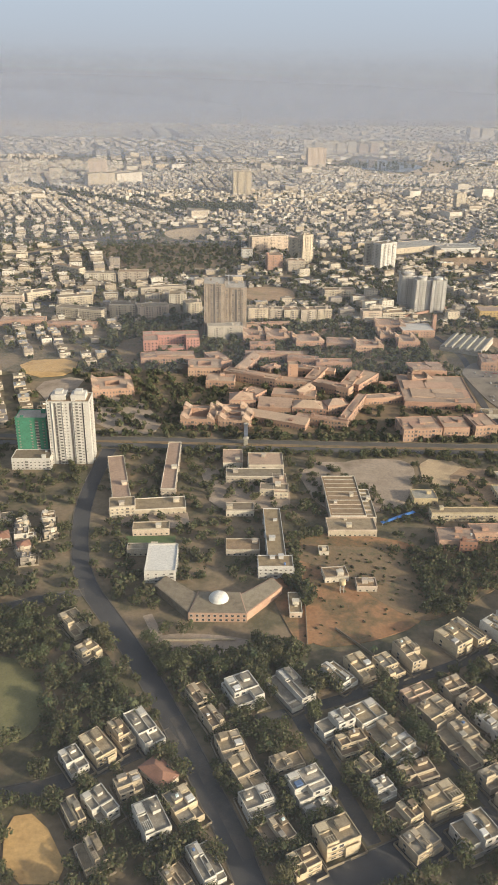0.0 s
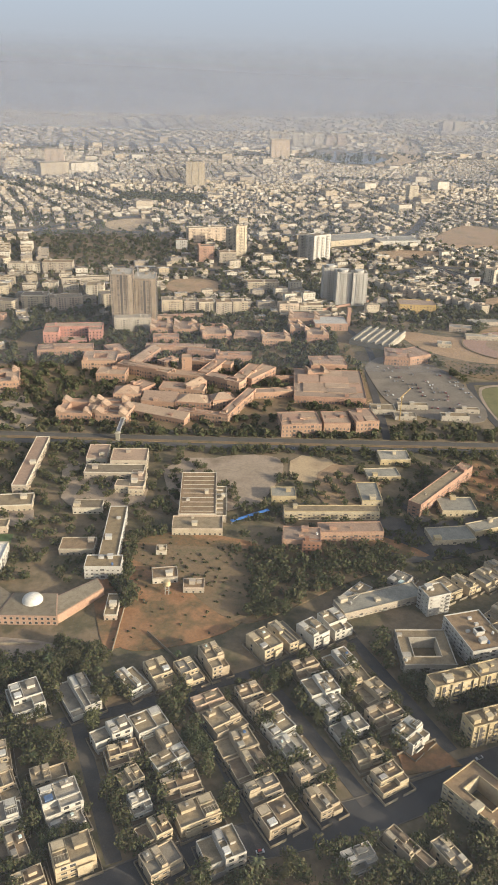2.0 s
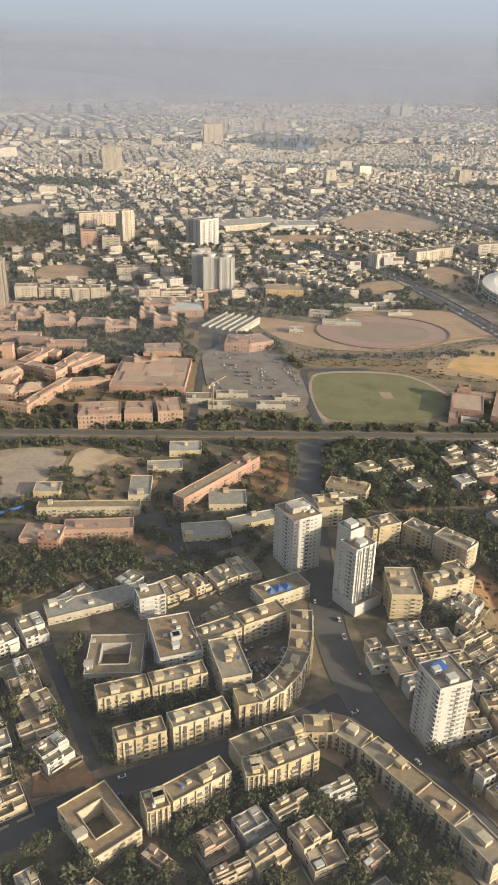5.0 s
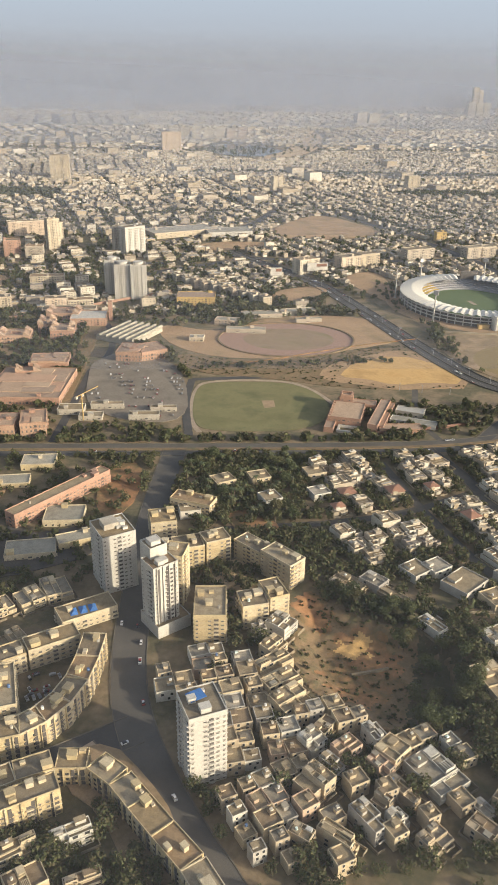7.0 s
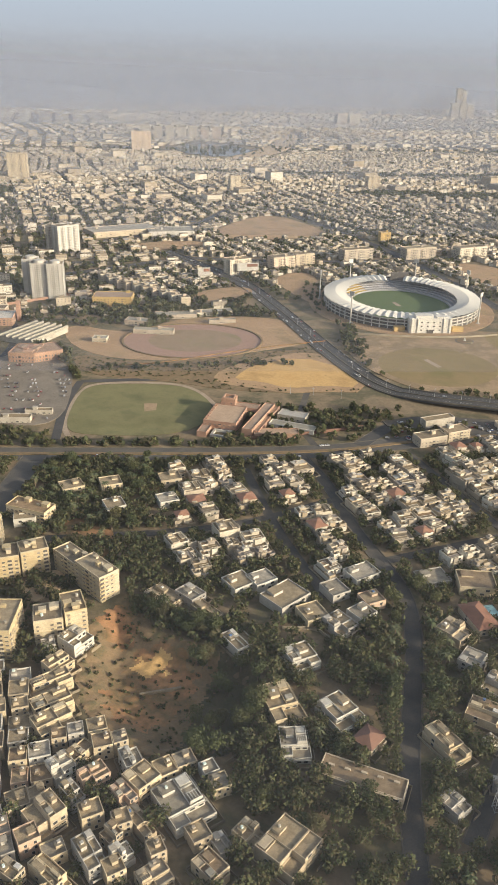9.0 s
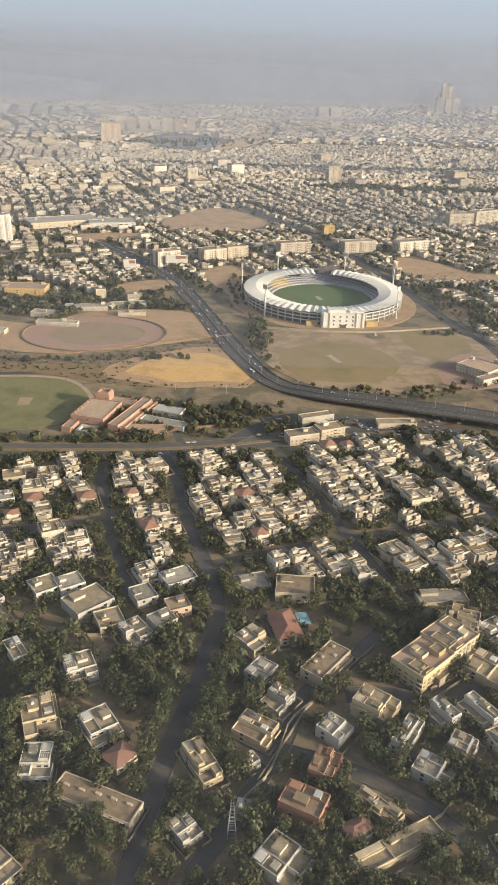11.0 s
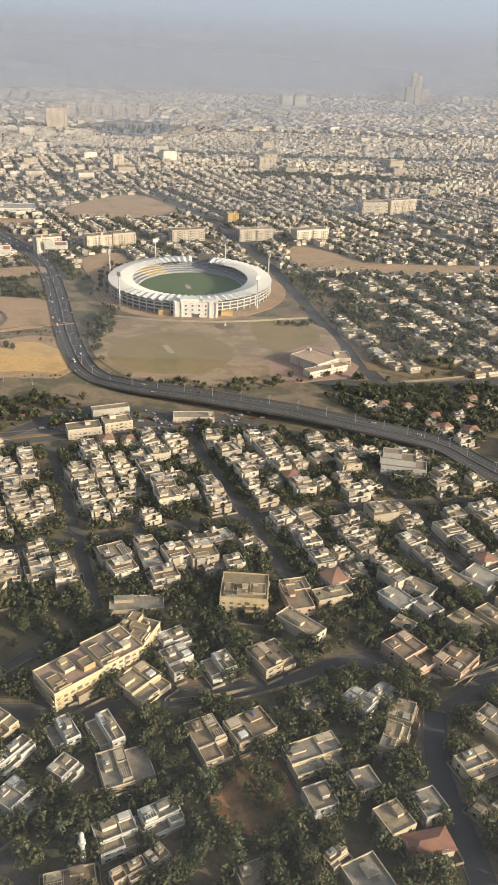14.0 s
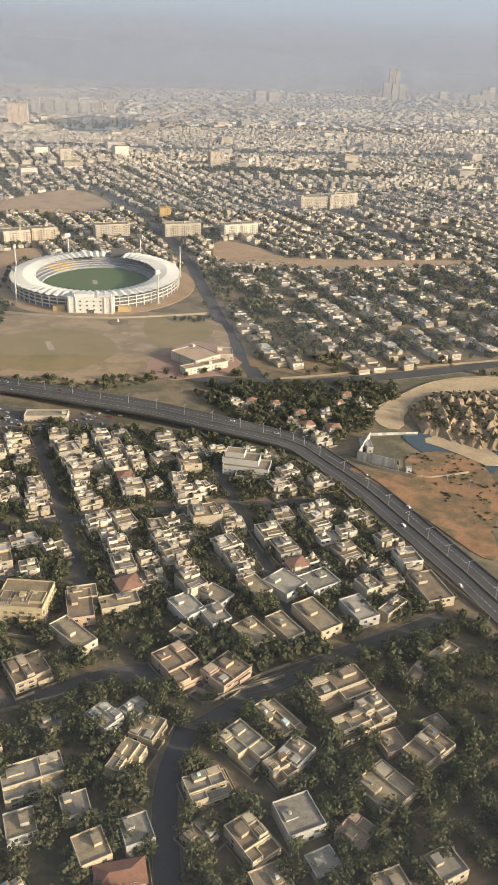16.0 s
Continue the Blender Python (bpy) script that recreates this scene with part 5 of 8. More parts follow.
t = thing("awning_strip", "long blue cloth awning beside the school yard", "awning", pose(76.2, 343.7, 0, 0, 0, 32.8))
part("cloth", Geo().hip(22, 2.2, 1.9, 0.5, 0.1), "blue", t)
for u in (-10.5, -3.5, 3.5, 10.5):
    part("post", Geo().box(u, 0, -0.3, 0.14, 0.14, 2.3), "metal", t)

# ---- stadium ----
SX, SY, A0, B0, A1, B1 = 493, 736, 45, 54, 68, 77
claim([(SX + 76 * math.cos(a), SY + 85 * math.sin(a)) for a in np.linspace(0, 2 * math.pi, 32)])
t = thing("stadium", "round white cricket stadium with membrane canopies", "stadium", pose(SX, SY, 0))
N = 64


def ell(a, b, i, n=N):
    u = 2 * math.pi * i / n
    return a * math.cos(u), b * math.sin(u)


ground_patch("stadium_field", [(SX + 45.5 * math.cos(a), SY + 54.5 * math.sin(a)) for a in np.linspace(0, 2 * math.pi, 48)[:-1]], "green", "watered green cricket field", 0)
ground_patch("stadium_pitch", rect(SX - 2, SY + 4, 4, 14, 10), "dirt", "bare tan pitch", 0)
STEPS = 6
for s in range(STEPS):
    g = Geo()
    fa, fb = s / STEPS, (s + 1) / STEPS
    a, b, c, d = A0 + (A1 - A0) * fa, B0 + (B1 - B0) * fa, A0 + (A1 - A0) * fb, B0 + (B1 - B0) * fb
    z0, z1 = 1.0 + 6.2 * fa, 1.0 + 6.2 * fb
    for i in range(N):
        g.v += [(*ell(a, b, i), 0 if s == 0 else z0), (*ell(a, b, i), z1), (*ell(c, d, i), z1)]
    for i in range(N):
        n, k = 3 * i, 3 * ((i + 1) % N)
        g.f += [(n, k, k + 1, n + 1), (n + 1, k + 1, k + 2, n + 2)]
        g.m += [0, 1 if s < 4 and (20 < i < 26) else 0]
    part("terrace", g, ["seat", "seat_y"], t, "stepped concrete seating terrace")
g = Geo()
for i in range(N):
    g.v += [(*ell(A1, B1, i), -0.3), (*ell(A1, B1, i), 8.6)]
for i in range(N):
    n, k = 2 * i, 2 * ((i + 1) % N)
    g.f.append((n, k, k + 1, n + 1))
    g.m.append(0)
# near-black paint gives this wall the shade of concourse arches
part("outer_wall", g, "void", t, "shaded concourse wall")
for zz in (2.8, 5.6, 8.3):
    g = Geo()
    for i in range(N):
        x, y = ell(A1 + 0.9, B1 + 0.9, i)
        u, v = ell(A1 - 0.1, B1 - 0.1, i)
        g.v += [(x, y, zz), (x, y, zz + 0.7), (u, v, zz + 0.7), (u, v, zz)]
    for i in range(N):
        n, k = 4 * i, 4 * ((i + 1) % N)
        for u in range(4):
            w2 = (u + 1) % 4
            g.f.append((n + u, k + u, k + w2, n + w2))
            g.m.append(0)
    part("ring_beam", g, "white", t, "white ring beam")
for i in range(N):
    x, y = ell(A1 + 0.6, B1 + 0.6, i)
    part("column", Geo().box(x, y, -0.3, 0.7, 0.7, 9.4, math.degrees(math.atan2(y, x))), "white", t)
for i in range(N):
    if 13 <= i <= 15:
        continue
    g = Geo()
    n = 0
    for k, u in enumerate((i, i + 0.5, i + 1)):
        lift = 1.1 if k == 1 else 0.0
        for f, h in ((0.16, 9.4), (0.6, 11.2), (1.05, 9.8)):
            x, y = ell(A0 + (A1 - A0) * f, B0 + (B1 - B0) * f, u)
            g.v.append((x, y, h + lift))
    for k in range(2):
        for f in range(2):
            b = k * 3 + f
            g.f.append((b, b + 1, b + 4, b + 3))
            g.m.append(0)
    top = len(g.v)
    g.v += [(x, y, z - 0.12) for x, y, z in g.v]
    g.f += [tuple(reversed([v + top for v in f])) for f in g.f]
    g.m += [0] * 4
    part("canopy", g, "canopy", t, "white vaulted membrane canopy")
part("pavilion", Geo().box(6, -B1 - 2.5, -0.3, 34, 10, 12.3).box(1, -B1 - 1.5, 12, 14, 8, 2.0).box(16, -B1 - 1.5, 12, 10, 7, 1.0), "canopy", t, "white pavilion with stepped top")
windows(t, 20, 10, 10, 6, -B1 - 2.5, 1.2, 3.2, 4.2, (1.5, 1.2), "f", "white")
for u in (-9.5, -4.5, 16.5, 21.5):
    part("pylon", Geo().box(u, -B1 - 7.8, -0.3, 0.8, 0.8, 13.2), "canopy", t)
# flat plate whose dark colour stands for the doorway's shade
part("entrance", Geo().box(6, -B1 - 7.7, -0.3, 5, 0.5, 3.2), "void", t, "main entrance plate painted dark for shade")
for s in (-1, 1):
    part("gate_building", Geo().box(6 + s * 24, -B1 - 0.5, -0.3, 9, 5, 4.2), "orange", t, "ochre gate building")
part("scoreboard", Geo().box(14, B1 - 8, 7, 18, 1, 8), "void", t, "dark scoreboard")
for a in (20, 65, 118, 165, 222, 318):
    x, y = SX + 73 * math.cos(radians(a)), SY + 83 * math.sin(radians(a))
    f = thing("floodlight_mast", "tall white floodlight mast beside the stadium", "floodlight", pose(x, y, 0, 0, 0, a + 90), "stadium floodlights")
    part("pole", Geo().tube(0, 0, -0.3, 24, 0.75, 0.45, 10), "white", f)
    part("lamp_panel", Geo().box(0, 0, 23, 5, 0.5, 3.6), "white", f)
    for k in range(3):
        part("lamp_row", Geo().box(0, 0.35, 23.3 + k * 1.1, 4.6, 0.25, 0.7), "metal", f)
    part("footing", Geo().box(0, 0, -0.3, 3, 3, 0.8), "grey", f)
g = Geo()
strip(g, smooth_line([(432, 650), (470, 641), (520, 638), (585, 655)], 2), 0.3, -0.2, 1.6)
tagged(part("stadium_wall", g, "boundary"), "long low pale wall before the stadium", "", "", "structure")
x, y = (521.1, 631.0)
t = thing("roundabout", "round planted island in the forecourt", "roundabout", pose(x, y, 0))
part("rim", Geo().tube(0, 0, 0, 0.5, 7.5, 7.3, 24), "kerb", t)
part("planting", Geo().tube(0, 0, 0.5, 0.7, 6.2, 6.0, 24), "scrub", t)
part("monument", Geo().tube(0, 0, 0.7, 3, 1.0, 0.3, 8), "white", t)
# school beside the stadium
for p0, p1, d, h in (((562.2, 555.7), (578.0, 537.5), 20, 5.5), ((572.1, 527.2), (597.9, 542.4), 7, 4), ((591.9, 551.6), (601.5, 552.0), 14, 5)):
    block("school_villa", "cream school villa with red tiled edges", "school", p0, p1, d, h, "beige", "brickroof", bay=2.4, clutter=3, limit=30)
part_of = block("villa_row", "white mansion with deep stepped terraces", "house", (592.0, 403.6), (612.7, 398.5), 10, 4.2, "white", clutter=2)
part("upper_floor", Geo().shell(-3, 1.5, 4.4, 17, 8, 2.6, 0.4, 0.2), ["white", "roof"], part_of)
part("upper_terrace", Geo().shell(-6, 2.5, 6.9, 9, 6, 2.2, 0.4, 0.2), ["white", "roof"], part_of)
part("porch", Geo().shell(3, -7, -0.3, 14, 4, 2.6, 0.4, 0.2), ["white", "roof"], part_of)
hoard = thing("hoarding", "tall pale corrugated hoarding round a building site", "fence", pose(0, 0, 0))
for p0, p1, h in (((657.6, 418.8), (673.8, 410.3), 5.0), ((668.4, 442.3), (657.6, 418.8), 4.2), ((669.2, 446.3), (694.9, 448.2), 1.6)):
    n = 12
    for i in range(n):
        x, y = p0[0] + (p1[0] - p0[0]) * (i + 0.5) / n, p0[1] + (p1[1] - p0[1]) * (i + 0.5) / n
        L = math.hypot(p1[0] - p0[0], p1[1] - p0[1]) / n
        part("sheet_panel", Geo().box(x, y, -0.3, L * 0.97, 0.12 + 0.06 * (i % 2), h + 0.3, math.degrees(math.atan2(p1[1] - p0[1], p1[0] - p0[0]))), "sheet", hoard)
for (x, y), w, d, h in (((665.5, 426.8), 3, 9, 2.4), ((662.9, 429.9), 2, 8, 1.8), ((680.1, 405.9), 2.5, 2, 1.8)):
    block("site_cabin", "pale sheet-roofed cabin on the building site", "shed", (x - w / 2, y), (x + w / 2, y), d, h, "sheet", "sheet", bay=3, clutter=0, limit=8)
x, y = (430.3, 290.4)
t = thing("swimming_pool", "small pale blue garden pool with stone rim", "pool", pose(x, y, 0, 0, 0, 10))
claim(rect(x, y, 6, 9, 10))
part("rim", Geo().ring(5.2, 8, 0.02, 0.3, 0.4), "kerb", t)
part("water", Geo().box(0, 0, 0.02, 4.4, 7.2, 0.2), "pool_water", t)
x, y = (458.2, 304.1)
t = thing("fountain", "round white stone garden fountain", "fountain", pose(x, y, 0))
part("basin", Geo().tube(0, 0, -0.2, 0.5, 2.3, 2.4, 18), "white", t)
part("water", Geo().tube(0, 0, 0.5, 0.53, 1.8, 1.8, 18), "shade_soil", t)
part("spout", Geo().tube(0, 0, 0.5, 1.3, 0.3, 0.15, 8), "white", t)
block("corrugated_hall", "tall grey fluted wall block at the bend", "hall", (447.4, 461.2), (466.3, 467.8), 6, 5, "grey", "roof", bay=9, clutter=0)
# large villas
for n, lab, p0, p1, d, h, wall in (("mansion", "cream mansion with three roof ridges", (513.5, 298.4), (530.1, 296.6), 15, 6.5, "cream"), ("apartment_house", "terrace of cream flats with red roofs", (464.5, 251.5), (477.5, 262.5), 13, 6.6, "cream"),
                                  ("apartment_house", "terrace of cream flats with red roofs", (477.5, 262.5), (489, 272), 14, 7.2, "cream"), ("apartment_house", "cream flats with stepped grey roofs", (489, 273.5), (493.5, 284.5), 12, 6.6, "cream")):
    t = block(n, lab, "house", p0, p1, d, h, wall, "brickroof" if "red roofs" in lab else "roof", bay=2.4, size=(1.3, 1.1), clutter=3, limit=36)
    r = random.Random(int(p0[0] * 3))
    w = math.hypot(p1[0] - p0[0], p1[1] - p0[1])
    for k in range(3):
        bw, bd = w * r.uniform(0.2, 0.36), d * r.uniform(0.3, 0.55)
        part("upper_floor", Geo().shell(w * (k - 1) * 0.31 + r.uniform(-0.4, 0.4), r.uniform(-0.2, 0.22) * d, h + 0.15, bw, bd, r.uniform(0.5, 1.9), 0.3, 0.15), ["paint", "roof"], t)
    beams = Geo()
    for k in range(6):
        beams.box(-w * 0.36 + k * 0.7, -d * 0.36, h + 1.0, 0.12, d * 0.22, 0.12)
    beams.box(-w * 0.36 + 1.7, -d * 0.46, h + 0.5, 4.2, 0.12, 0.62).box(-w * 0.36 + 1.7, -d * 0.26, h + 0.5, 4.2, 0.12, 0.62)
    part("pergola", beams, "paint", t)
    part("bay_wing", Geo().shell(w * r.uniform(-0.25, 0.25), -d / 2 - 1.0, -0.3, w * 0.3, 2.4, h * 0.55, 0.3, 0.15), ["paint", "roof"], t)

# ---- building site and gate by the car park ----
x, y = (172.8, 470.5)
t = thing("tower_crane", "yellow tower crane over a building site", "crane", pose(x, y, 0, 0, 0, 60))
part("mast", Geo().box(0, 0, -0.3, 0.5, 0.5, 17), "orange", t)
part("jib", Geo().box(6, 0, 16.5, 20, 0.3, 0.35, floor=True), "orange", t)
part("cab", Geo().box(0.9, 0, 15.2, 1.2, 1.2, 1.2), "white", t)
part("counterweight", Geo().box(-5, 0, 15.4, 1.6, 1.4, 1.4), "grey", t)
for (x, y), w, d, h in (((163.8, 479.2), 16, 10, 3.0), ((176.9, 470.5), 14, 8, 2.2), ((184.8, 487.9), 20, 5, 3.0), ((208.7, 470.2), 18, 6, 3.2), ((219.8, 483.1), 16, 4, 2.6)):
    block("site_shed", "raw concrete shell on the building site", "building", (x - w / 2, y), (x + w / 2, y), d, h, "grey", "roof", bay=3, clutter=1, limit=8)
x, y = (-2.0, 435.4)
t = thing("footbridge", "steel footbridge with gabled stair towers over the main road", "footbridge", pose(x, y, 0))
part("deck", Geo().box(0, 8, 4.2, 2.2, 22, 0.4, floor=True), "metal", t)
part("rail", Geo().box(-1.0, 8, 4.6, 0.12, 22, 1.0).box(1.0, 8, 4.6, 0.12, 22, 1.0), "metal", t)
for yy in (-3, 19):
    part("stair_tower", Geo().box(0, yy, -0.3, 2.4, 2.4, 4.9), "old_sheet", t)
    part("roof", Geo().hip(2.4, 2.4, 4.65, 1.2, 0.6, 0, yy), "old_sheet", t)
for p0, p1, d, h in (((456.0, 443.3), (469.7, 448.5), 9, 5.5), ((438.3, 436.0), (454.5, 441.1), 9, 5.0), ((490.3, 458.6), (512.3, 459.2), 8, 3.0)):
    block("shop_row", "cream shop row with flats above beside the junction", "shops", p0, p1, d, h, "cream", bay=2.2, clutter=3, limit=24)
for p0, p1, d, h in (((260.8, 646.5), (292.6, 643.6), 8, 3), ((320.7, 673.9), (342.6, 677.4), 5, 3), ((251.8, 670.2), (270.5, 665.5), 10, 4), ((276.0, 687.2), (310.2, 690.8), 12, 3), ((310.6, 696.1), (341.1, 703.5), 10, 3), ((231.8, 624.2), (242.8, 622.8), 8, 3)):
    block("sports_pavilion", "low pavilion and sheds beside the oval", "building", p0, p1, d, h, "beige", "old_sheet", bay=2.6, clutter=1, limit=8)
for x, y in ((675.4, 407.5), (684.2, 399.3), (694.4, 393.0), (703.7, 389.0), (405.2, 509.6), (387.7, 513.6), (373.5, 517.7)):
    t = thing("power_pole", "thin grey power pole at the roadside", "pole", pose(x, y, 0), "power poles")
    part("pole", Geo().tube(0, 0, -0.3, 6, 0.13, 0.08, 6), "metal", t)
    part("crossbar", Geo().box(0, 0, 5.4, 1.6, 0.1, 0.1, floor=True), "metal", t)
x, y = (479.5, 203.6)
t = thing("minaret", "slender pale minaret beside a small mosque", "minaret", pose(x, y, 0))
part("shaft", Geo().tube(0, 0, -0.3, 8.5, 0.75, 0.6, 10), "white", t)
part("gallery", Geo().tube(0, 0, 6.2, 6.8, 1.0, 1.0, 10), "white", t)
part("cap", Geo().dome(0, 0, 8.5, 0.7, 1.4, 10, 4), "white", t)
x, y = (41.2, 280.6)
t = thing("water_tower", "slender concrete water tower beside a ruined house", "water tower", pose(x, y, 0))
for u, v in ((-1, -1), (1, -1), (1, 1), (-1, 1)):
    part("leg", Geo().box(u * 0.75, v * 0.75, -0.3, 0.3, 0.3, 4.9), "grey", t)
part("brace", Geo().ring(1.8, 1.8, 2.2, 0.25, 0.2), "grey", t)
part("tank", Geo().tube(0, 0, 4.5, 6.3, 1.5, 1.5, 14).dome(0, 0, 6.3, 1.5, 0.4, 14, 3), "cream", t)
for p0, p1, d, h in (((34.4, 287.1), (45.2, 288.7), 8, 2.8), ((47.8, 281.0), (56.6, 281.2), 7, 2.4), ((17.8, 262.1), (23.0, 262.2), 14, 2.5), ((33.5, 309.4), (38.2, 309.5), 5, 2)):
    block("field_house", "weathered flat-roofed house on the brown field", "house", p0, p1, d, h, "beige", bay=2.4, clutter=2, limit=16)

# ---- houses ----
FL = 1.75
HOUSE_LABELS = ("two-storey cream house with flat cement roof and parapet", "white two-storey house with recessed upper floor and terrace", "low villa with stepped flat roofs in a walled yard",
                "villa with red hipped tile roof", "three-storey narrow house with roof tanks", "weathered house with open roof terrace")


def house(kind, seed, plain=False):
    """A stepped flat-roofed house, about eight metres wide, with yard wall, stair room, tank and windows; kind picks the plan."""
    r = random.Random(seed)
    w, d = r.uniform(6.6, 7.8), r.uniform(6.8, 8.4)
    t = thing("house", HOUSE_LABELS[kind], "house", None, "houses")
    floors = (2, 2, 1.6, 2, 2.8, 2)[kind]
    top = FL * floors
    flip = r.choice((-1, 1))
    # footprints of the blocks: x, y, width, depth, height
    if kind in (0, 4):
        blocks = [(0, 0, w, d, top), (flip * w * 0.1, -d * 0.56, w * 0.55, d * 0.2, FL)]
    elif kind in (1, 5):
        blocks = [(0, 0, w, d, FL), (flip * w * 0.08, d * 0.13, w * 0.84, d * 0.72, top), (flip * -w * 0.32, -d * 0.3, w * 0.34, d * 0.36, top * 0.86)]
    elif kind == 2:
        blocks = [(0, 0, w * 1.1, d * 0.8, FL), (flip * w * 0.38, -d * 0.42, w * 0.42, d * 0.5, FL * 0.94), (flip * -w * 0.2, d * 0.08, w * 0.52, d * 0.5, top)]
    else:
        blocks = [(0, 0, w, d, FL), (0, d * 0.05, w * 0.8, d * 0.75, top), (flip * w * 0.4, -d * 0.4, w * 0.36, d * 0.4, FL * 1.05)]
    for i, (bx, by, bw, bd, bh) in enumerate(blocks):
        z = -0.3 if i == 0 or kind in (0, 4) else (-0.28 if abs(by) > d * 0.25 else FL - 0.2)
        g = Geo().shell(bx, by, z, bw, bd, bh - z, 0.42 + 0.04 * i, 0.15) if not (kind == 3 and i == 1) else Geo().box(bx, by, z, bw, bd, bh - z)
        if i == 0:
            g.shell(bx + flip * (bw / 2 + 0.35), by + bd * r.uniform(-0.2, 0.2), z, 0.9, bd * r.uniform(0.3, 0.5), FL * 0.92 - z, 0.25, 0.1)
            g.shell(bx - flip * bw * r.uniform(0.0, 0.25), by - bd / 2 - 0.35, z, bw * 0.34, 0.9, FL * r.uniform(0.85, 1.3) - z, 0.25, 0.1)
        if i == 1 and kind not in (0, 4) or i == 0 and kind in (0, 4):
            # a stepped roof level and a jutting upper bay
            if kind != 3:
                g.shell(bx - flip * bw * r.uniform(0.18, 0.26), by + bd * r.uniform(0.1, 0.26), bh - 0.1, bw * r.uniform(0.36, 0.5), bd * r.uniform(0.3, 0.44), r.uniform(0.45, 1.2), 0.22, 0.12)
                g.shell(bx + flip * bw * 0.1, by - bd * r.uniform(0.26, 0.34), bh - 0.1, bw * r.uniform(0.5, 0.8), bd * 0.2, r.uniform(0.3, 0.55), 0.12, 0.12)
            g.shell(bx + flip * bw * r.uniform(0.1, 0.3), by - bd / 2 - 0.22, FL * 0.95, bw * 0.34, 0.6, bh - FL * 0.95 + r.uniform(-0.2, 0.5), 0.1, 0.1)
        part(("ground_floor", "upper_floor", "side_block")[i], g, ["paint", "roof"], t)
    bx, by, bw, bd, bh = blocks[1] if kind in (1, 2, 3, 5) else blocks[0]
    if kind == 2:
        bx, by, bw, bd, bh = blocks[2]
    if kind == 3:
        part("tiled_roof", Geo().hip(bw, bd, bh, 1.2, 0.35, bx, by), "tile", t, "red hipped tile roof")
    else:
        sx, sy = bx + flip * bw * r.uniform(0.12, 0.26), by + bd * r.uniform(0.05, 0.28)
        if not plain and seed % 2 == 0:
            part("roof_slab", Geo().box(bx - flip * bw * 0.22, by + bd * 0.22, bh + 0.02, bw * 0.42, bd * 0.36, 0.3), "roof", t)
        stair = part("stair_room", Geo().box(sx, sy, bh + 0.1, bw * r.uniform(0.26, 0.4), bd * r.uniform(0.24, 0.36), 1.3).box(sx, sy, bh + 1.4, bw * 0.42, bd * 0.38, 0.13, floor=True), "paint", t)
        if r.random() < 0.6:
            part("water_tank", Geo().box(sx + 0.2, sy + 0.2, bh + 1.53, 1.0, 1.1, 0.55), "tank", stair)
        else:
            part("water_tank", Geo().tube(sx, sy, bh + 1.53, bh + 2.3, 0.45, 0.4, 9), "tank", stair)
        if not plain and seed % 3:
            ux, uy = bx - flip * bw * 0.28, by - bd * r.uniform(0.0, 0.3)
            part("roof_shed", Geo().box(ux, uy, bh + 0.1, r.uniform(0.9, 1.8), r.uniform(0.9, 2.0), r.uniform(0.5, 1.0)), r.choice(("tank", "sheet", "paint")), t)
    if not plain and kind != 3 and seed % 2:
        part("carport", Geo().box(-flip * w * 0.3, -d * 0.5 - 1.0, 1.35, w * 0.36, 2.0, 0.14, floor=True).box(-flip * w * 0.46, -d * 0.5 - 1.9, -0.2, 0.16, 0.16, 1.55).box(-flip * w * 0.14, -d * 0.5 - 1.9, -0.2, 0.16, 0.16, 1.55), "roof", t)
        if seed % 3 == 0:
            part("annexe", Geo().shell(flip * w * 0.34, d * 0.5 + 0.5, -0.3, w * 0.3, 1.2, 1.7, 0.2, 0.1), ["paint", "roof"], t)
        if seed % 2:
            part("roof_room", Geo().shell(bx - flip * bw * 0.16, by - bd * 0.3, bh, bw * 0.3, bd * 0.26, 0.9, 0.18, 0.1), ["paint", "roof"], t)
    f = blocks[0]
    wins = [(-0.27, 0.6, 0), (0.2, 0.6, 0)]
    for u, z, a in wins:
        part("window", pane(1.3, 0.9), None, t, at=pose(u * f[2], f[1] - f[3] / 2, z) if a == 0 else pose(f[2] / 2, u * f[3], z, 0, 0, 90))
    for u in (-0.22, 0.2):
        if plain or u > 0:
            part("window", pane(1.3, 0.9), None, t, at=pose(f[0] + f[2] / 2, f[1] + u * f[3], 0.6, 0, 0, 90))
    if plain and kind != 3:
        for u in (-0.25, 0.22):
            part("window", pane(1.3, 0.9), None, t, at=pose(bx + bw / 2, by + u * bd, bh - 1.2, 0, 0, 90))
            part("window", pane(1.3, 0.9), None, t, at=pose(bx + u * bw, by - bd / 2, bh - 1.2))
    if bh > FL * 1.4 and not plain:
        for u in (-0.25, 0.22):
            part("window", pane(1.3, 0.9), None, t, at=pose(bx + u * bw, by - bd / 2, FL + 0.55))
    if kind in (0, 3, 4) and not plain:
        b = part("balcony", Geo().box(-flip * 0.2 * w, -d / 2 - 0.55, FL, w * 0.42, 1.1, 0.13, floor=True), "paint", t)
        part("railing", Geo().ring(w * 0.42, 1.1, FL + 0.13, 0.45, 0.09, -flip * 0.2 * w, -d / 2 - 0.55), "paint", b)
    part("yard_wall", Geo().ring(w + 2.4, d + 3.6, -0.3, 1.1, 0.14, 0, -0.6, 0, 1.9), "boundary", t, "rendered yard wall with gate gap")
    return t


far_plans = [house(k, 60 + i, True) for i, k in enumerate((0, 1, 5, 2, 1, 3, 0, 5, 4, 1, 5, 0))]
used = set()

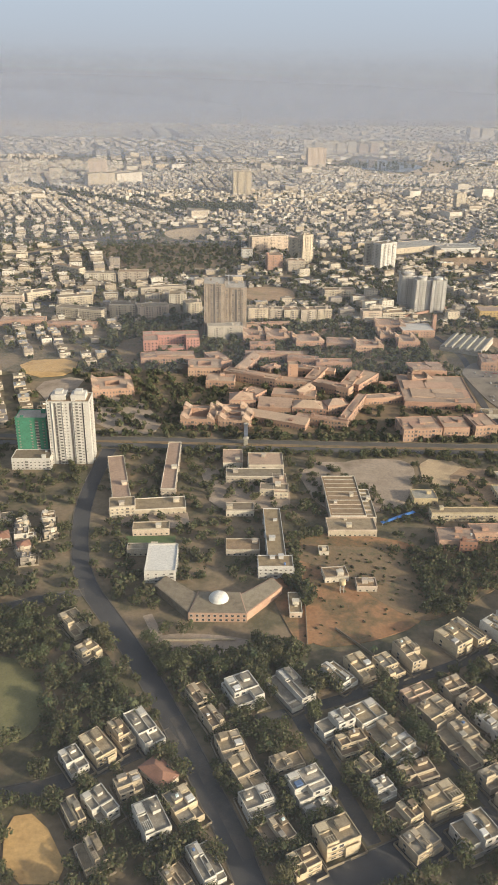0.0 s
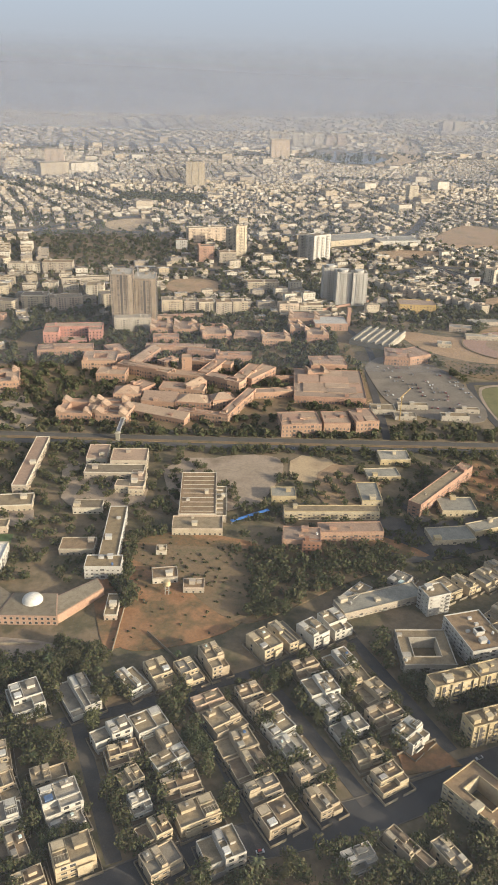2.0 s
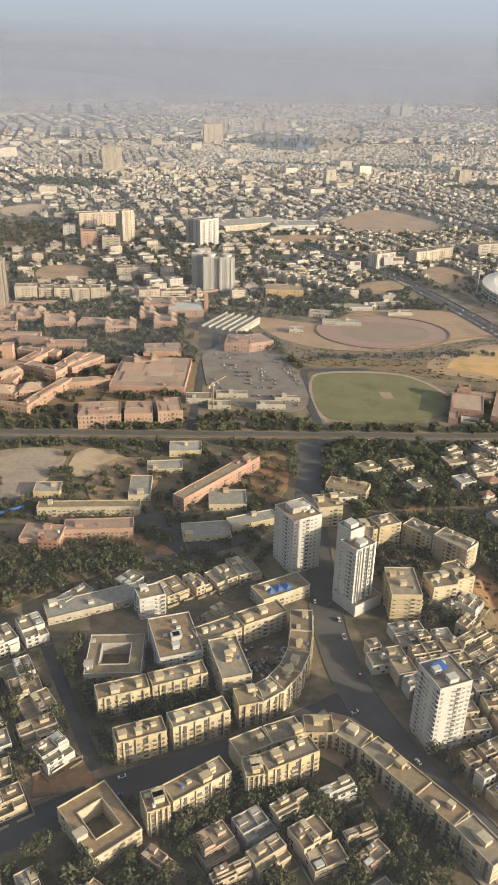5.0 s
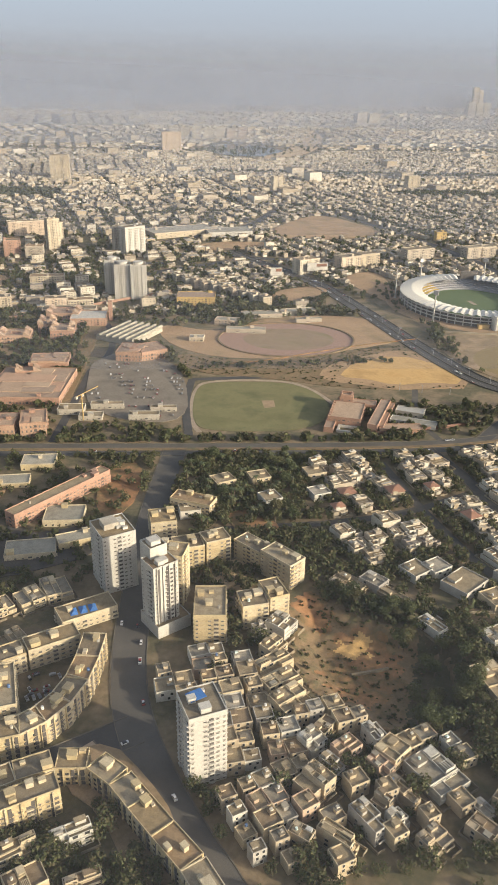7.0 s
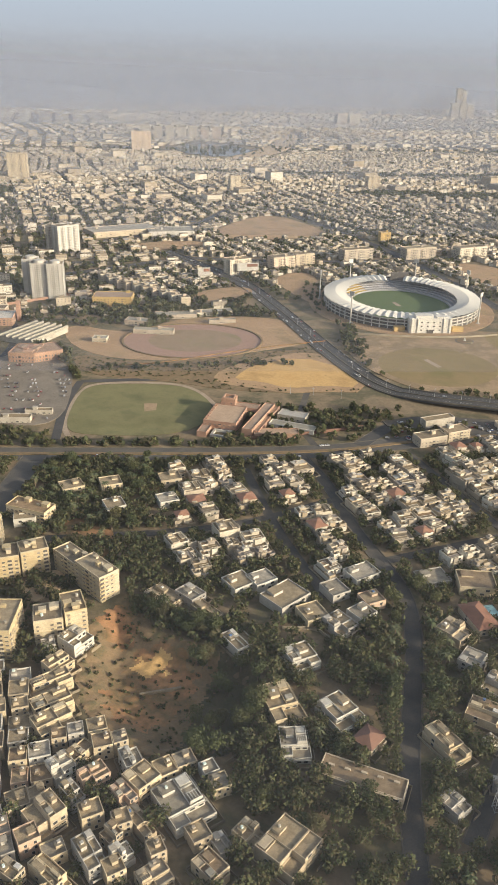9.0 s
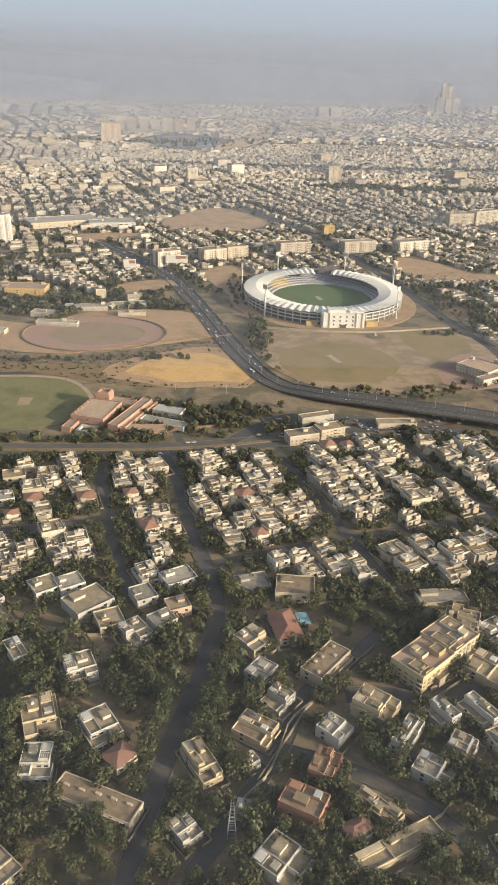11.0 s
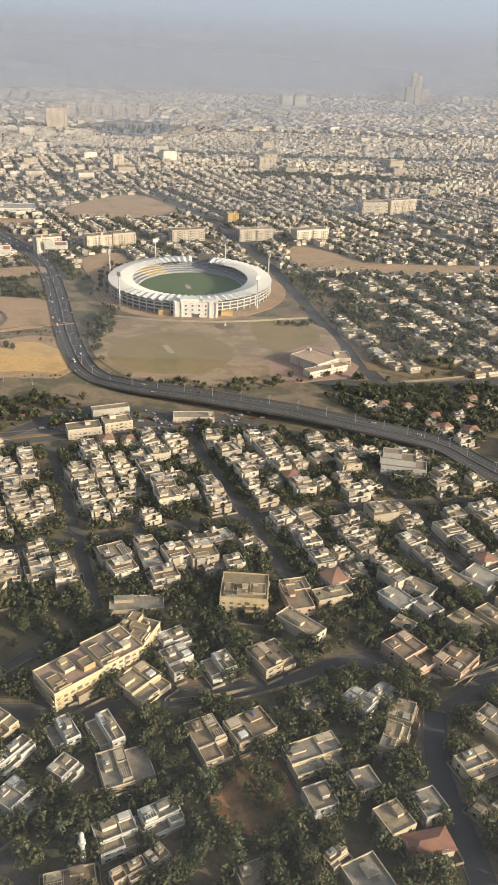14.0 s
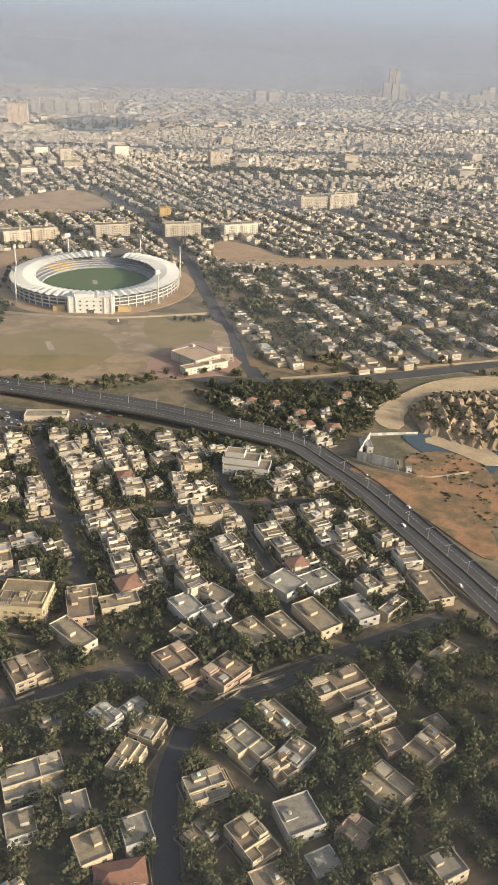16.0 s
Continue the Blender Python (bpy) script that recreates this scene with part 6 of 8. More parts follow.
# walls and roofs of the houses near by, each house in one tint
TINTS = {"w": ((0.56, 0.53, 0.455), (0.50, 0.47, 0.40)), "c": ((0.55, 0.455, 0.30), (0.49, 0.40, 0.26)), "t": ((0.47, 0.39, 0.27), (0.42, 0.34, 0.23)), "p": ((0.52, 0.38, 0.27), (0.46, 0.33, 0.23)), "g": ((0.45, 0.42, 0.36), (0.40, 0.37, 0.32)),
         "b": ((0.36, 0.19, 0.11), (0.31, 0.16, 0.095)), "r": ((0.56, 0.48, 0.36), (0.50, 0.42, 0.31)), "s": ((0.50, 0.42, 0.30), (0.45, 0.37, 0.26))}
for k, pair in TINTS.items():
    M["wall_" + k] = surface("rendered_wall", list(pair), 0.85, 0.12, 0.32, 2.0, 0.25)
for k, c in enumerate(((0.33, 0.262, 0.165), (0.29, 0.255, 0.195), (0.40, 0.355, 0.28), (0.26, 0.192, 0.12))):
    M["deck_%d" % k] = surface("roof_screed", [c, tuple(v * 0.84 for v in c)], 0.92, 0.2, 0.5, 2.5, 0.4)
NEAR_LABELS = {"w": "white flat-roofed house with stepped terraces and tanks", "c": "cream flat-roofed house with balconies and parapets", "t": "tan flat-roofed house with stair room on the roof", "p": "pinkish rendered house with flat stepped roofs",
               "g": "grey weathered house with flat roof and terraces", "b": "narrow red brick house with flat terraces", "r": "cream house under a red hipped tile roof", "s": "long low slab house with a brown flat roof"}
def near_house(x, y, w, d, a, floors, style, seed, lite=False):
    """One house on its measured rectangle: front along local -y, stepped masses, terraces, stair room, tanks, shaded windows, yard wall."""
    r = random.Random(seed)
    fl = 1.75
    h = (2.0, 3.6, 5.1, 6.9)[floors - 1] * r.uniform(0.93, 1.07)
    wall, deck = "wall_" + style, "deck_%d" % (3 if style in "sb" else r.choice((0, 0, 1, 2) if style in "wg" else (0, 0, 1, 3)))
    two = [wall, deck]
    t = thing("house", NEAR_LABELS[style], "house", pose(x, y, 0, 0, 0, a), "houses")
    claim(rect(x, y, w + 0.8, d + 0.8, a))
    claim(rect(x, y, w, d, a), built)
    f = r.choice((-1, 1))
    rim = 0.5
    plan = 3 if lite else 4 if style == "r" else 5 if style == "s" else r.choice((0, 0, 1, 1, 2, 2, 3)) if floors > 1 else 3
    top = h
    tx, ty, tw, td = 0.0, 0.0, w, d          # the highest flat roof
    if plan == 0:      # a notch at one front corner, with a lower terrace in it
        part("main_block", Geo().shell(0, d * 0.17, -0.3, w, d * 0.66, h + 0.3, rim, 0.22), two, t)
        part("front_block", Geo().shell(f * w * 0.2, -d * 0.33, -0.3, w * 0.6, d * 0.34, h + 0.3 - r.choice((0.0, 0.5)), rim * 0.9, 0.2), two, t)
        part("terrace", Geo().shell(-f * w * 0.3, -d * 0.33, -0.3, w * 0.4, d * 0.33, h - fl + 0.3, 0.55, 0.16), two, t)
        ty, td = d * 0.17, d * 0.66
    elif plan == 1:    # the upper floor steps back
        b = d * r.uniform(0.24, 0.36)
        part("lower_floor", Geo().shell(0, 0, -0.3, w, d, h - fl + 0.3, 0.55, 0.2), two, t)
        part("upper_floor", Geo().shell(f * w * 0.05, b / 2, h - fl, w * 0.9, d - b, fl, rim, 0.2), two, t)
        part("side_room", Geo().shell(f * w * 0.31, -d / 2 + b * 0.55, h - fl, w * 0.36, b * 1.05, fl * 0.9, 0.3, 0.16), two, t)
        tx, ty, tw, td = f * w * 0.05, b / 2, w * 0.9, d - b
    elif plan == 2:    # two halves of unequal height
        part("tall_half", Geo().shell(f * w * 0.22, 0, -0.3, w * 0.56, d, h + 0.3, rim, 0.2), two, t)
        part("low_half", Geo().shell(-f * w * 0.28, d * 0.06, -0.3, w * 0.44, d * 0.88, h - r.choice((0.8, fl, fl)) + 0.3, 0.55, 0.18), two, t)
        part("porch", Geo().shell(-f * w * 0.28, -d * 0.44, -0.3, w * 0.42, d * 0.2, 2.2, 0.2, 0.14), two, t)
        tx, tw = f * w * 0.22, w * 0.56
    elif plan == 4:
        part("main_block", Geo().box(0, 0, -0.3, w * 0.94, d * 0.94, h * 0.86 + 0.3), wall, t)
        part("tiled_roof", Geo().hip(w * 0.94, d * 0.94, h * 0.86, min(w, d) * 0.2, 0.5), "tile", t, "red hipped tile roof")
        part("porch", Geo().shell(-f * w * 0.2, -d * 0.5, -0.3, w * 0.4, 1.6, 2.2, 0.2, 0.14), two, t)
    elif plan == 5:
        part("main_block", Geo().shell(0, 0, -0.3, w, d, h + 0.3, 0.3, 0.3), two, t)
        for k in range(5):
            part("skylight", Geo().box(-w * 0.38 + k * w * 0.19, d * r.uniform(-0.2, 0.25), h + 0.02, w * 0.07, d * 0.1, 0.5), wall, t)
        part("gallery", Geo().shell(0, -d / 2 - 0.6, -0.3, w * 0.98, 1.2, h * 0.55, 0.25, 0.12), two, t)
    else:
        part("main_block", Geo().shell(0, 0, -0.3, w, d, h + 0.3, rim, 0.2), two, t)
        if not lite:
            part("front_bay", Geo().shell(f * w * 0.2, -d / 2 - 0.4, -0.3, w * 0.38, 0.9, h * 0.8, 0.3, 0.14), two, t)
    if plan not in (4, 5):
        # roof: stair room with a slab, tanks, a dividing wall, a raised strip
        sx, sy = tx + f * tw * r.uniform(0.1, 0.28), ty + td * r.uniform(0.0, 0.28)
        up = r.choice((0.7, 1.1, 1.25, 1.35))
        sw, sd = max(1.5, tw * r.uniform(0.24, 0.36)), max(1.5, td * r.uniform(0.24, 0.36))
        stair = part("stair_room", Geo().box(sx, sy, top + 0.005, sw, sd, up).box(sx, sy, top + up, sw + 0.3, sd + 0.3, 0.12, 0, 1, None, True), two, t)
        if seed % 4 == 0:
            part("water_tank", Geo().tube(sx, sy, top + up + 0.12, top + up + 0.75, 0.42, 0.38, 10), "tank", stair)
        elif seed % 4 == 1:
            part("water_tank", Geo().box(sx, sy, top + up + 0.12, 0.9, 0.8, 0.5), "tank", stair)
        if not lite:
            part("roof_wall", Geo().box(tx - f * tw * 0.12, ty, top + 0.005, 0.16, td * 0.92, 0.55).box(tx - f * tw * 0.3, ty + td * 0.1, top + 0.005, tw * 0.34, 0.16, 0.55), wall, t)
        if not lite:
            part("roof_slab", Geo().box(tx - f * tw * 0.3, ty + td * 0.3, top + 0.008, tw * 0.3, td * 0.3, r.uniform(0.3, 0.9)), two, t)
            if seed % 3 == 0:
                beams = Geo()
                for k in range(5):
                    beams.box(tx - f * tw * 0.3 + (k - 2) * tw * 0.07, ty - td * 0.3, top + 1.5, 0.14, td * 0.3, 0.14)
                beams.box(tx - f * tw * 0.3, ty - td * 0.43, top + 0.01, tw * 0.34, 0.14, 1.5).box(tx - f * tw * 0.3, ty - td * 0.17, top + 1.36, tw * 0.34, 0.14, 0.14)
                part("pergola", beams, wall, t)
            elif seed % 3 == 1:
                part("roof_shed", Geo().box(tx - f * tw * 0.3, ty - td * 0.25, top + 0.008, min(2.4, tw * 0.3), min(2.0, td * 0.28), 0.9), r.choice(("tank", "sheet", "old_sheet")), t)
    # windows under shading ledges on the front and the two sides
    levels = max(1, min(3, floors))
    for k in range(levels):
        z = 0.5 + k * fl
        front = -d / 2 + (0.0 if plan != 1 or k < levels - 1 else b)
        if plan == 0:
            spots = [(f * w * 0.2 - w * 0.15, -d / 2), (f * w * 0.2 + w * 0.15, -d / 2)]
        elif plan == 2:
            spots = [(f * w * 0.22 - w * 0.13, -d / 2), (f * w * 0.22 + w * 0.13, -d / 2)]
        elif plan == 4:
            spots = [(-w * 0.25, -d * 0.47), (w * 0.25, -d * 0.47)]
        elif lite:
            spots = [(-w * 0.2, -d / 2), (w * 0.24, -d / 2)] if k else [(w * 0.1, -d / 2)]
        else:
            spots = [(-f * w * 0.3, front), (-f * w * 0.08, front)] + ([(w * 0.0 + u * w * 0.11, front) for u in (-3.6, 1.2, 2.6, 3.8)] if plan == 5 else [])
        for u, v in spots:
            part("window", pane(min(1.7, max(0.9, w * 0.15)), 1.1, "white"), None, t, at=pose(u, v, z))
        if not lite and plan not in (4,) and k < 2:
            part("sun_ledge", Geo().box(0 if plan in (1, 3, 5) else f * w * 0.2, (front if plan == 1 else -d / 2) - 0.22, z + 1.2, w * (0.88 if plan in (1, 3, 5) else 0.5), 0.5, 0.11, 0, 0, None, True), wall, t)
        if k < 2 and not lite:
            part("window", pane(1.2, 1.0, "white"), None, t, at=pose(-w / 2 * (0.94 if plan == 4 else 1), d * (0.18 if plan != 4 else 0.1), z, 0, 0, 270))
    if floors > 1 and not lite and plan in (0, 2, 3) and seed % 2:
        b = part("balcony", Geo().box(f * w * 0.2, -d / 2 - 0.55, fl - 0.1, w * 0.42, 1.1, 0.16, 0, 0, None, True), wall, t)
        part("railing", Geo().ring(w * 0.42, 1.1, fl + 0.06, 0.6, 0.1, f * w * 0.2, -d / 2 - 0.55), wall, b)
    if not lite:
        part("yard_wall", Geo().ring(w + 2.2, d + 3.2, -0.3, 1.35, 0.16, 0, -0.7, 0, 2.2), "boundary", t, "rendered yard wall with gate gap")
    return t


HOUSES = []
HOUSES += [(383.8, 313, 12.4, 9.5, 28, 2, "w"), (384.4, 295.2, 8.3, 7.8, 21, 2, "p"), (412.5, 311.2, 12.7, 9.8, 14, 1, "g"), (428.7, 305.9, 14.7, 12, -7, 2, "c"), (422.9, 283.7, 8.9, 16.3, 13, 2, "r"), (411.3, 275.8, 9.4, 10.5, 42, 2, "t"), (435.1, 264.4, 18, 8.4, 49, 2, "s"), (413.2, 260.4, 9, 7.5, 51, 2, "g"), (417.7, 248.2, 9.1, 7.5, 49, 2, "g"), (410.1, 235.6, 8.9, 11.4, 57, 2, "c"), (434.1, 235.3, 8.5, 8.3, 48, 2, "w"), (447.9, 243.4, 9.5, 12.8, 53, 3, "c"), (457.2, 255.2, 13.8, 12.3, 40, 3, "c"), (455.4, 232.5, 14.3, 5.4, 53, 2, "w"), (460.5, 220, 9.1, 10.6, 54, 2, "w"), (429.3, 221.1, 10.5, 7, 64, 3, "b")]
HOUSES += [(421.8, 207.9, 8.3, 11.8, 61, 3, "b"), (435.2, 200.9, 7.1, 4.4, 28, 2, "r"), (442.1, 208, 5.2, 13.5, 44, 1, "t"), (414.9, 192, 10.8, 12.2, 51, 2, "w"), (444.8, 196.1, 26, 5.9, 26, 1, "c"), (408.3, 224.6, 4, 4, 34, 1, "w"), (405.7, 208.6, 4.4, 4.2, 73, 1, "g"), (484.2, 301.1, 19.1, 8.1, 5, 1, "t"), (497.6, 280.8, 10.7, 8.5, 31, 2, "w"), (500.1, 271, 9.1, 11.2, 31, 2, "w"), (502.9, 283.4, 7.8, 5, 51, 2, "c"), (513, 268.8, 9, 8.6, 27, 2, "w"), (529.8, 272.9, 11.8, 11.9, 32, 2, "t"), (489.3, 261, 12.3, 13, 47, 2, "c"), (480.2, 241.8, 7.2, 12, 31, 2, "w"), (487.4, 228.9, 14, 12.6, 20, 2, "t")]
HOUSES += [(468.1, 241.4, 7.7, 9.5, 32, 2, "w"), (471, 228.1, 7.4, 7.5, 55, 2, "g"), (509.9, 238.1, 9.2, 15.6, 25, 2, "t"), (521.7, 242.7, 12.7, 9.7, 29, 2, "t"), (487, 208.4, 10.3, 8.9, 24, 2, "w"), (497.4, 213, 11.1, 7.5, 28, 2, "w"), (497.9, 201.2, 5.5, 6.3, 42, 2, "t"), (491.3, 197.8, 8.5, 5, 30, 2, "t"), (477.4, 197.3, 12, 5.3, 13, 1, "c"), (541.1, 252.2, 7.8, 5.4, 29, 1, "t"), (541.2, 309.9, 10.2, 7.2, 13, 2, "c"), (554.5, 305.4, 13.4, 7, 18, 2, "t"), (541.3, 303.6, 8.8, 15.8, 13, 2, "p"), (553.9, 299.6, 9.8, 10.7, 12, 2, "p"), (541.3, 288.5, 7, 17, 44, 2, "r"), (555.5, 252.8, 7, 9, 46, 2, "w")]
HOUSES += [(563.8, 257, 7.5, 6.3, 46, 1, "g"), (539.5, 232.6, 16, 10.6, 21, 2, "c"), (545.8, 227.9, 9.2, 7.6, 22, 1, "c"), (562.9, 237.4, 12, 6.8, 64, 2, "c"), (567.9, 249.8, 8.8, 7.6, 65, 1, "t"), (564.7, 204.8, 12, 6.5, 11, 2, "r"), (577.7, 302.6, 8.6, 12, 34, 2, "w"), (577, 288, 6.1, 7.4, 47, 2, "c"), (576.7, 274.7, 12.1, 16.1, 35, 2, "p"), (541.2, 200.9, 6.5, 4, 35, 2, "t"), (590.6, 271.3, 12.3, 10.4, 44, 2, "p"), (587.5, 297.9, 7.6, 10, 30, 2, "g"), (600, 288.9, 8.9, 12.3, 35, 2, "c"), (610.7, 291.8, 6.9, 13.4, 32, 2, "t"), (622.1, 297.1, 8.9, 17, 30, 2, "c"), (637.4, 300.9, 8.4, 13.1, 24, 2, "g")]
HOUSES += [(649.6, 302.4, 11.6, 4.4, 43, 2, "t"), (588.1, 309, 7.3, 10.5, 48, 2, "g"), (602.1, 314.1, 7.6, 11.3, 32, 2, "c"), (612.9, 315.8, 10.9, 12.2, 42, 2, "w"), (625.6, 317.5, 12.3, 10.5, 29, 2, "w"), (665.7, 313.5, 10.4, 17, 15, 2, "t"), (625.2, 264.1, 18, 11.5, 25, 2, "t"), (625.7, 248.6, 12.4, 7.7, 26, 2, "c"), (633.9, 254.4, 8.7, 9.1, 27, 2, "t"), (605.3, 252.2, 8.6, 13.9, 37, 2, "c"), (595.2, 242.3, 9.2, 13.9, 41, 2, "c"), (604.3, 234.2, 6.8, 7.4, 34, 2, "c"), (608.9, 239, 9, 7.3, 48, 2, "g"), (585, 229, 11.6, 8.3, 22, 2, "c"), (590.5, 226.7, 5.6, 4, 39, 1, "g"), (595.7, 213.5, 8.7, 11.9, 34, 2, "c")]
HOUSES += [(582.8, 215.4, 7.1, 6.7, 42, 1, "t"), (631.3, 227.2, 12.1, 12.6, 39, 2, "t"), (646.1, 239.9, 12.3, 9.1, 38, 2, "t"), (651.6, 269.1, 11, 7.8, 51, 1, "t"), (621.6, 215.3, 8.6, 7.3, 47, 1, "p"), (661.7, 280.3, 10.5, 4.7, 37, 1, "t"), (267.5, 286.8, 10.5, 9.5, 40, 3, "c"), (277.6, 284.6, 15.4, 7.6, 59, 4, "w"), (264.2, 273.2, 9.5, 8.1, 48, 3, "w"), (274.9, 273, 9.3, 8.6, 52, 3, "w"), (270.9, 260.5, 9.3, 5.9, 46, 3, "c"), (269.7, 250.9, 14.3, 6.5, 33, 3, "c"), (271.7, 241.3, 13.8, 7.5, 31, 3, "c"), (274.3, 233.4, 11.6, 9, 35, 3, "c"), (281.5, 230.2, 6.4, 6.1, 51, 2, "g"), (279.6, 216.4, 6.8, 6.8, 36, 3, "w")]
HOUSES += [(284.2, 221.5, 8.3, 4.9, 50, 3, "c"), (289.4, 212.6, 7.9, 6, 35, 3, "p"), (299.6, 218.5, 5.8, 7.8, 25, 3, "w"), (298.5, 206.1, 4.5, 7.8, 40, 3, "p"), (303.1, 211.3, 8.1, 7.9, 43, 3, "c"), (315, 204.2, 12.6, 15.1, 31, 2, "w"), (278.1, 199.7, 9.1, 8.7, 41, 4, "t"), (284.3, 207, 4.4, 6.7, 41, 3, "g"), (282.4, 183.2, 4.8, 10.4, 50, 3, "c"), (272.8, 183.5, 4.2, 6.4, 56, 3, "t"), (287.4, 182.3, 4, 7.4, 43, 3, "t"), (291.8, 188.1, 5.5, 10.9, 33, 3, "g"), (299.8, 188.6, 5.3, 4.8, 34, 3, "w"), (296.5, 193.7, 4, 5.2, 45, 3, "t"), (303.6, 198.2, 4, 10.2, 39, 2, "t"), (307.3, 192.3, 4, 4, 42, 2, "r")]
HOUSES += [(308.5, 182.1, 7.9, 6.6, 34, 2, "t"), (315.7, 183.1, 5, 7, 31, 2, "g"), (322.5, 184.4, 6.1, 8, 42, 2, "t"), (325.2, 191.9, 4, 5.8, 32, 1, "g"), (332.9, 193.5, 5.9, 7.7, 47, 2, "t"), (304.5, 300.5, 8.4, 13.9, 47, 1, "t"), (314.7, 300.3, 7.4, 9.8, 44, 2, "g"), (321, 290.8, 5.7, 12.7, 40, 1, "t"), (333.5, 307.5, 10.1, 10, 33, 2, "w"), (332.8, 272.2, 9.2, 10.7, 33, 2, "w"), (342.7, 309.3, 9.9, 8.6, 30, 2, "w"), (351.2, 297.9, 15.4, 12.5, 40, 2, "g"), (360.5, 287.1, 9.3, 10, 23, 2, "c"), (370, 281, 8.8, 10.9, 35, 2, "g"), (379.2, 286.8, 8.4, 8, 34, 2, "w"), (371.2, 302.2, 8.3, 9.7, 27, 2, "g")]
HOUSES += [(353.3, 262.7, 10.8, 11.1, 23, 2, "w"), (345.3, 241.3, 10.9, 16.2, 18, 2, "c"), (363.5, 237.1, 10, 13, 32, 2, "w"), (347.9, 224.2, 9.1, 11, 1, 2, "w"), (370.8, 225.8, 8, 6.9, 46, 2, "r"), (366.2, 210.9, 24.9, 7.6, -25, 2, "s"), (394.1, 223.6, 6.4, 14.5, 29, 2, "c"), (390.2, 201.7, 6.6, 7.2, 39, 2, "g"), (342.8, 189, 12.9, 12.4, 48, 3, "t"), (340.1, 199.3, 5.7, 4, 36, 1, "w"), (33.9, 226, 8.2, 12.4, 40, 2, "w"), (43.5, 230.4, 8.5, 12.6, 29, 2, "c"), (53.6, 231.3, 7.4, 11, 30, 2, "c"), (62.3, 236.8, 6.8, 12.9, 27, 3, "t"), (81.1, 246.1, 8.7, 11.9, 36, 3, "c"), (89.7, 252.9, 7.4, 14.8, 33, 2, "c")]
HOUSES += [(100, 253, 8.1, 10.4, 37, 3, "w"), (109.1, 259.1, 8.6, 12.2, 31, 3, "w"), (42, 206, 10.8, 8.9, 31, 2, "w"), (47.3, 197.9, 10.7, 8.8, 30, 2, "t"), (51, 190.2, 11.8, 8, 35, 2, "w"), (54.8, 180.4, 11.5, 7.4, 22, 2, "t"), (59.7, 171.3, 12.7, 8.1, 26, 2, "c"), (67.3, 158.8, 11, 9.8, 25, 3, "g"), (61.5, 215.7, 10.6, 7.5, 29, 2, "p"), (67.1, 207.7, 12.1, 10.8, 33, 2, "t"), (71.1, 197.3, 12.4, 8.3, 26, 2, "t"), (75, 189.2, 11.2, 9.4, 27, 2, "c"), (79.4, 179.7, 10.4, 6.4, 27, 2, "t"), (83.4, 170.7, 10.8, 8.7, 30, 2, "t"), (76, 220.2, 9.2, 8.5, 26, 2, "t"), (80.8, 212.9, 10.4, 7.2, 35, 2, "t")]
HOUSES += [(84.9, 204.9, 9.1, 7.5, 35, 2, "w"), (88.8, 196.8, 9.2, 8.8, 29, 2, "w"), (93.5, 187.1, 9.9, 6.7, 29, 2, "t"), (97, 176.6, 7.8, 9.3, 30, 2, "t"), (96.1, 233.6, 9.8, 7.9, 26, 2, "t"), (100.2, 222.2, 10.8, 9.7, 24, 3, "w"), (103.7, 214.6, 9.5, 8.9, 31, 2, "w"), (108.3, 205.3, 11.3, 7.1, 27, 2, "w"), (112.5, 194.9, 8.9, 7.3, 22, 2, "c"), (117.9, 184.8, 10, 8, 30, 2, "c"), (108.6, 238.3, 10.1, 8.8, 28, 2, "w"), (113.4, 229.6, 10.2, 8.6, 24, 2, "c"), (118.6, 222.1, 10.4, 8.8, 34, 2, "c"), (121.3, 211.4, 11.7, 8.1, 28, 2, "t"), (128, 201.8, 9.4, 8.6, 43, 3, "w"), (104.9, 157, 10, 6.2, 24, 2, "g")]
HOUSES += [(47.9, 165.3, 9.1, 6.8, 32, 2, "c"), (51.1, 156.1, 10.1, 7.7, 33, 2, "t"), (42.7, 174.4, 6.5, 6.4, 28, 2, "w"), (38.9, 183.2, 7.2, 6, 34, 2, "c"), (119.6, 160.2, 4.6, 15.2, 39, 2, "t"), (130.7, 158.2, 5.2, 11.1, 31, 2, "c"), (158.5, 284.5, 9.9, 11, 33, 2, "c"), (168.5, 288.7, 7.4, 10.3, 36, 2, "c"), (178.3, 292.5, 9.7, 10.5, 35, 2, "c"), (187.5, 298.7, 10.4, 13, 26, 2, "c"), (120.7, 281.4, 14.1, 6.4, 48, 1, "g"), (140.9, 291.9, 9.1, 7.9, 51, 1, "g"), (176.6, 267.8, 9.6, 7.2, 39, 2, "t"), (176.6, 170.9, 10.3, 9, 32, 2, "p"), (147, 157.5, 4.6, 6.1, 53, 2, "p"), (162.2, 165.8, 4, 9.1, 53, 2, "p")]
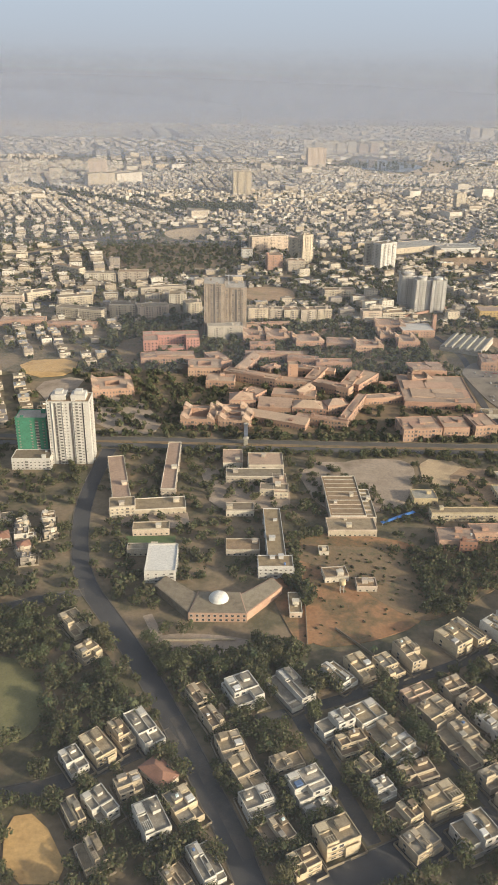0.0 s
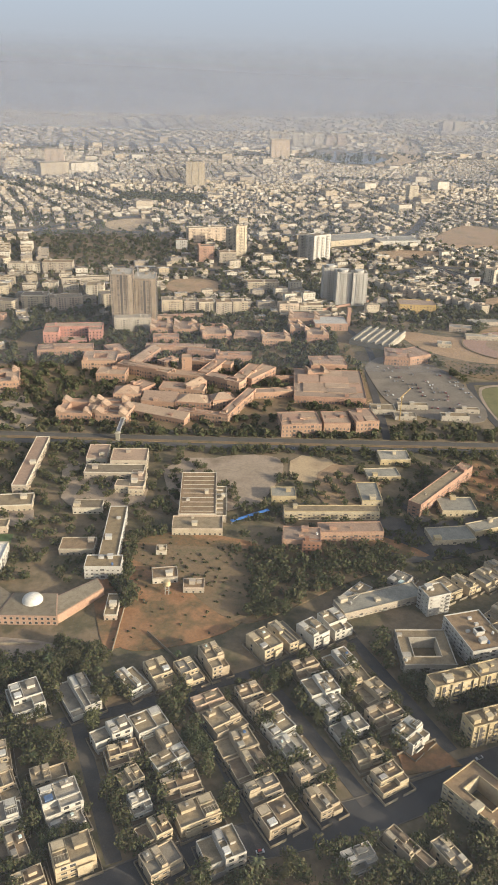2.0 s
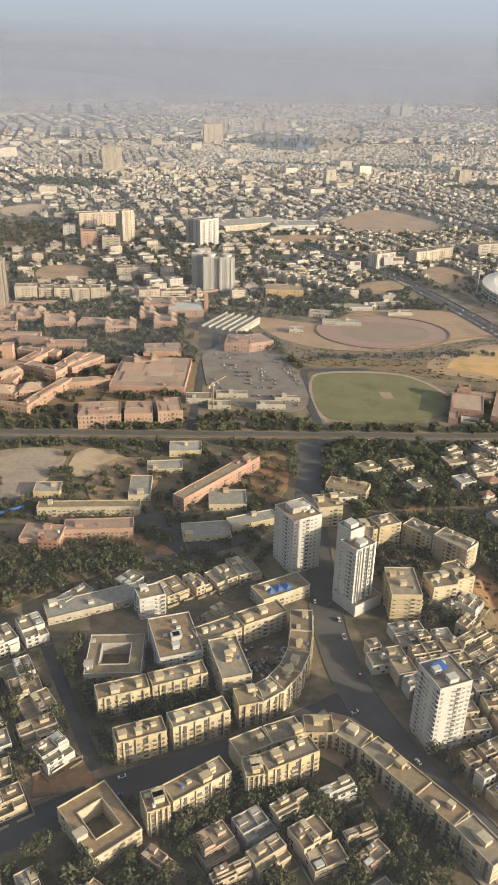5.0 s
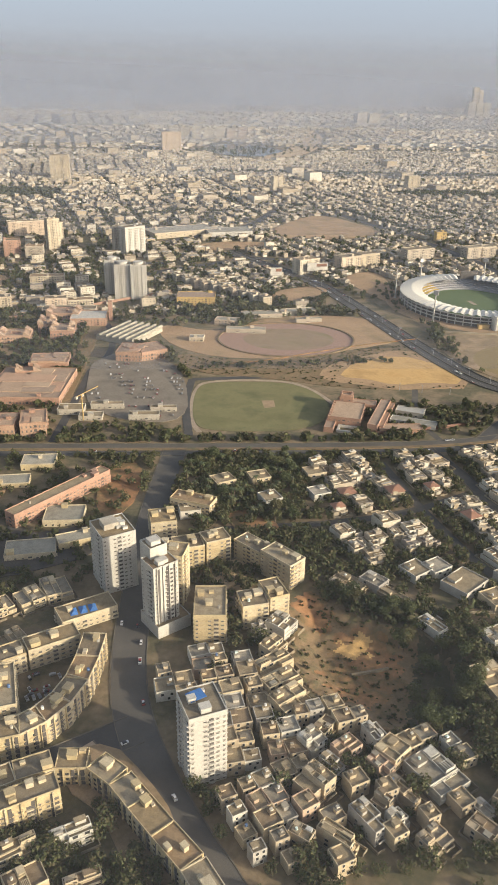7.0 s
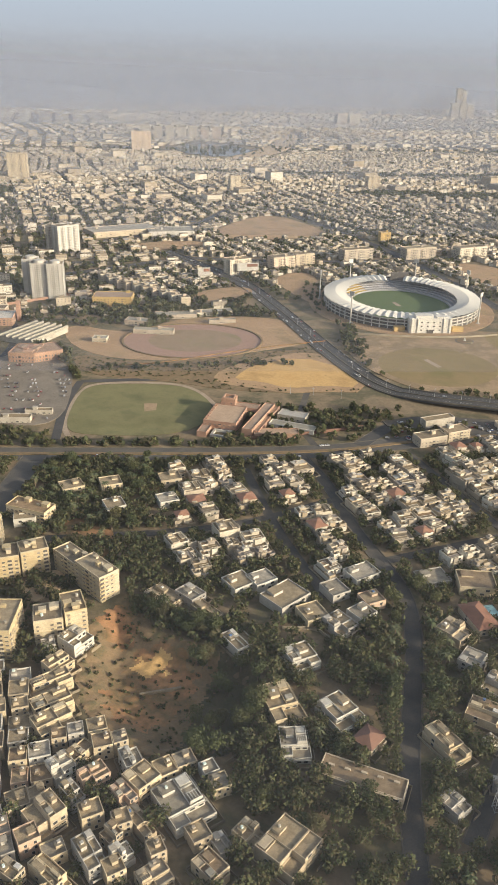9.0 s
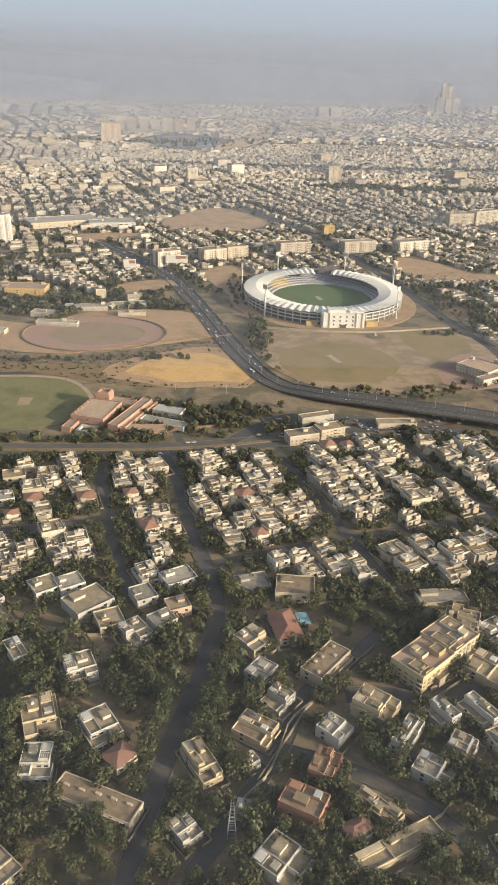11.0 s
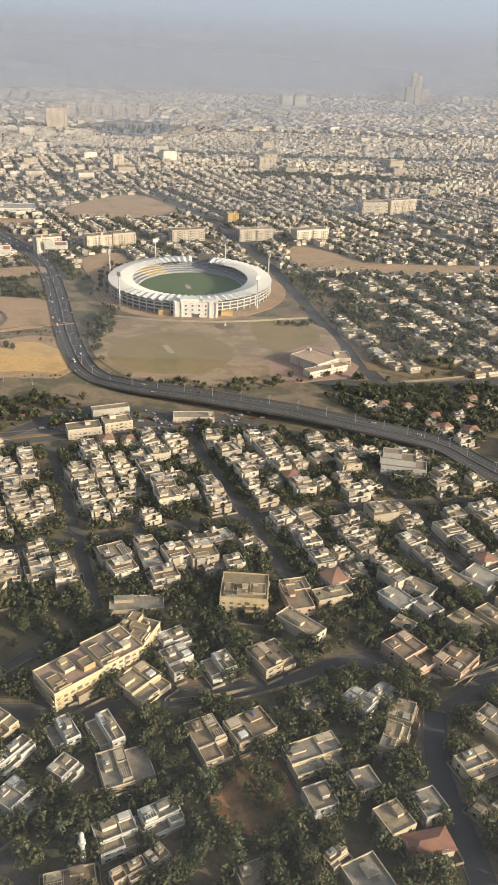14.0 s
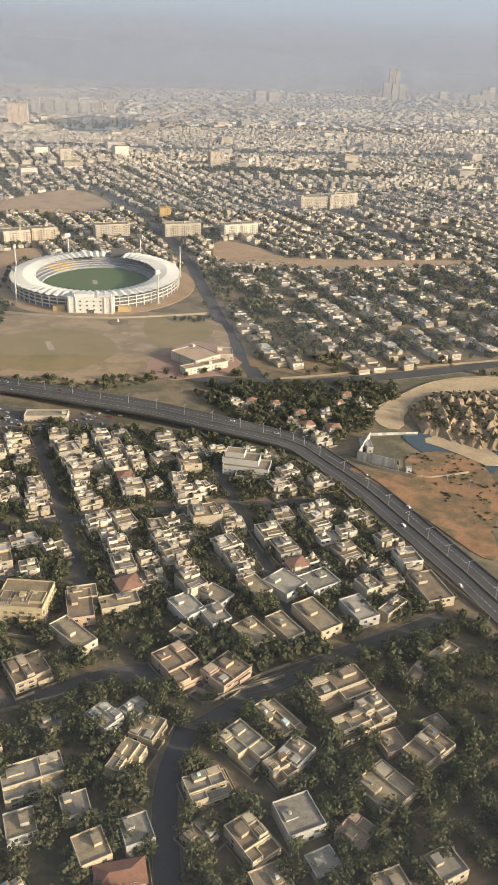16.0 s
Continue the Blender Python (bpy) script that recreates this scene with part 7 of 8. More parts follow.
HOUSES += [(-68.8, 253.8, 7.8, 15.1, 38, 2, "c"), (-60.5, 236.9, 8.4, 8.1, 45, 2, "c"), (-33.7, 197.4, 7.7, 15.9, 35, 3, "w"), (-41.4, 195.6, 5.2, 11.8, 38, 2, "c"), (-48.2, 190, 7.3, 12.3, 40, 2, "c"), (-54.7, 184.1, 6.2, 10, 37, 2, "w"), (-26.8, 179.6, 7.1, 11.6, 46, 2, "r"), (-35.6, 174.6, 8.1, 6.4, 29, 2, "t"), (-43.2, 167.3, 7.3, 11, 40, 2, "w"), (-26.9, 161, 7.9, 12.1, 28, 3, "w"), (-18.2, 167, 7.9, 12, 35, 2, "c"), (-50.7, 164.3, 4.6, 9.9, 33, 2, "c"), (-42.7, 150.6, 6.9, 10.1, 32, 2, "t"), (-10.5, 148.6, 6.9, 12.1, 30, 2, "w"), (-18.2, 143.8, 6.7, 8, 38, 2, "t"), (-16.1, 214.5, 8, 10.1, 32, 2, "t")]
HOUSES += [(-0.9, 215.4, 10.9, 13, 28, 3, "w"), (16.1, 218.8, 10.8, 17, 32, 2, "w"), (-9.6, 203.9, 9.2, 10.1, 31, 2, "t"), (-3.9, 190.4, 9.1, 11.5, 21, 2, "t"), (0.7, 180.2, 8.6, 13.6, 30, 2, "t"), (4.8, 168.7, 10.3, 9.9, 24, 2, "w"), (9.5, 158.2, 9, 8.7, 31, 2, "t"), (16.9, 149, 8.1, 6.3, 28, 2, "c")]

HOUSES += [(13.8, 184.7, 10.5, 6.1, 24, 2, "t"), (19.7, 174.9, 11.2, 9.7, 27, 3, "w"), (23, 167.9, 9.9, 4.6, 32, 1, "g"), (26.8, 157.1, 11.2, 8.7, 25, 3, "c"), (30.5, 200.6, 12.5, 6.4, 31, 3, "w"), (35.2, 192.9, 10.6, 7.4, 23, 2, "c")]
HOUSES += [(197.9, 181.6, 11.5, 4.9, 30, 3, "c"), (211.6, 185.9, 10.8, 4.2, 25, 3, "w"), (187.4, 176.3, 9.5, 8.5, 31, 2, "g"), (202.5, 172.4, 10, 7.8, 31, 3, "c"), (206, 166, 10.1, 6.1, 23, 2, "t"), (190.8, 166.4, 10.2, 6.7, 33, 3, "t"), (216.5, 172.9, 9.6, 4.3, 22, 2, "t"), (218.3, 166.6, 8.9, 4.6, 36, 2, "p"), (180.9, 161.2, 11.1, 3.2, 26, 3, "t"), (668.4, 319.1, 9.9, 17.8, 12, 1, "t"), (651.6, 308.1, 7.9, 9.7, 7, 1, "t")]


joined = []


def beyond(x, y):
    """The stretch of the quarter that lies under and behind the flight line."""
    return y < 134 + 0.0975 * x


def settle(plan, x, y, width, a, join=False):
    """Puts a house on the ground, as wide as given; join: as a piece of the many alike houses farther off."""
    if beyond(x, y):
        return
    m = pose(x, y, 0, 0, 0, a) @ Matrix.Diagonal((max(0.6, min(1.75, width / 7.3)) * rnd.uniform(0.92, 1.08), max(0.6, min(1.75, width / 7.3)) * rnd.uniform(0.92, 1.08), rnd.uniform(0.92, 1.2), 1))
    if join:
        joined.append((plan, m))
    elif plan.name in used:
        copy_thing(plan, m)
    else:
        plan.matrix_basis = m
        used.add(plan.name)


count = 0
for x, y, w, d, a, floors, style in HOUSES:
    if free(x, y, 2, built) and not beyond(x, y):
        near_house(x, y, w, d, a, floors, style, 100 + count, y > 285 and x > 320)
        count += 1


def fill(poly, a, px, py, width, keep, limit, street=4, spread=0.8):
    """Rows of houses over an outline wherever the ground is free, with a lane after every second row."""
    global count
    xs, ys = [p[0] for p in poly], [p[1] for p in poly]
    mx, my = sum(xs) / len(xs), sum(ys) / len(ys)
    c, s = math.cos(radians(a)), math.sin(radians(a))
    reach = max(max(xs) - min(xs), max(ys) - min(ys))
    n = int(reach / min(px, py)) + 2
    made = 0
    for j in range(-n, n):
        for i in range(-n, n):
            u, v = i * px + (street if i % 2 else 0) * 0.5 + rnd.uniform(-spread, spread), j * py + rnd.uniform(-spread, spread)
            x, y = mx + c * u - s * v, my + s * u + c * v
            if rnd.random() > keep or made >= limit or not inside(poly, np.array(x), np.array(y)):
                continue
            w = width * rnd.uniform(0.74, 1.14)
            r = max(2, int(w * 0.34)) if px > 7 else 1
            if not free(x, y, r):
                continue
            if y > 285:
                settle(rnd.choice(far_plans), x, y, w, a + rnd.uniform(-8, 8) + rnd.choice((0, 0, 0, 90)), True)
            elif not beyond(x, y):
                near_house(x, y, w, w * rnd.uniform(0.85, 1.15), a + rnd.uniform(-4, 4), rnd.choice((2, 3, 3) if px < 9 else (1, 2, 2)), rnd.choice("wccttgp"), 900 + count, True)
            claim(rect(x, y, w + 0.6, w + 0.6, a))
            made += 1
            count += 1


fill([(249, 201), (273, 210), (287, 214), (298, 224), (316, 222), (329, 211), (322, 191), (291, 181), (281, 175), (257, 175)], 25, 5.9, 6.1, 5.5, 0.97, 95, 1.5, 0.35)
fill([(264, 271), (278, 274), (279, 247), (287, 236), (298, 224), (287, 214), (274, 221), (265, 239)], 15, 5.9, 6.1, 5.5, 0.97, 55, 1, 0.35)
fill([(227, 261), (241, 262), (261, 268), (262, 247), (274, 221), (287, 214), (251, 203), (236, 234)], 12, 7.0, 7.0, 6.2, 0.9, 30, 2, 0.4)
for x, y in ((254.7, 388.7), (273.1, 392.1), (277.4, 370.0), (238.5, 359.8), (302.0, 396.1), (301.8, 375.3)):
    near_house(x, y, rnd.uniform(9, 11), rnd.uniform(8, 10), 18 + rnd.uniform(-8, 8), 2, rnd.choice("wctw"), int(x * 7), True)
fill([(302, 414), (330, 420), (400, 424), (450, 442), (500, 447), (560, 442), (600, 428), (626, 412), (640, 388), (656, 356), (670, 325), (655, 312), (308, 312)], 21, 10.2, 10.9, 9.6, 0.95, 430, 3.2, 1.5)
fill([(455, 330), (655, 330), (660, 260), (640, 180), (470, 200)], 22, 12.5, 12.5, 9.0, 0.6, 18, 4)
fill([(-130, 245), (-70, 180), (-60, 128), (250, 128), (250, 160), (20, 140)], 28, 10, 10, 8, 0.85, 26)
fill([(250, 128), (660, 128), (660, 190), (400, 185), (330, 165), (250, 165)], 22, 11, 11, 8, 0.6, 32)
for (x, y), w in (((601.6, 480.8), 8), ((609.5, 482.6), 7), ((622.6, 481.4), 7), ((634.6, 466.6), 8), ((637.7, 453.8), 8), ((650.4, 448.6), 9), ((648.4, 466.9), 7), ((658.5, 482.4), 7), ((671.3, 482.8), 8), ((664.2, 493.9), 7), ((630.4, 455.0), 7), ((642.9, 437.2), 8)):
    settle(far_plans[rnd.choice((5, 5, 2, 3, 7, 5))], x, y, w, rnd.uniform(-20, 40), True)
    claim(rect(x, y, w, w, 0))
fill([(-150, 425), (-100, 425), (-92, 300), (-150, 300)], 20, 11, 11, 8, 0.8, 16)

SWAP = {"house_paint": "city_wall", "cement_roof": "city_roof", "water_tank_plastic": "city_wall", "boundary_render": "boundary", "white_paint": "white", "dark_window_glass": "glass", "red_roof_tile": "tile", "corrugated_sheet": "sheet"}
order = sorted(set(SWAP.values()))
g = Geo()
for plan in far_plans:
    mine = [m for p, m in joined if p == plan]
    for o in plan.children_recursive:
        local = o.matrix_basis if o.parent == plan else o.parent.matrix_basis @ o.matrix_basis
        pv = [local @ v.co for v in o.data.vertices]
        pf = [tuple(p.vertices) for p in o.data.polygons]
        pm = [order.index(SWAP[o.data.materials[p.material_index].name]) for p in o.data.polygons]
        for m in mine:
            n = len(g.v)
            g.v += [tuple(m @ v) for v in pv]
            g.f += [tuple(n + i for i in f) for f in pf]
            g.m += pm
tagged(part("villa_quarter", g, order), "close rows of flat-roofed villas with yard walls", "houses", "", "stuff")
for plan in far_plans:
    if plan.name not in used:
        for o in list(plan.children_recursive) + [plan]:
            bpy.data.objects.remove(o)

# ---- the rest of the city: joined plain buildings, each with its own tint ----


def city(name, label, spots):
    """Joined flat-roofed buildings from rows of x, y, width, depth, height, turn."""
    a = np.asarray(spots, float)
    c, s = np.cos(np.radians(a[:, 5])), np.sin(np.radians(a[:, 5]))
    gh = 0.0228 * np.maximum(0, a[:, 1] - 830)
    vs, fs, ms = [], [], []
    base = 0
    n = len(a)

    def add(ox, oy, w, d, z0, z1):
        nonlocal base
        pts = []
        for q, (u, v) in enumerate(((-1, -1), (1, -1), (1, 1), (-1, 1))):
            lx, ly = ox + u * w / 2, oy + v * d / 2
            pts.append(np.stack([a[:len(w), 0] * 0 + sx + cc * lx - ss * ly, sy + ss * lx + cc * ly], 1))
        v = np.concatenate([np.concatenate([np.concatenate([p, z[:, None]], 1)[:, None] for p in pts], 1) for z in (z0, z1)], 1)
        k = len(w)
        ix = base + np.arange(k)[:, None] * 8
        quads = np.stack([ix + np.array(q) for q in ((0, 1, 5, 4), (1, 2, 6, 5), (2, 3, 7, 6), (3, 0, 4, 7), (4, 5, 6, 7))], 1)
        vs.append(v.reshape(-1, 3))
        fs.append(quads.reshape(-1, 4))
        ms.append(np.tile(np.array([0, 0, 0, 0, 1]), k))
        base += 8 * k

    sx, sy, cc, ss = a[:, 0], a[:, 1], c, s
    add(0, 0, a[:, 2], a[:, 3], gh - 1.0, gh + a[:, 4])
    e = rng.random(n)
    r = a[:, 2] * (0.18 + 0.2 * rng.random(n))
    if a[0, 1] < 2000 or "deep" not in label:
        add((e - 0.5) * a[:, 2] * 0.5, (rng.random(n) - 0.5) * a[:, 3] * 0.5, r, a[:, 3] * (0.25 + 0.25 * rng.random(n)), gh + a[:, 4] - 0.2, gh + a[:, 4] + 0.7 + 0.7 * rng.random(n))
    near = a[:, 1] < 1500
    if near.any():
        keep = np.where(near)[0]
        sx, sy, cc, ss = a[keep, 0], a[keep, 1], c[keep], s[keep]
        add(0 * sx, -a[keep, 3] * 0.5, a[keep, 2] * 0.9, 0 * sx + 1.0, gh[keep] - 1, gh[keep] + a[keep, 4] * 0.48)
    near = np.where((a[:, 1] < 960) & (a[:, 4] > 2.6))[0]
    for q in near:
        # rows of dark windows on the front and the sunlit side
        x, y, w, d, h, _ = a[q]
        cq, sq = c[q], s[q]
        lit = []
        for length, face in ((w, 0), (d, 1)):
            k = max(1, int(length / 2.6))
            for fl in range(max(1, int(h / 1.8))):
                for i in range(k):
                    u, z = (i + 0.5) / k * length - length / 2, gh[q] + 0.6 + 1.8 * fl
                    for e, zz in ((-0.55, z), (0.55, z), (0.55, z + 0.8), (-0.55, z + 0.8)):
                        lx, ly = (u + e, -d / 2 - 0.04) if face == 0 else (w / 2 + 0.04, u + e)
                        lit.append((x + cq * lx - sq * ly, y + sq * lx + cq * ly, zz))
        lit = np.array(lit)
        k = len(lit) // 4
        vs.append(lit)
        fs.append(base + np.arange(4 * k).reshape(-1, 4))
        ms.append(np.full(k, 2))
        base += 4 * k
    v, f, m = np.concatenate(vs), np.concatenate(fs), np.concatenate(ms)
    me = bpy.data.meshes.new(name)
    me.vertices.add(len(v))
    me.vertices.foreach_set("co", v.ravel())
    me.loops.add(f.size)
    me.loops.foreach_set("vertex_index", f.ravel())
    me.polygons.add(len(f))
    me.polygons.foreach_set("loop_start", np.arange(0, f.size, 4))
    me.polygons.foreach_set("loop_total", np.full(len(f), 4))
    me.materials.append(M["city_wall"])
    me.materials.append(M["city_roof"])
    me.materials.append(M["pane_far"])
    me.polygons.foreach_set("material_index", m)
    me.polygons.foreach_set("use_smooth", np.zeros(len(f), dtype=bool))
    me.update(calc_edges=True)
    tagged(new(name, me), label, "houses", "", "stuff")


lane_trees = []


def rows_of(x0, x1, y0, y1, a, px, py, size, height, keep, street, jitter=0.12, poly=None):
    """Regular rows of building spots, with lanes between every second row."""
    c, s = math.cos(radians(a)), math.sin(radians(a))
    mx, my = (x0 + x1) / 2, (y0 + y1) / 2
    R = math.hypot(x1 - x0, y1 - y0) / 2
    i, j = np.meshgrid(np.arange(-int(R / px) - 1, int(R / px) + 2), np.arange(-int(R / py) - 1, int(R / py) + 2))
    i, j = i.ravel(), j.ravel()
    u = i * px + (i // 2) * street + (i // 12) * street * 1.2 + rng.normal(0, jitter * px, i.size)
    v = j * py + (j // 9) * street + rng.normal(0, jitter * py, i.size)
    x, y = mx + c * u - s * v, my + s * u + c * v
    ok = (x > x0) & (x < x1) & (y > y0) & (y < y1) & (rng.random(i.size) < keep)
    if poly:
        ok &= inside(poly, x, y)
    x, y = x[ok], y[ok]
    if py < 13 and my < 1300:
        lane = ok & (i % 12 == 0)
        q = i[lane] * px + (i[lane] // 2) * street + (i[lane] // 12) * street * 1.2 - px * 0.5 - street * rng.uniform(0.3, 1.6, lane.sum())
        w = v[lane] + rng.normal(0, 2, lane.sum())
        lane_trees.extend(zip(mx + c * q - s * w, my + s * q + c * w))
    h = height * rng.choice([0.75, 0.9, 1.0, 1.0, 1.1, 1.4], x.size) * rng.uniform(0.85, 1.15, x.size)
    return np.stack([x, y, size * rng.uniform(0.82, 1.02, x.size), size * rng.uniform(0.9, 1.08, x.size), h, a + rng.normal(0, 1, x.size)], 1)


def keep_free(spots, pad=3):
    return np.array([q for q in spots if q[1] >= Y1 - 4 or not (X0 + 5 < q[0] < X1 - 5) or free(q[0], q[1], int(max(pad, q[2] * 0.45)))])


flats = []
for poly, a in (([(-246, 987), (-185, 1005), (-126, 912), (-118, 848), (-188, 869)], 14), ([(-216, 800), (-157, 812), (-76, 800), (-66, 735), (-196, 735)], 8), ([(70, 800), (111, 804), (154, 790), (145, 736), (100, 734)], 18), ([(100, 1280), (225, 1300), (303, 1370), (429, 1430), (430, 1460), (300, 1410), (110, 1330)], 22)):
    xs, ys = [p[0] for p in poly], [p[1] for p in poly]
    sp = keep_free(rows_of(min(xs), max(xs), min(ys), max(ys), a, 19, 13, 6.6, 7.6, 0.9, 3, 0.05, poly), 4)
    if len(sp):
        sp[:, 2] *= 2.2
        flats.append(sp)
        for q in sp:
            claim(rect(q[0], q[1], q[2] + 3, q[3] + 3, q[5]))
city("rows_of_flats", "cream four-storey rows of flats with balconies", np.concatenate(flats))
suburb = keep_free(rows_of(600, 1100, 535, 800, 17, 9.4, 9.0, 8.2, 3.4, 0.74, 12, 0.07))
city("suburb_houses", "rows of white and cream suburban houses", suburb)
for q in suburb:
    claim(rect(q[0], q[1], q[2], q[3], q[5]))
city("city_houses", "dense cream and grey city houses", keep_free(rows_of(-650, 260, 690, 1250, 14, 6.8, 7.0, 6.0, 3.2, 0.46, 8, 0.15), 3))
slabs = rows_of(-650, 330, 720, 1250, 16, 17, 11, 6.4, 5.6, 0.42, 9, 0.06)
slabs[:, 2] *= 2.0
city("city_slabs", "grey and cream blocks of flats", keep_free(slabs, 5))
city("city_houses", "dense rows of cream city houses", keep_free(rows_of(255, 1150, 790, 1250, 25, 6.6, 6.3, 6.3, 3.6, 0.9, 7.5, 0.05), 3))
city("city_houses", "scattered buildings beside the campus", keep_free(rows_of(-420, -120, 440, 700, 20, 11, 11, 8.5, 4.5, 0.6, 6), 4))
cells = [(x + rnd.uniform(-60, 60), y + rnd.uniform(-60, 60)) for y in range(1300, 1960, 210) for x in range(-900, 1700, 230)] + [(x + rnd.uniform(-120, 120), y + rnd.uniform(-120, 120)) for y in range(2150, 5300, 420) for x in range(-2000, 3100, 430)]
lake_far = [(197, 2087), (284, 2273), (449, 2131), (575, 2646), (579, 2401), (506, 1973), (390, 1834), (276, 1892)]
belts = [[(-466, 1664), (-360, 1563), (-265, 1472), (-155, 1352), (-100, 1275), (-92, 1252), (-148, 1301), (-254, 1413), (-344, 1496), (-441, 1579)], [(-900, 1490), (-250, 1455), (200, 1430), (200, 1445), (-250, 1478), (-900, 1525)], [(520, 1160), (760, 1120), (1100, 1180), (1100, 1215), (760, 1150), (520, 1180)], [(200, 1640), (700, 1600), (1300, 1640), (1300, 1690), (700, 1650), (200, 1670)],
         [(-150, 1330), (0, 1320), (10, 1400), (-130, 1420)], [(540, 1380), (700, 1340), (900, 1350), (880, 1400), (600, 1420)], [(120, 1330), (200, 1325), (210, 1370), (130, 1375)], [(-1400, 2080), (100, 2000), (1300, 2060), (1300, 2120), (100, 2050), (-1400, 2150)]]


def district(x, y):
    """The nearest quarter of the far city."""
    return np.argmin(np.array([(x - cx) ** 2 + (y - cy) ** 2 for cx, cy in cells]), 0)


def open_there(sp):
    ok = ~inside(lake_far, sp[:, 0], sp[:, 1])
    for q in belts:
        ok &= ~inside(q, sp[:, 0], sp[:, 1])
    return sp[ok & (np.abs(sp[:, 0] - 200) < 0.36 * sp[:, 1] + 420)]


near_far, deep_far = [], []
for k, (cx, cy) in enumerate(cells):
    a = rnd.choice((22, 18, 26, 108, 112, 22, 30, 10, 115))
    tall, keep, lane = rnd.choice((3.4, 3.8, 4.2, 5.0, 5.8)), rnd.uniform(0.7, 0.92), rnd.choice((5, 6, 8, 10))
    deep = cy > 2050
    reach = 330 if deep else 180
    px = 7.4 if not deep else 14 if cy < 2900 else 22
    sp = rows_of(cx - reach, cx + reach, cy - reach, cy + reach, a, px, px, px * 0.9, tall * (1.0 if not deep else 1.3), keep, lane * (1 if not deep else 1.6), 0.07)
    ok = (district(sp[:, 0], sp[:, 1]) == k) & (sp[:, 1] >= 1250) & (sp[:, 1] < 5200)
    (deep_far if deep else near_far).append(open_there(sp[ok]))
city("far_city", "hazy sea of pale city houses", np.concatenate(near_far))
city("far_city", "hazy deep city fading towards the horizon", np.concatenate(deep_far))
blocks_far = rows_of(-700, 1300, 1260, 2600, 20, 70, 70, 26, 11, 0.16, 20, 0.3)
city("far_blocks", "larger pale blocks of flats among far houses", open_there(blocks_far))

# ---- trees ----
def crown_faces(r, n, size, flat=0.8, lumps=6, seed=0):
    """Many small leaf sprays spread through a lumpy crown."""
    q = np.random.default_rng(seed)
    centres = q.normal(0, 1, (lumps, 3))
    centres /= np.linalg.norm(centres, axis=1)[:, None]
    centres *= r * 0.55
    which = q.integers(0, lumps, n)
    d = q.normal(0, 1, (n, 3))
    d /= np.linalg.norm(d, axis=1)[:, None]
    p = centres[which] + d * (r * 0.55 * q.uniform(0.55, 1.0, n))[:, None]
    p[:, 2] *= flat
    u = q.normal(0, 1, (n, 3))
    u -= 0.6 * d * (u * d).sum(1)[:, None]
    u /= np.linalg.norm(u, axis=1)[:, None]
    w = np.cross(u, d + q.normal(0, 0.4, (n, 3)))
    w /= np.linalg.norm(w, axis=1)[:, None]
    s = size * q.uniform(0.6, 1.3, n)[:, None]
    return np.stack([p - u * s * 1.1 - w * s * 0.7, p + u * s * 1.1 - w * s * 0.6, p + u * s * q.uniform(-0.5, 0.5, n)[:, None] + w * s * 1.2], 1)


def leaf_mesh(name, quads, mat):
    me = bpy.data.meshes.new(name)
    v = quads.reshape(-1, 3)
    k = len(quads)
    me.vertices.add(len(v))
    me.vertices.foreach_set("co", v.astype(np.float32).ravel())
    me.loops.add(k * 3)
    me.loops.foreach_set("vertex_index", np.arange(k * 3))
    me.polygons.add(k)
    me.polygons.foreach_set("loop_start", np.arange(0, k * 3, 3))
    me.polygons.foreach_set("loop_total", np.full(k, 3))
    me.materials.append(M[mat])
    me.update(calc_edges=True)
    return me


def broad_tree(seed):
    t = thing("tree", "dusty dark green broadleaf tree beside a garden wall", "tree", None, "trees")
    r = 1.9 + 0.35 * (seed % 4)
    h = 2.6 + 0.3 * (seed % 3)
    trunk = Geo().tube(0, 0, -0.2, h * 0.8, 0.22, 0.13, 7)
    for k in range(3):
        a = k * 2.1 + seed
        n = len(trunk.v)
        for z, rr, b in ((h * 0.5, 0.1, 0.1), (h * 1.05, 0.05, r * 0.5)):
            trunk.v += [(b * math.cos(a) + rr * math.cos(q), b * math.sin(a) + rr * math.sin(q), z) for q in (0, 2.1, 4.2)]
        trunk.f += [(n, n + 1, n + 4, n + 3), (n + 1, n + 2, n + 5, n + 4), (n + 2, n, n + 3, n + 5)]
        trunk.m += [0] * 3
    part("trunk", trunk, "bark", t)
    v = crown_faces(r, 760, 0.19, 0.8, 7 + seed % 3, seed)
    v[:, :, 2] += h + r * 0.35
    part("crown", leaf_mesh("crown", v, "leaf"), None, t)
    return t


def palm_tree(seed):
    t = thing("palm_tree", "slender date palm with drooping fronds", "tree", None, "palms")
    q = random.Random(seed)
    h = 4.2 + 0.7 * (seed % 3)
    part("trunk", Geo().tube(0, 0, -0.2, h, 0.2, 0.14, 7), "bark", t)
    g = Geo()
    for k in range(18):
        a = k * 2.4 + q.uniform(-0.2, 0.2)
        up = q.uniform(-0.1, 0.9)
        L = q.uniform(1.5, 2.1)
        n = len(g.v)
        for i in range(4):
            f = i / 3
            x, z, wd = L * f, h + up * L * f * (1 - 0.4 * f) - 0.9 * f * f * L * (1 - up * 0.5), 0.22 * (1 - 0.8 * f) + 0.05
            for s in (-1, 1):
                g.v.append((x * math.cos(a) - s * wd * math.sin(a), x * math.sin(a) + s * wd * math.cos(a), z - 0.05 * abs(s)))
        for i in range(3):
            b = n + 2 * i
            g.f.append((b, b + 1, b + 3, b + 2))
            g.m.append(0)
    part("crown", g, "palm", t)
    return t


broad = [broad_tree(i) for i in range(6)]
palms = [palm_tree(i) for i in range(3)]
placed = {}


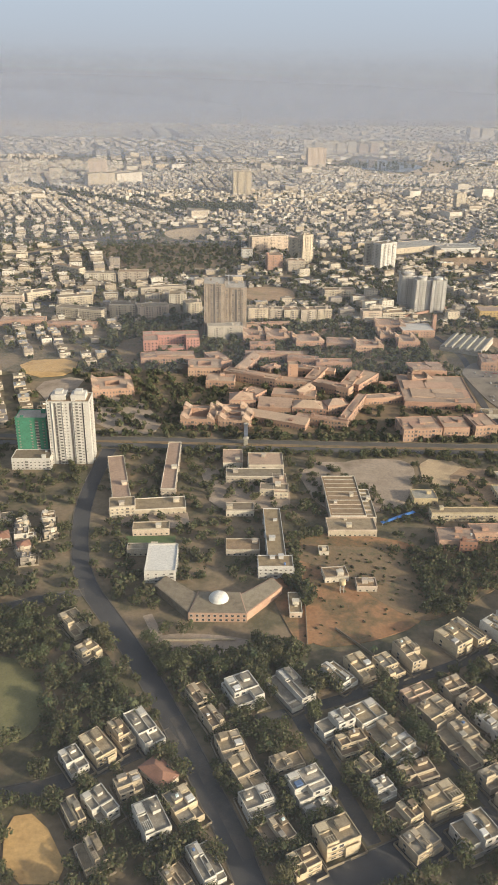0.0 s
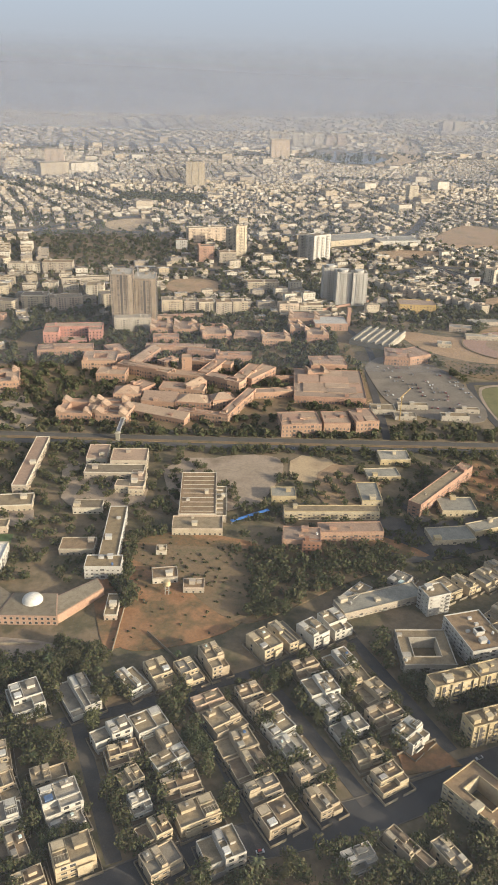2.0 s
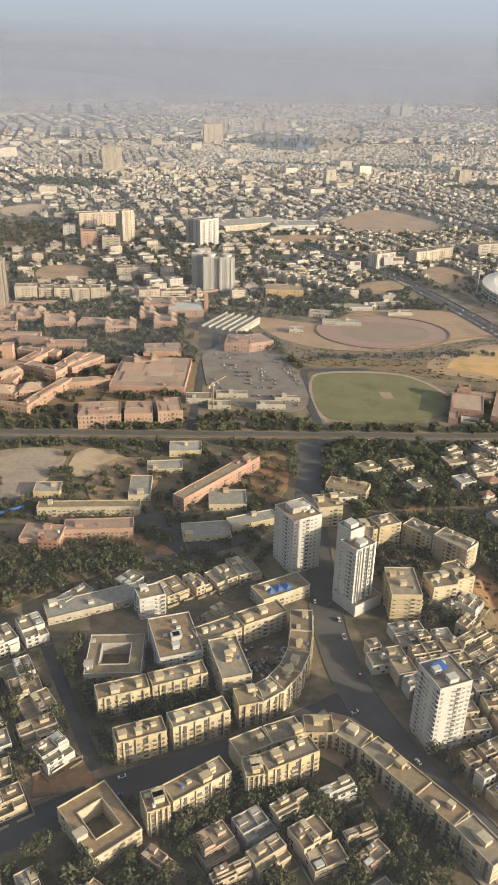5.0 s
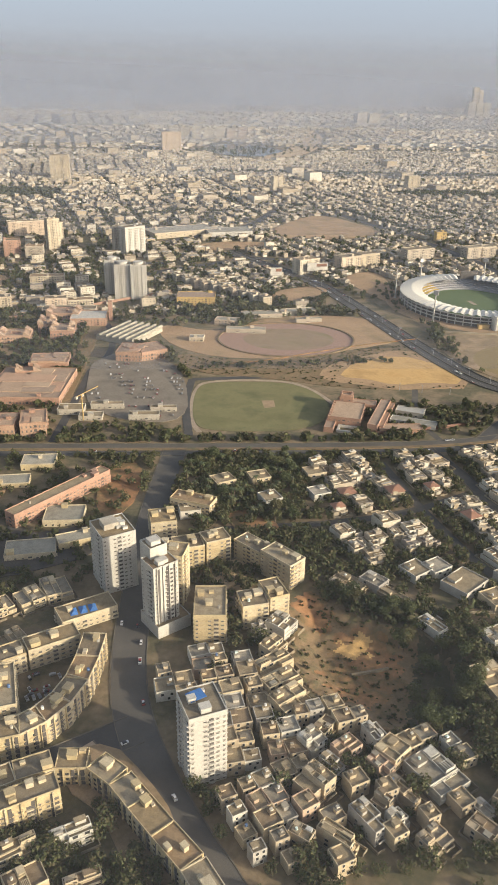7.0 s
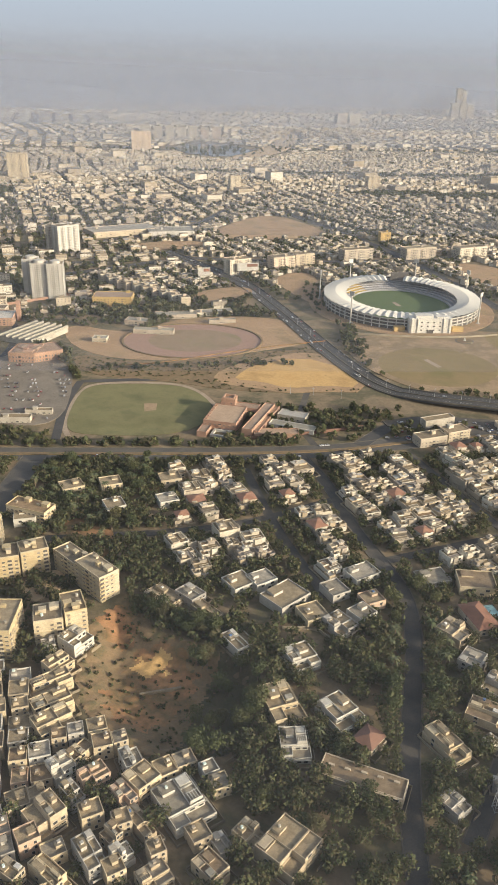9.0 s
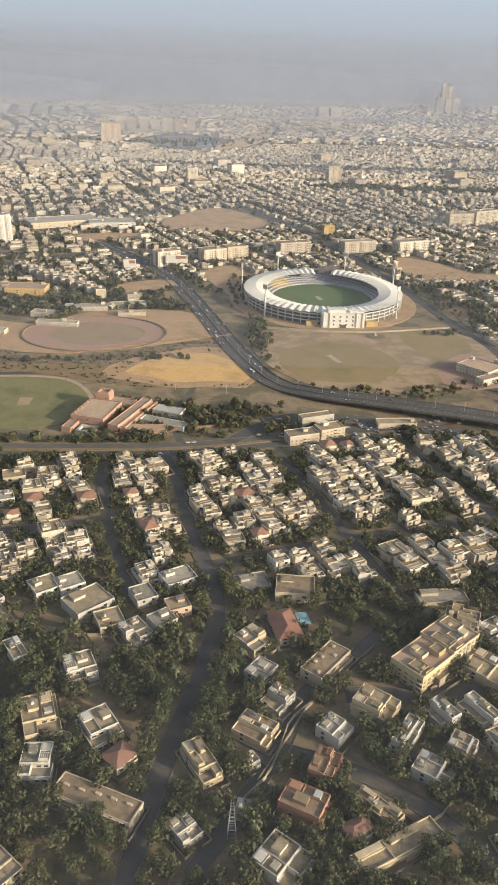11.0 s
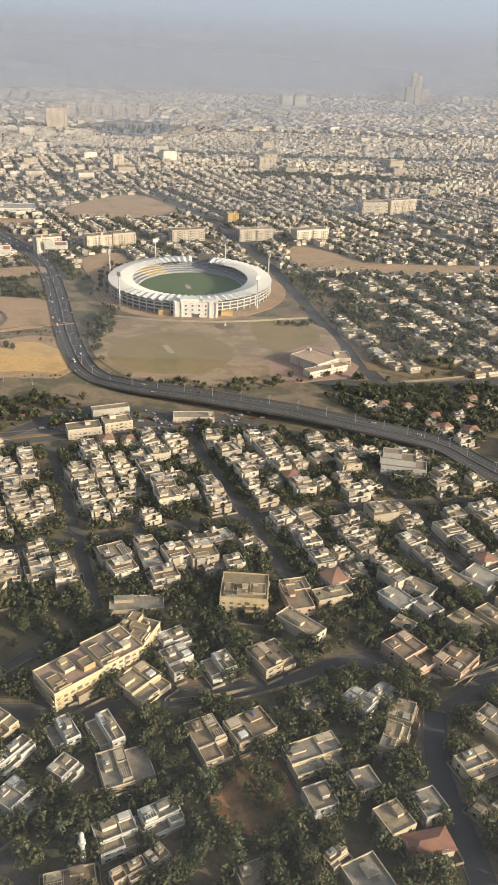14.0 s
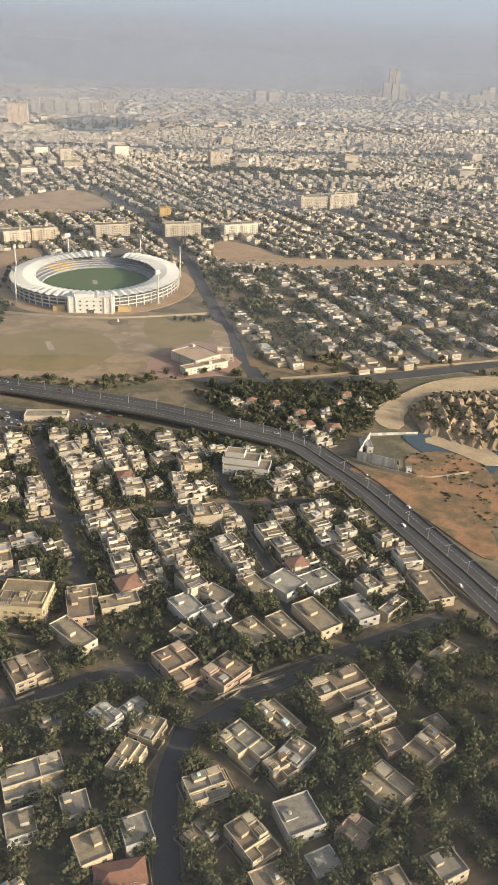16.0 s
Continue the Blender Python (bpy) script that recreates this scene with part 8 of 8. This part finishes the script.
def plant(protos_in, k, x, y, s):
    m = pose(x, y, gz(y), 0, 0, rnd.uniform(0, 360)) @ Matrix.Scale(s, 4)
    o = protos_in[k]
    if o.name in placed:
        copy_thing(o, m)
    else:
        o.matrix_basis = m
        placed[o.name] = True


def free_spots(poly, n, r=1, field=None):
    """Random free places inside an outline."""
    xs, ys = [p[0] for p in poly], [p[1] for p in poly]
    out = []
    tries = 0
    while len(out) < n and tries < n * 8:
        tries += 1
        x, y = rnd.uniform(min(xs), max(xs)), rnd.uniform(min(ys), max(ys))
        if inside(poly, np.array(x), np.array(y)) and free(x, y, r, field) and not beyond(x, y):
            out.append((x, y))
    return out


GROVES = [
    ([(224.0, 430.9), (297.0, 430.4), (290.1, 319.9), (284.3, 300.0), (280.7, 326.5), (255.2, 368.4), (244.6, 365.8), (248.7, 338.4), (227.3, 379.8)], 70, 0.7, 0),
    ([(330, 130), (660, 130), (665, 310), (400, 310), (330, 240)], 80, 0.2, 1),
    ([(293, 292), (298, 296), (313, 287), (326, 280), (340, 270), (343, 262), (325, 272), (308, 279)], 20, 0.0, 0),
    ([(391, 286), (415, 282), (398, 230), (382, 224), (380, 250)], 24, 0.3, 1),
    ([(-130, 260), (-60, 245), (-30, 200), (-70, 195), (-130, 200)], 24, 0.6, 1),
    ([(-20, 215), (140, 255), (130, 140), (0, 130)], 26, 0.3, 1),
    ([(-60, 250), (-20, 245), (20, 236), (60, 240), (20, 228), (-40, 225)], 16, 0.5, 1),
]
for poly, n, palm_share, r in GROVES:
    for x, y in free_spots(poly, n, r):
        if rnd.random() < palm_share:
            plant(palms, rnd.randrange(3), x, y, rnd.uniform(0.8, 1.25))
        else:
            plant(broad, rnd.randrange(6), x, y, rnd.uniform(0.7, 1.35))

for _ in range(70):
    x, y = rnd.uniform(316, 342), rnd.uniform(222, 268)
    near = low(x, y)
    if bool(inside(PIT, np.array(x), np.array(y))) and (near < 5.2 or rnd.random() < 0.25):
        m = pose(x, y, -near, 0, 0, rnd.uniform(0, 360)) @ Matrix.Scale(rnd.uniform(1.0, 1.7), 4)
        copy_thing(broad[rnd.randrange(6)], m)
FAR_GROVES = ([([(330, 130), (660, 130), (665, 310), (400, 318), (330, 300)], 1400, 0), ([(-130, 300), (-60, 255), (20, 225), (140, 255), (250, 200), (250, 125), (-80, 125), (-130, 200)], 860, 0), ([(240, 300), (330, 300), (330, 125), (250, 125)], 90, 0), ([(292, 296), (298, 300), (314, 291), (327, 284), (344, 276), (346, 262), (326, 272), (308, 278)], 60, 0), ([(240, 428), (420, 428), (600, 420), (655, 330), (655, 300), (240, 300)], 2000, 0), ([(415, 470), (520, 458), (600, 440), (640, 412), (668, 345), (655, 330), (600, 400), (500, 440), (430, 440)], 320, 0), ([(605, 545), (1000, 640), (1000, 800), (600, 800)], 900, 0), ([(650, 345), (672, 335), (690, 290), (690, 200), (655, 200), (652, 300)], 170, 0)] + [([(19, 317), (42, 318), (90, 315), (141, 320), (145, 303), (121, 294), (86, 266), (68, 259), (38, 300), (23, 304)], 190, 0), ([(-150, 425), (210, 425), (210, 300), (120, 270), (80, 300), (-60, 255), (-150, 260)], 900, 0), ([(-140, 455), (160, 442), (230, 448), (232, 455), (150, 470), (160, 560), (140, 720), (-120, 720)], 1500, 0), ([(252, 687), (302, 714), (363, 715), (379, 693), (336, 666), (270, 650)], 110, 0), ([(22, 324), (34, 332), (45, 310), (31, 298), (26, 270), (20, 276)], 60, 0)] + [([(-38, 255), (23, 243), (22, 230), (-3, 226), (-35, 233)], 90, 0), ([(193, 617), (217, 603), (234, 548), (238, 540), (194, 578)], 30, 0), ([(213, 423), (277, 426), (255, 354), (240, 354), (215, 370)], 200, 0), ([(238, 425), (300, 425), (300, 320), (262, 318)], 180, 0), ([(-300, 446), (430, 442), (430, 438), (-300, 442)], 260, 0), ([(-300, 424), (380, 421), (380, 417), (-300, 419)], 260, 0), ([(340, 500), (440, 490), (440, 440), (330, 440)], 150, 0)] + [([(380, 880), (425, 760), (425, 600), (440, 600), (440, 760), (400, 890)], 60, 0), ([(140, 700), (300, 740), (290, 690), (200, 650)], 150, 0), ([(200, 730), (360, 860), (380, 800), (330, 690)], 180, 0), ([(575, 500), (600, 530), (700, 520), (690, 470), (640, 430), (610, 450)], 420, 0), ([(600, 790), (1100, 810), (1100, 540), (640, 530)], 700, 0), ([(640, 960), (1100, 970), (1100, 810), (620, 810)], 800, 1), ([(-600, 1200), (600, 1240), (600, 760), (-600, 690)], 4200, 1)] + [([(600, 1240), (1140, 1240), (1140, 960), (600, 960)], 900, 1), ([(-420, 700), (-130, 700), (-130, 440), (-420, 440)], 350, 1), ([(20, 900), (260, 900), (240, 780), (-60, 740)], 300, 0)])
fine_crowns = [crown_faces(2.0, 250, 0.215, 0.8, 8, 40 + i) for i in range(6)]
mid_crowns = [crown_faces(2.0, 80, 0.40, 0.78, 6, 45 + i) for i in range(6)]
far_crowns = [crown_faces(2.0, 22, 0.92, 0.75, 5, 50 + i) for i in range(5)]
quads = []
for poly, n, r in FAR_GROVES:
    for x, y in free_spots(poly, n, r):
        s = rnd.uniform(0.9, 2.2) if y < 285 else rnd.uniform(0.7, 1.6) if y < 420 else rnd.uniform(0.7, 1.6) if y < 560 else rnd.uniform(0.9, 2.0)
        a = rnd.uniform(0, 6.28)
        v = (fine_crowns[rnd.randrange(6)] if y < 275 else mid_crowns[rnd.randrange(6)] if y < 430 else far_crowns[rnd.randrange(5)]) * s
        w = v.copy()
        w[:, :, 0], w[:, :, 1] = v[:, :, 0] * math.cos(a) - v[:, :, 1] * math.sin(a) + x, v[:, :, 0] * math.sin(a) + v[:, :, 1] * math.cos(a) + y
        w[:, :, 2] += 1.7 * s + gz(y)
        quads.append(w)
for poly, n in (([(430, 520), (446, 512), (430, 640), (418, 640)], 36), ([(440, 512), (520, 498), (590, 530), (602, 548), (520, 516), (446, 526)], 60), ([(560, 640), (604, 652), (604, 640), (566, 632)], 18), ([(410, 700), (424, 700), (432, 800), (412, 830)], 40), ([(570, 660), (586, 720), (580, 800), (600, 800), (606, 700)], 40),
                ([(240, 560), (380, 572), (380, 580), (240, 568)], 60)):
    for x, y in free_spots(poly, n, 0, paved):
        s = rnd.uniform(0.5, 1.2)
        quads.append(far_crowns[rnd.randrange(5)] * s + np.array([x, y, 1.7 * s + 0.3]))
for poly, n in (([(-205, 1050), (-137, 1095), (-80, 1074), (6, 1056), (9, 948), (-65, 940), (-93, 864), (-178, 970)], 420), ([(81, 993), (106, 911), (158, 877), (154, 775), (125, 773), (76, 871)], 200)):
    for x, y in free_spots(poly, n, 0, built):
        s = rnd.uniform(0.9, 1.9)
        quads.append(far_crowns[rnd.randrange(5)] * s + np.array([x, y, 1.7 * s + gz(y)]))
for x, y in lane_trees:
    if free(x, y, 1) or y > Y1 - 4:
        s = rnd.uniform(0.8, 1.7)
        quads.append(far_crowns[rnd.randrange(5)] * s + np.array([x, y, 1.7 * s + gz(y)]))
tagged(new("trees", leaf_mesh("trees", np.concatenate(quads), "leaf_far")), "dusty dark green trees filling gardens and verges", "trees", "", "stuff")
far_blobs = [crown_faces(4.5, 9, 2.6, 0.6, 4, 80 + i) for i in range(4)]
quads = []
far_places = []
for _ in range(5200):
    y = 1250 + 2000 * rnd.random() ** 1.6
    far_places.append((rnd.uniform(-0.34 * y - 100, 0.34 * y + 600), y))
for q in belts:
    bx, by = [p[0] for p in q], [p[1] for p in q]
    for _ in range(900):
        x, y = rnd.uniform(min(bx), max(bx)), rnd.uniform(min(by), max(by))
        if inside(q, np.array(x), np.array(y)):
            far_places.append((x, y))
for x, y in far_places:
    s = rnd.uniform(0.5, 1.3)
    w = far_blobs[rnd.randrange(4)] * (s * 0.8) + np.array([x, y, 2.5 * s + gz(y)])
    quads.append(w)
tagged(new("far_trees", leaf_mesh("far_trees", np.concatenate(quads), "leaf_far")), "dark tree clumps among the far houses", "trees", "", "stuff")
bush = [crown_faces(0.6, 22, 0.2, 0.7, 3, 90 + i) for i in range(4)]
quads = []
SCRUB = [([(22, 321), (34, 332), (82, 323), (78, 262), (45, 245), (23, 244)], 90), (PIT, 260), ([(217, 603), (284, 571), (410, 624), (425, 520), (341, 520), (286, 544), (236, 551)], 420),
         ([(-37, 245), (8, 242), (-3, 234), (-31, 235)], 60), ([(674, 419), (705, 432), (724, 408), (703, 347), (693, 369)], 120), ([(19, 317), (90, 315), (145, 303), (86, 266), (38, 300)], 220), ([(595, 925), (667, 813), (599, 807)], 200), ([(-140, 455), (160, 442), (140, 700), (-120, 700)], 500)]
bare = paved.copy()
claim([(347, 567), (388, 595), (421, 567), (424, 526), (372, 523), (335, 542)], bare)
for poly, n in SCRUB:
    for x, y in free_spots(poly, n, 0, bare):
        s = rnd.uniform(0.7, 2.0)
        quads.append(bush[rnd.randrange(4)] * s + np.array([x, y, 0.35 * s - low(x, y)]))
tagged(new("scrub_bushes", leaf_mesh("scrub_bushes", np.concatenate(quads), "leaf_far")), "low dusty thorn bushes on bare ground", "bushes", "", "stuff")

# ---- quarry bank ----
qx, qy = [p[0] for p in QUARRY], [p[1] for p in QUARRY]
nx, ny = 64, 34
field = rng.normal(0, 1, (ny, nx))
g = Geo()
for j in range(ny):
    for i in range(nx):
        x, y = min(qx) + (max(qx) - min(qx)) * i / (nx - 1), min(qy) + (max(qy) - min(qy)) * j / (ny - 1)
        deep = sum(inside(QUARRY, np.array(x + 5 * u), np.array(y + 5 * v)) for u, v in ((0, 0), (1, 0), (-1, 0), (0, 1), (0, -1), (2, 0), (-2, 0), (0, 2))) / 8
        ridge = 0.75 + 0.14 * math.sin(i * 1.1 + 1.4 * math.sin(j * 0.4)) + 0.12 * field[j, i] + 0.12 * field[j, i - 3]
        g.v.append((x + 0.4 * field[j - 1, i], y, -0.6 + 6.0 * float(deep) * ridge if deep > 0.2 else -0.6))
for j in range(ny - 1):
    for i in range(nx - 1):
        n = j * nx + i
        g.f.append((n, n + 1, n + nx + 1, n + nx))
        g.m.append(0)
tagged(part("quarry_bank", g, "fore", smooth=False), "ridged earth bank of the quarry with scrub", "", "", "structure")
quads = []
for x, y in free_spots(QUARRY, 700, 0):
    s = rnd.uniform(1.2, 2.6)
    quads.append(bush[rnd.randrange(4)] * s + np.array([x, y, 4.0]))
if quads:
    tagged(new("bank_bushes", leaf_mesh("bank_bushes", np.concatenate(quads), "leaf_far")), "thorn bushes growing on the quarry bank", "bushes", "", "stuff")

# ---- vehicles ----
def car_proto(kind):
    t = thing("car", {0: "small saloon car on the road", 1: "white van on the road"}[kind], "car", None, "cars")
    L, W, H = ((2.4, 1.0, 0.45), (2.9, 1.1, 0.75))[kind]
    part("body", Geo().box(0, 0, 0.18, L, W, H), "car", t)
    part("cabin", Geo().prism(rect(-0.1, 0, L * 0.6, W * 0.95, 0), 0.18 + H, 0.18 + H + 0.36, 0, 1, False, rect(-0.1, 0, L * 0.42, W * 0.8, 0)), ["glass", "car"], t)
    wheel = Geo()
    k = 10
    for s in (-0.08, 0.08):
        wheel.v += [(0.2 * math.cos(2 * math.pi * i / k), s, 0.2 * math.sin(2 * math.pi * i / k)) for i in range(k)]
    wheel.f = [tuple(range(k - 1, -1, -1)), tuple(range(k, 2 * k))] + [((i + 1) % k, i, k + i, k + (i + 1) % k) for i in range(k)]
    wheel.m = [0] * len(wheel.f)
    me = wheel.mesh("wheel", ["rubber"])
    for x in (-0.3, 0.3):
        for y in (-0.5, 0.5):
            part("wheel", me, None, t, at=pose(x * L, y * W, 0.2))
    return t


cars = [car_proto(0), car_proto(1)]
parked = [False, False]


def put_car(x, y, z, a):
    k = 0 if rnd.random() < 0.8 else 1
    m = pose(x, y, z, 0, 0, a)
    if parked[k]:
        copy_thing(cars[k], m)
    else:
        cars[k].matrix_basis, parked[k] = m, True


def traffic(line, offs, n, hs=None, lift=0.0):
    for _ in range(n):
        i = rnd.randrange(len(line) - 1)
        (ax, ay), (bx, by) = line[i], line[i + 1]
        if not (120 < ay < 900 and -200 < ax < 720):
            continue
        u = rnd.random()
        k = math.hypot(bx - ax, by - ay) or 1
        o = rnd.choice(offs)
        x, y = ax + (bx - ax) * u - (by - ay) / k * o, ay + (by - ay) * u + (bx - ax) / k * o
        h = (hs[i] * (1 - u) + hs[i + 1] * u) if hs else 0.0
        put_car(x, y, gz(y) + h + lift, math.degrees(math.atan2(by - ay, bx - ax)) + (180 if o > 0 else 0))


traffic(highway, (-7.5, -3.2, 3.2, 7.5, 5.5, -5.5), 30, heights, 0.31)
traffic(main, (-6, -3, 3, 6), 12, None, 0.1)
flow = []
for _ in range(230):
    i = rnd.randrange(len(highway) - 1)
    (ax, ay), (bx, by) = highway[i], highway[i + 1]
    u, o = rnd.random(), rnd.choice((-7.2, -5.2, -3.0, 3.0, 5.2, 7.2))
    k = math.hypot(bx - ax, by - ay)
    x, y = ax + (bx - ax) * u - (by - ay) / k * o, ay + (by - ay) * u + (bx - ax) / k * o
    if 560 < y < 950:
        flow.append((x, y, gz(y) + heights[i] * (1 - u) + heights[i + 1] * u + 0.31, math.degrees(math.atan2(by - ay, bx - ax))))
g = Geo()
for x, y, z, a in flow:
    g.box(x, y, z, 2.3, 1.0, 0.55, a)
    g.box(x, y, z + 0.55, 1.3, 0.9, 0.32, a)
tagged(part("queueing_cars", g, "car_far"), "many small cars on the highway by the stadium", "cars", "", "stuff")
traffic(avenue, (-4, 4, -2), 5, None, 0.2)
traffic(ns, (-4, 4, 2, -2), 7, None, 0.2)
spots = []
for j in range(16):
    y = 462 + j * 7.2
    for i in range(34):
        x = 166 + i * 2.0
        if rnd.random() < 0.34 and math.sin(x * 0.16 + y * 0.05) > -0.55 and inside([(167, 578), (188, 601), (221, 575), (231, 532), (233, 472), (198, 473), (173, 496), (167, 554)], np.array(x), np.array(y)):
            spots.append((x, y + rnd.uniform(-0.3, 0.3), 0.95, 2.3, 0.55, rnd.uniform(-4, 4)))
for _ in range(90):
    x, y = rnd.uniform(420, 540), rnd.uniform(446, 474)
    spots.append((x, y, 0.95, 2.3, 0.55, rnd.choice((20, 60, 80))))
for _ in range(60):
    x, y = rnd.uniform(184, 204), rnd.uniform(226, 252)
    if free(x, y, 1, built):
        spots.append((x, y, 0.95, 2.3, 0.55, rnd.choice((25, 30, 115))))
g = Geo()
for x, y, w, d, h, a in spots:
    g.box(x, y, 0.55, w, d, h, a)
    g.box(x, y - 0.1, 1.1, w * 0.85, d * 0.5, 0.32, a)
tagged(part("parked_cars", g, "car_far"), "rows of parked cars in the hospital car park", "cars", "", "stuff")

# ---- poles and masts ----
for i in range(2, len(highway) - 12, 2):
    x, y = highway[i]
    if y > 860:
        continue
    t = thing("street_lamp", "thin grey street lamp on the highway divider", "street lamp", pose(x, y, gz(y) + heights[i], 0, 0, math.degrees(math.atan2(highway[i + 1][1] - y, highway[i + 1][0] - x)) + 90), "street lamps")
    part("pole", Geo().tube(0, 0, 0.2, 6.0, 0.12, 0.07, 6), "metal", t)
    part("arm", Geo().box(0, 0, 5.9, 3.4, 0.09, 0.09), "metal", t)
    for s in (-1, 1):
        part("lamp_head", Geo().box(s * 1.6, 0, 5.85, 0.7, 0.22, 0.1), "metal", t)
x, y = (402.4, 201.2)
t = thing("lattice_mast", "steel lattice telephone mast", "mast", pose(x, y, 0))
for u, v in ((-1, -1), (1, -1), (1, 1), (-1, 1)):
    part("leg", Geo().prism(rect(u * 1.2, v * 1.2, 0.16, 0.16, 0), -0.3, 13, 0, None, False, rect(u * 0.3, v * 0.3, 0.12, 0.12, 0)), "metal", t)
for k in range(9):
    s = 1.2 - 0.9 * (k + 0.5) / 9
    part("brace", Geo().ring(2 * s, 2 * s, 0.6 + k * 1.4, 0.1, 0.08), "metal", t)
g = Geo()
for line in ([(655, 419), (664, 411), (674, 406), (686, 400), (700, 403), (709, 406)], [(675, 477), (694, 496), (716, 518), (736, 528), (767, 533)], [(629, 524), (652, 529), (681, 538), (727, 549), (777, 562)], [(455, 238), (472, 252), (490, 265), (495, 274)], [(524, 208), (535, 214)], [(468, 253), (486, 264), (491, 283)], [(504, 251), (535, 261), (557, 271)], [(588, 263), (609, 271)], [(410, 218), (420, 234), (428, 248), (453, 274)], [(25, 276), (24, 244)], [(-33, 246), (-4, 247)], [(36, 255), (55, 232)], [(590, 264), (608, 272)], [(545, 261), (556, 268)], [(637, 410), (661, 347), (683, 301)], [(429.5, 195), (431.5, 202.6), (434.6, 215), (436.3, 219.5)], [(400.5, 206.4), (407.5, 213.8), (413.7, 220.8), (418.1, 232.3), (421, 240.7), (428.5, 247.9), (435, 252.5)], [(483.6, 220.1), (492.9, 224.2), (499.4, 227.4)], [(506.5, 227.9), (515.8, 232.5), (525.3, 236.4)], [(468.3, 253.4), (478.8, 262.6), (489.5, 274.1), (492.6, 283.4)], [(519.8, 205.5), (530.5, 210.6)], [(431.3, 296.8), (443, 300)], [(510.5, 294.3), (520.1, 291), (529, 289.4)], [(498, 255.5), (511, 257.1), (524.7, 260.8)], [(447.7, 201.4), (457.7, 204.4), (463.8, 211)], [(529.1, 259.3), (541.2, 263), (555.3, 270.8)], [(591.9, 264.8), (601.6, 272.1), (611.3, 276.4)], [(522.9, 206.4), (532.6, 211.6)], [(560.1, 224.6), (569.7, 229.4)], [(642.8, 283.2), (657.1, 288.8)], [(579.6, 262.6), (584.5, 259), (592.2, 264.8)], [(327, 219), (330.5, 222.1), (334.8, 225.7)], [(342.2, 275), (344.7, 254.5)], [(348.8, 281.2), (361.4, 281), (365.7, 274.5)], [(64.6, 154.5), (75.2, 158.6)], [(122.6, 195.7), (136.5, 202.3)], [(124.6, 185.1), (138.9, 191.2)]):
    g = Geo()
    strip(g, smooth_line(line, 1), 0.14, -0.3, 1.3)
    tagged(part("garden_wall", g, "boundary"), "long pale rendered garden wall", "", "", "structure")

# ---- see-through sheets imitating haze, and the sky backdrop behind them ----
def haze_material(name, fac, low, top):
    """A see-through diffuse sheet that imitates dust haze, fading out with height."""
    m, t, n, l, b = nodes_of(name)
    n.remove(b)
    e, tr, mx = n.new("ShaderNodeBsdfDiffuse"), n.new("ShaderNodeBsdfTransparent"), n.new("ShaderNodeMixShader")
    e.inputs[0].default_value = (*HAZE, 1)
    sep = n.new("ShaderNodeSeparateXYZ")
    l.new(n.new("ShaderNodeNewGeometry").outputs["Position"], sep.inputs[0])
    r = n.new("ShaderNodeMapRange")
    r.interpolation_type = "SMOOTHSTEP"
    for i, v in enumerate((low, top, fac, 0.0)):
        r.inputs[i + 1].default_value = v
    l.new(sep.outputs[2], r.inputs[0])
    # the sheets are made more opaque towards the west
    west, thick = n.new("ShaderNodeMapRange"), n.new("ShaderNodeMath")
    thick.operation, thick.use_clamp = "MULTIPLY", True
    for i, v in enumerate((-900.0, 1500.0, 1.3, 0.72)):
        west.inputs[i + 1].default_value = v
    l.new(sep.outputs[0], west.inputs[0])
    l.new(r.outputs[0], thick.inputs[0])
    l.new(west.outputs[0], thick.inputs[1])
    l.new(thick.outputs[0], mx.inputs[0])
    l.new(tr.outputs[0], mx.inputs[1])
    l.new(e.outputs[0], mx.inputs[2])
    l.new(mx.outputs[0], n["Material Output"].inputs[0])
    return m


# eight upright sheets lay a pale haze over all that stands behind them
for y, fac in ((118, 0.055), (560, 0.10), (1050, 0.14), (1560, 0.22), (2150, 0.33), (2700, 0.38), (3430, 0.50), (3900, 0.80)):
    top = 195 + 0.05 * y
    M["haze"] = haze_material("haze_veil", fac, 120.0, top)
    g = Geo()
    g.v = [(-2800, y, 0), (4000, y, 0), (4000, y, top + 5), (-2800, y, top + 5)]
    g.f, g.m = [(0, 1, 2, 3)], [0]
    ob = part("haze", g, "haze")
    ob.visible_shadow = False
    tagged(ob, "upright see-through sheet that imitates dusty haze", "", "", "structure")
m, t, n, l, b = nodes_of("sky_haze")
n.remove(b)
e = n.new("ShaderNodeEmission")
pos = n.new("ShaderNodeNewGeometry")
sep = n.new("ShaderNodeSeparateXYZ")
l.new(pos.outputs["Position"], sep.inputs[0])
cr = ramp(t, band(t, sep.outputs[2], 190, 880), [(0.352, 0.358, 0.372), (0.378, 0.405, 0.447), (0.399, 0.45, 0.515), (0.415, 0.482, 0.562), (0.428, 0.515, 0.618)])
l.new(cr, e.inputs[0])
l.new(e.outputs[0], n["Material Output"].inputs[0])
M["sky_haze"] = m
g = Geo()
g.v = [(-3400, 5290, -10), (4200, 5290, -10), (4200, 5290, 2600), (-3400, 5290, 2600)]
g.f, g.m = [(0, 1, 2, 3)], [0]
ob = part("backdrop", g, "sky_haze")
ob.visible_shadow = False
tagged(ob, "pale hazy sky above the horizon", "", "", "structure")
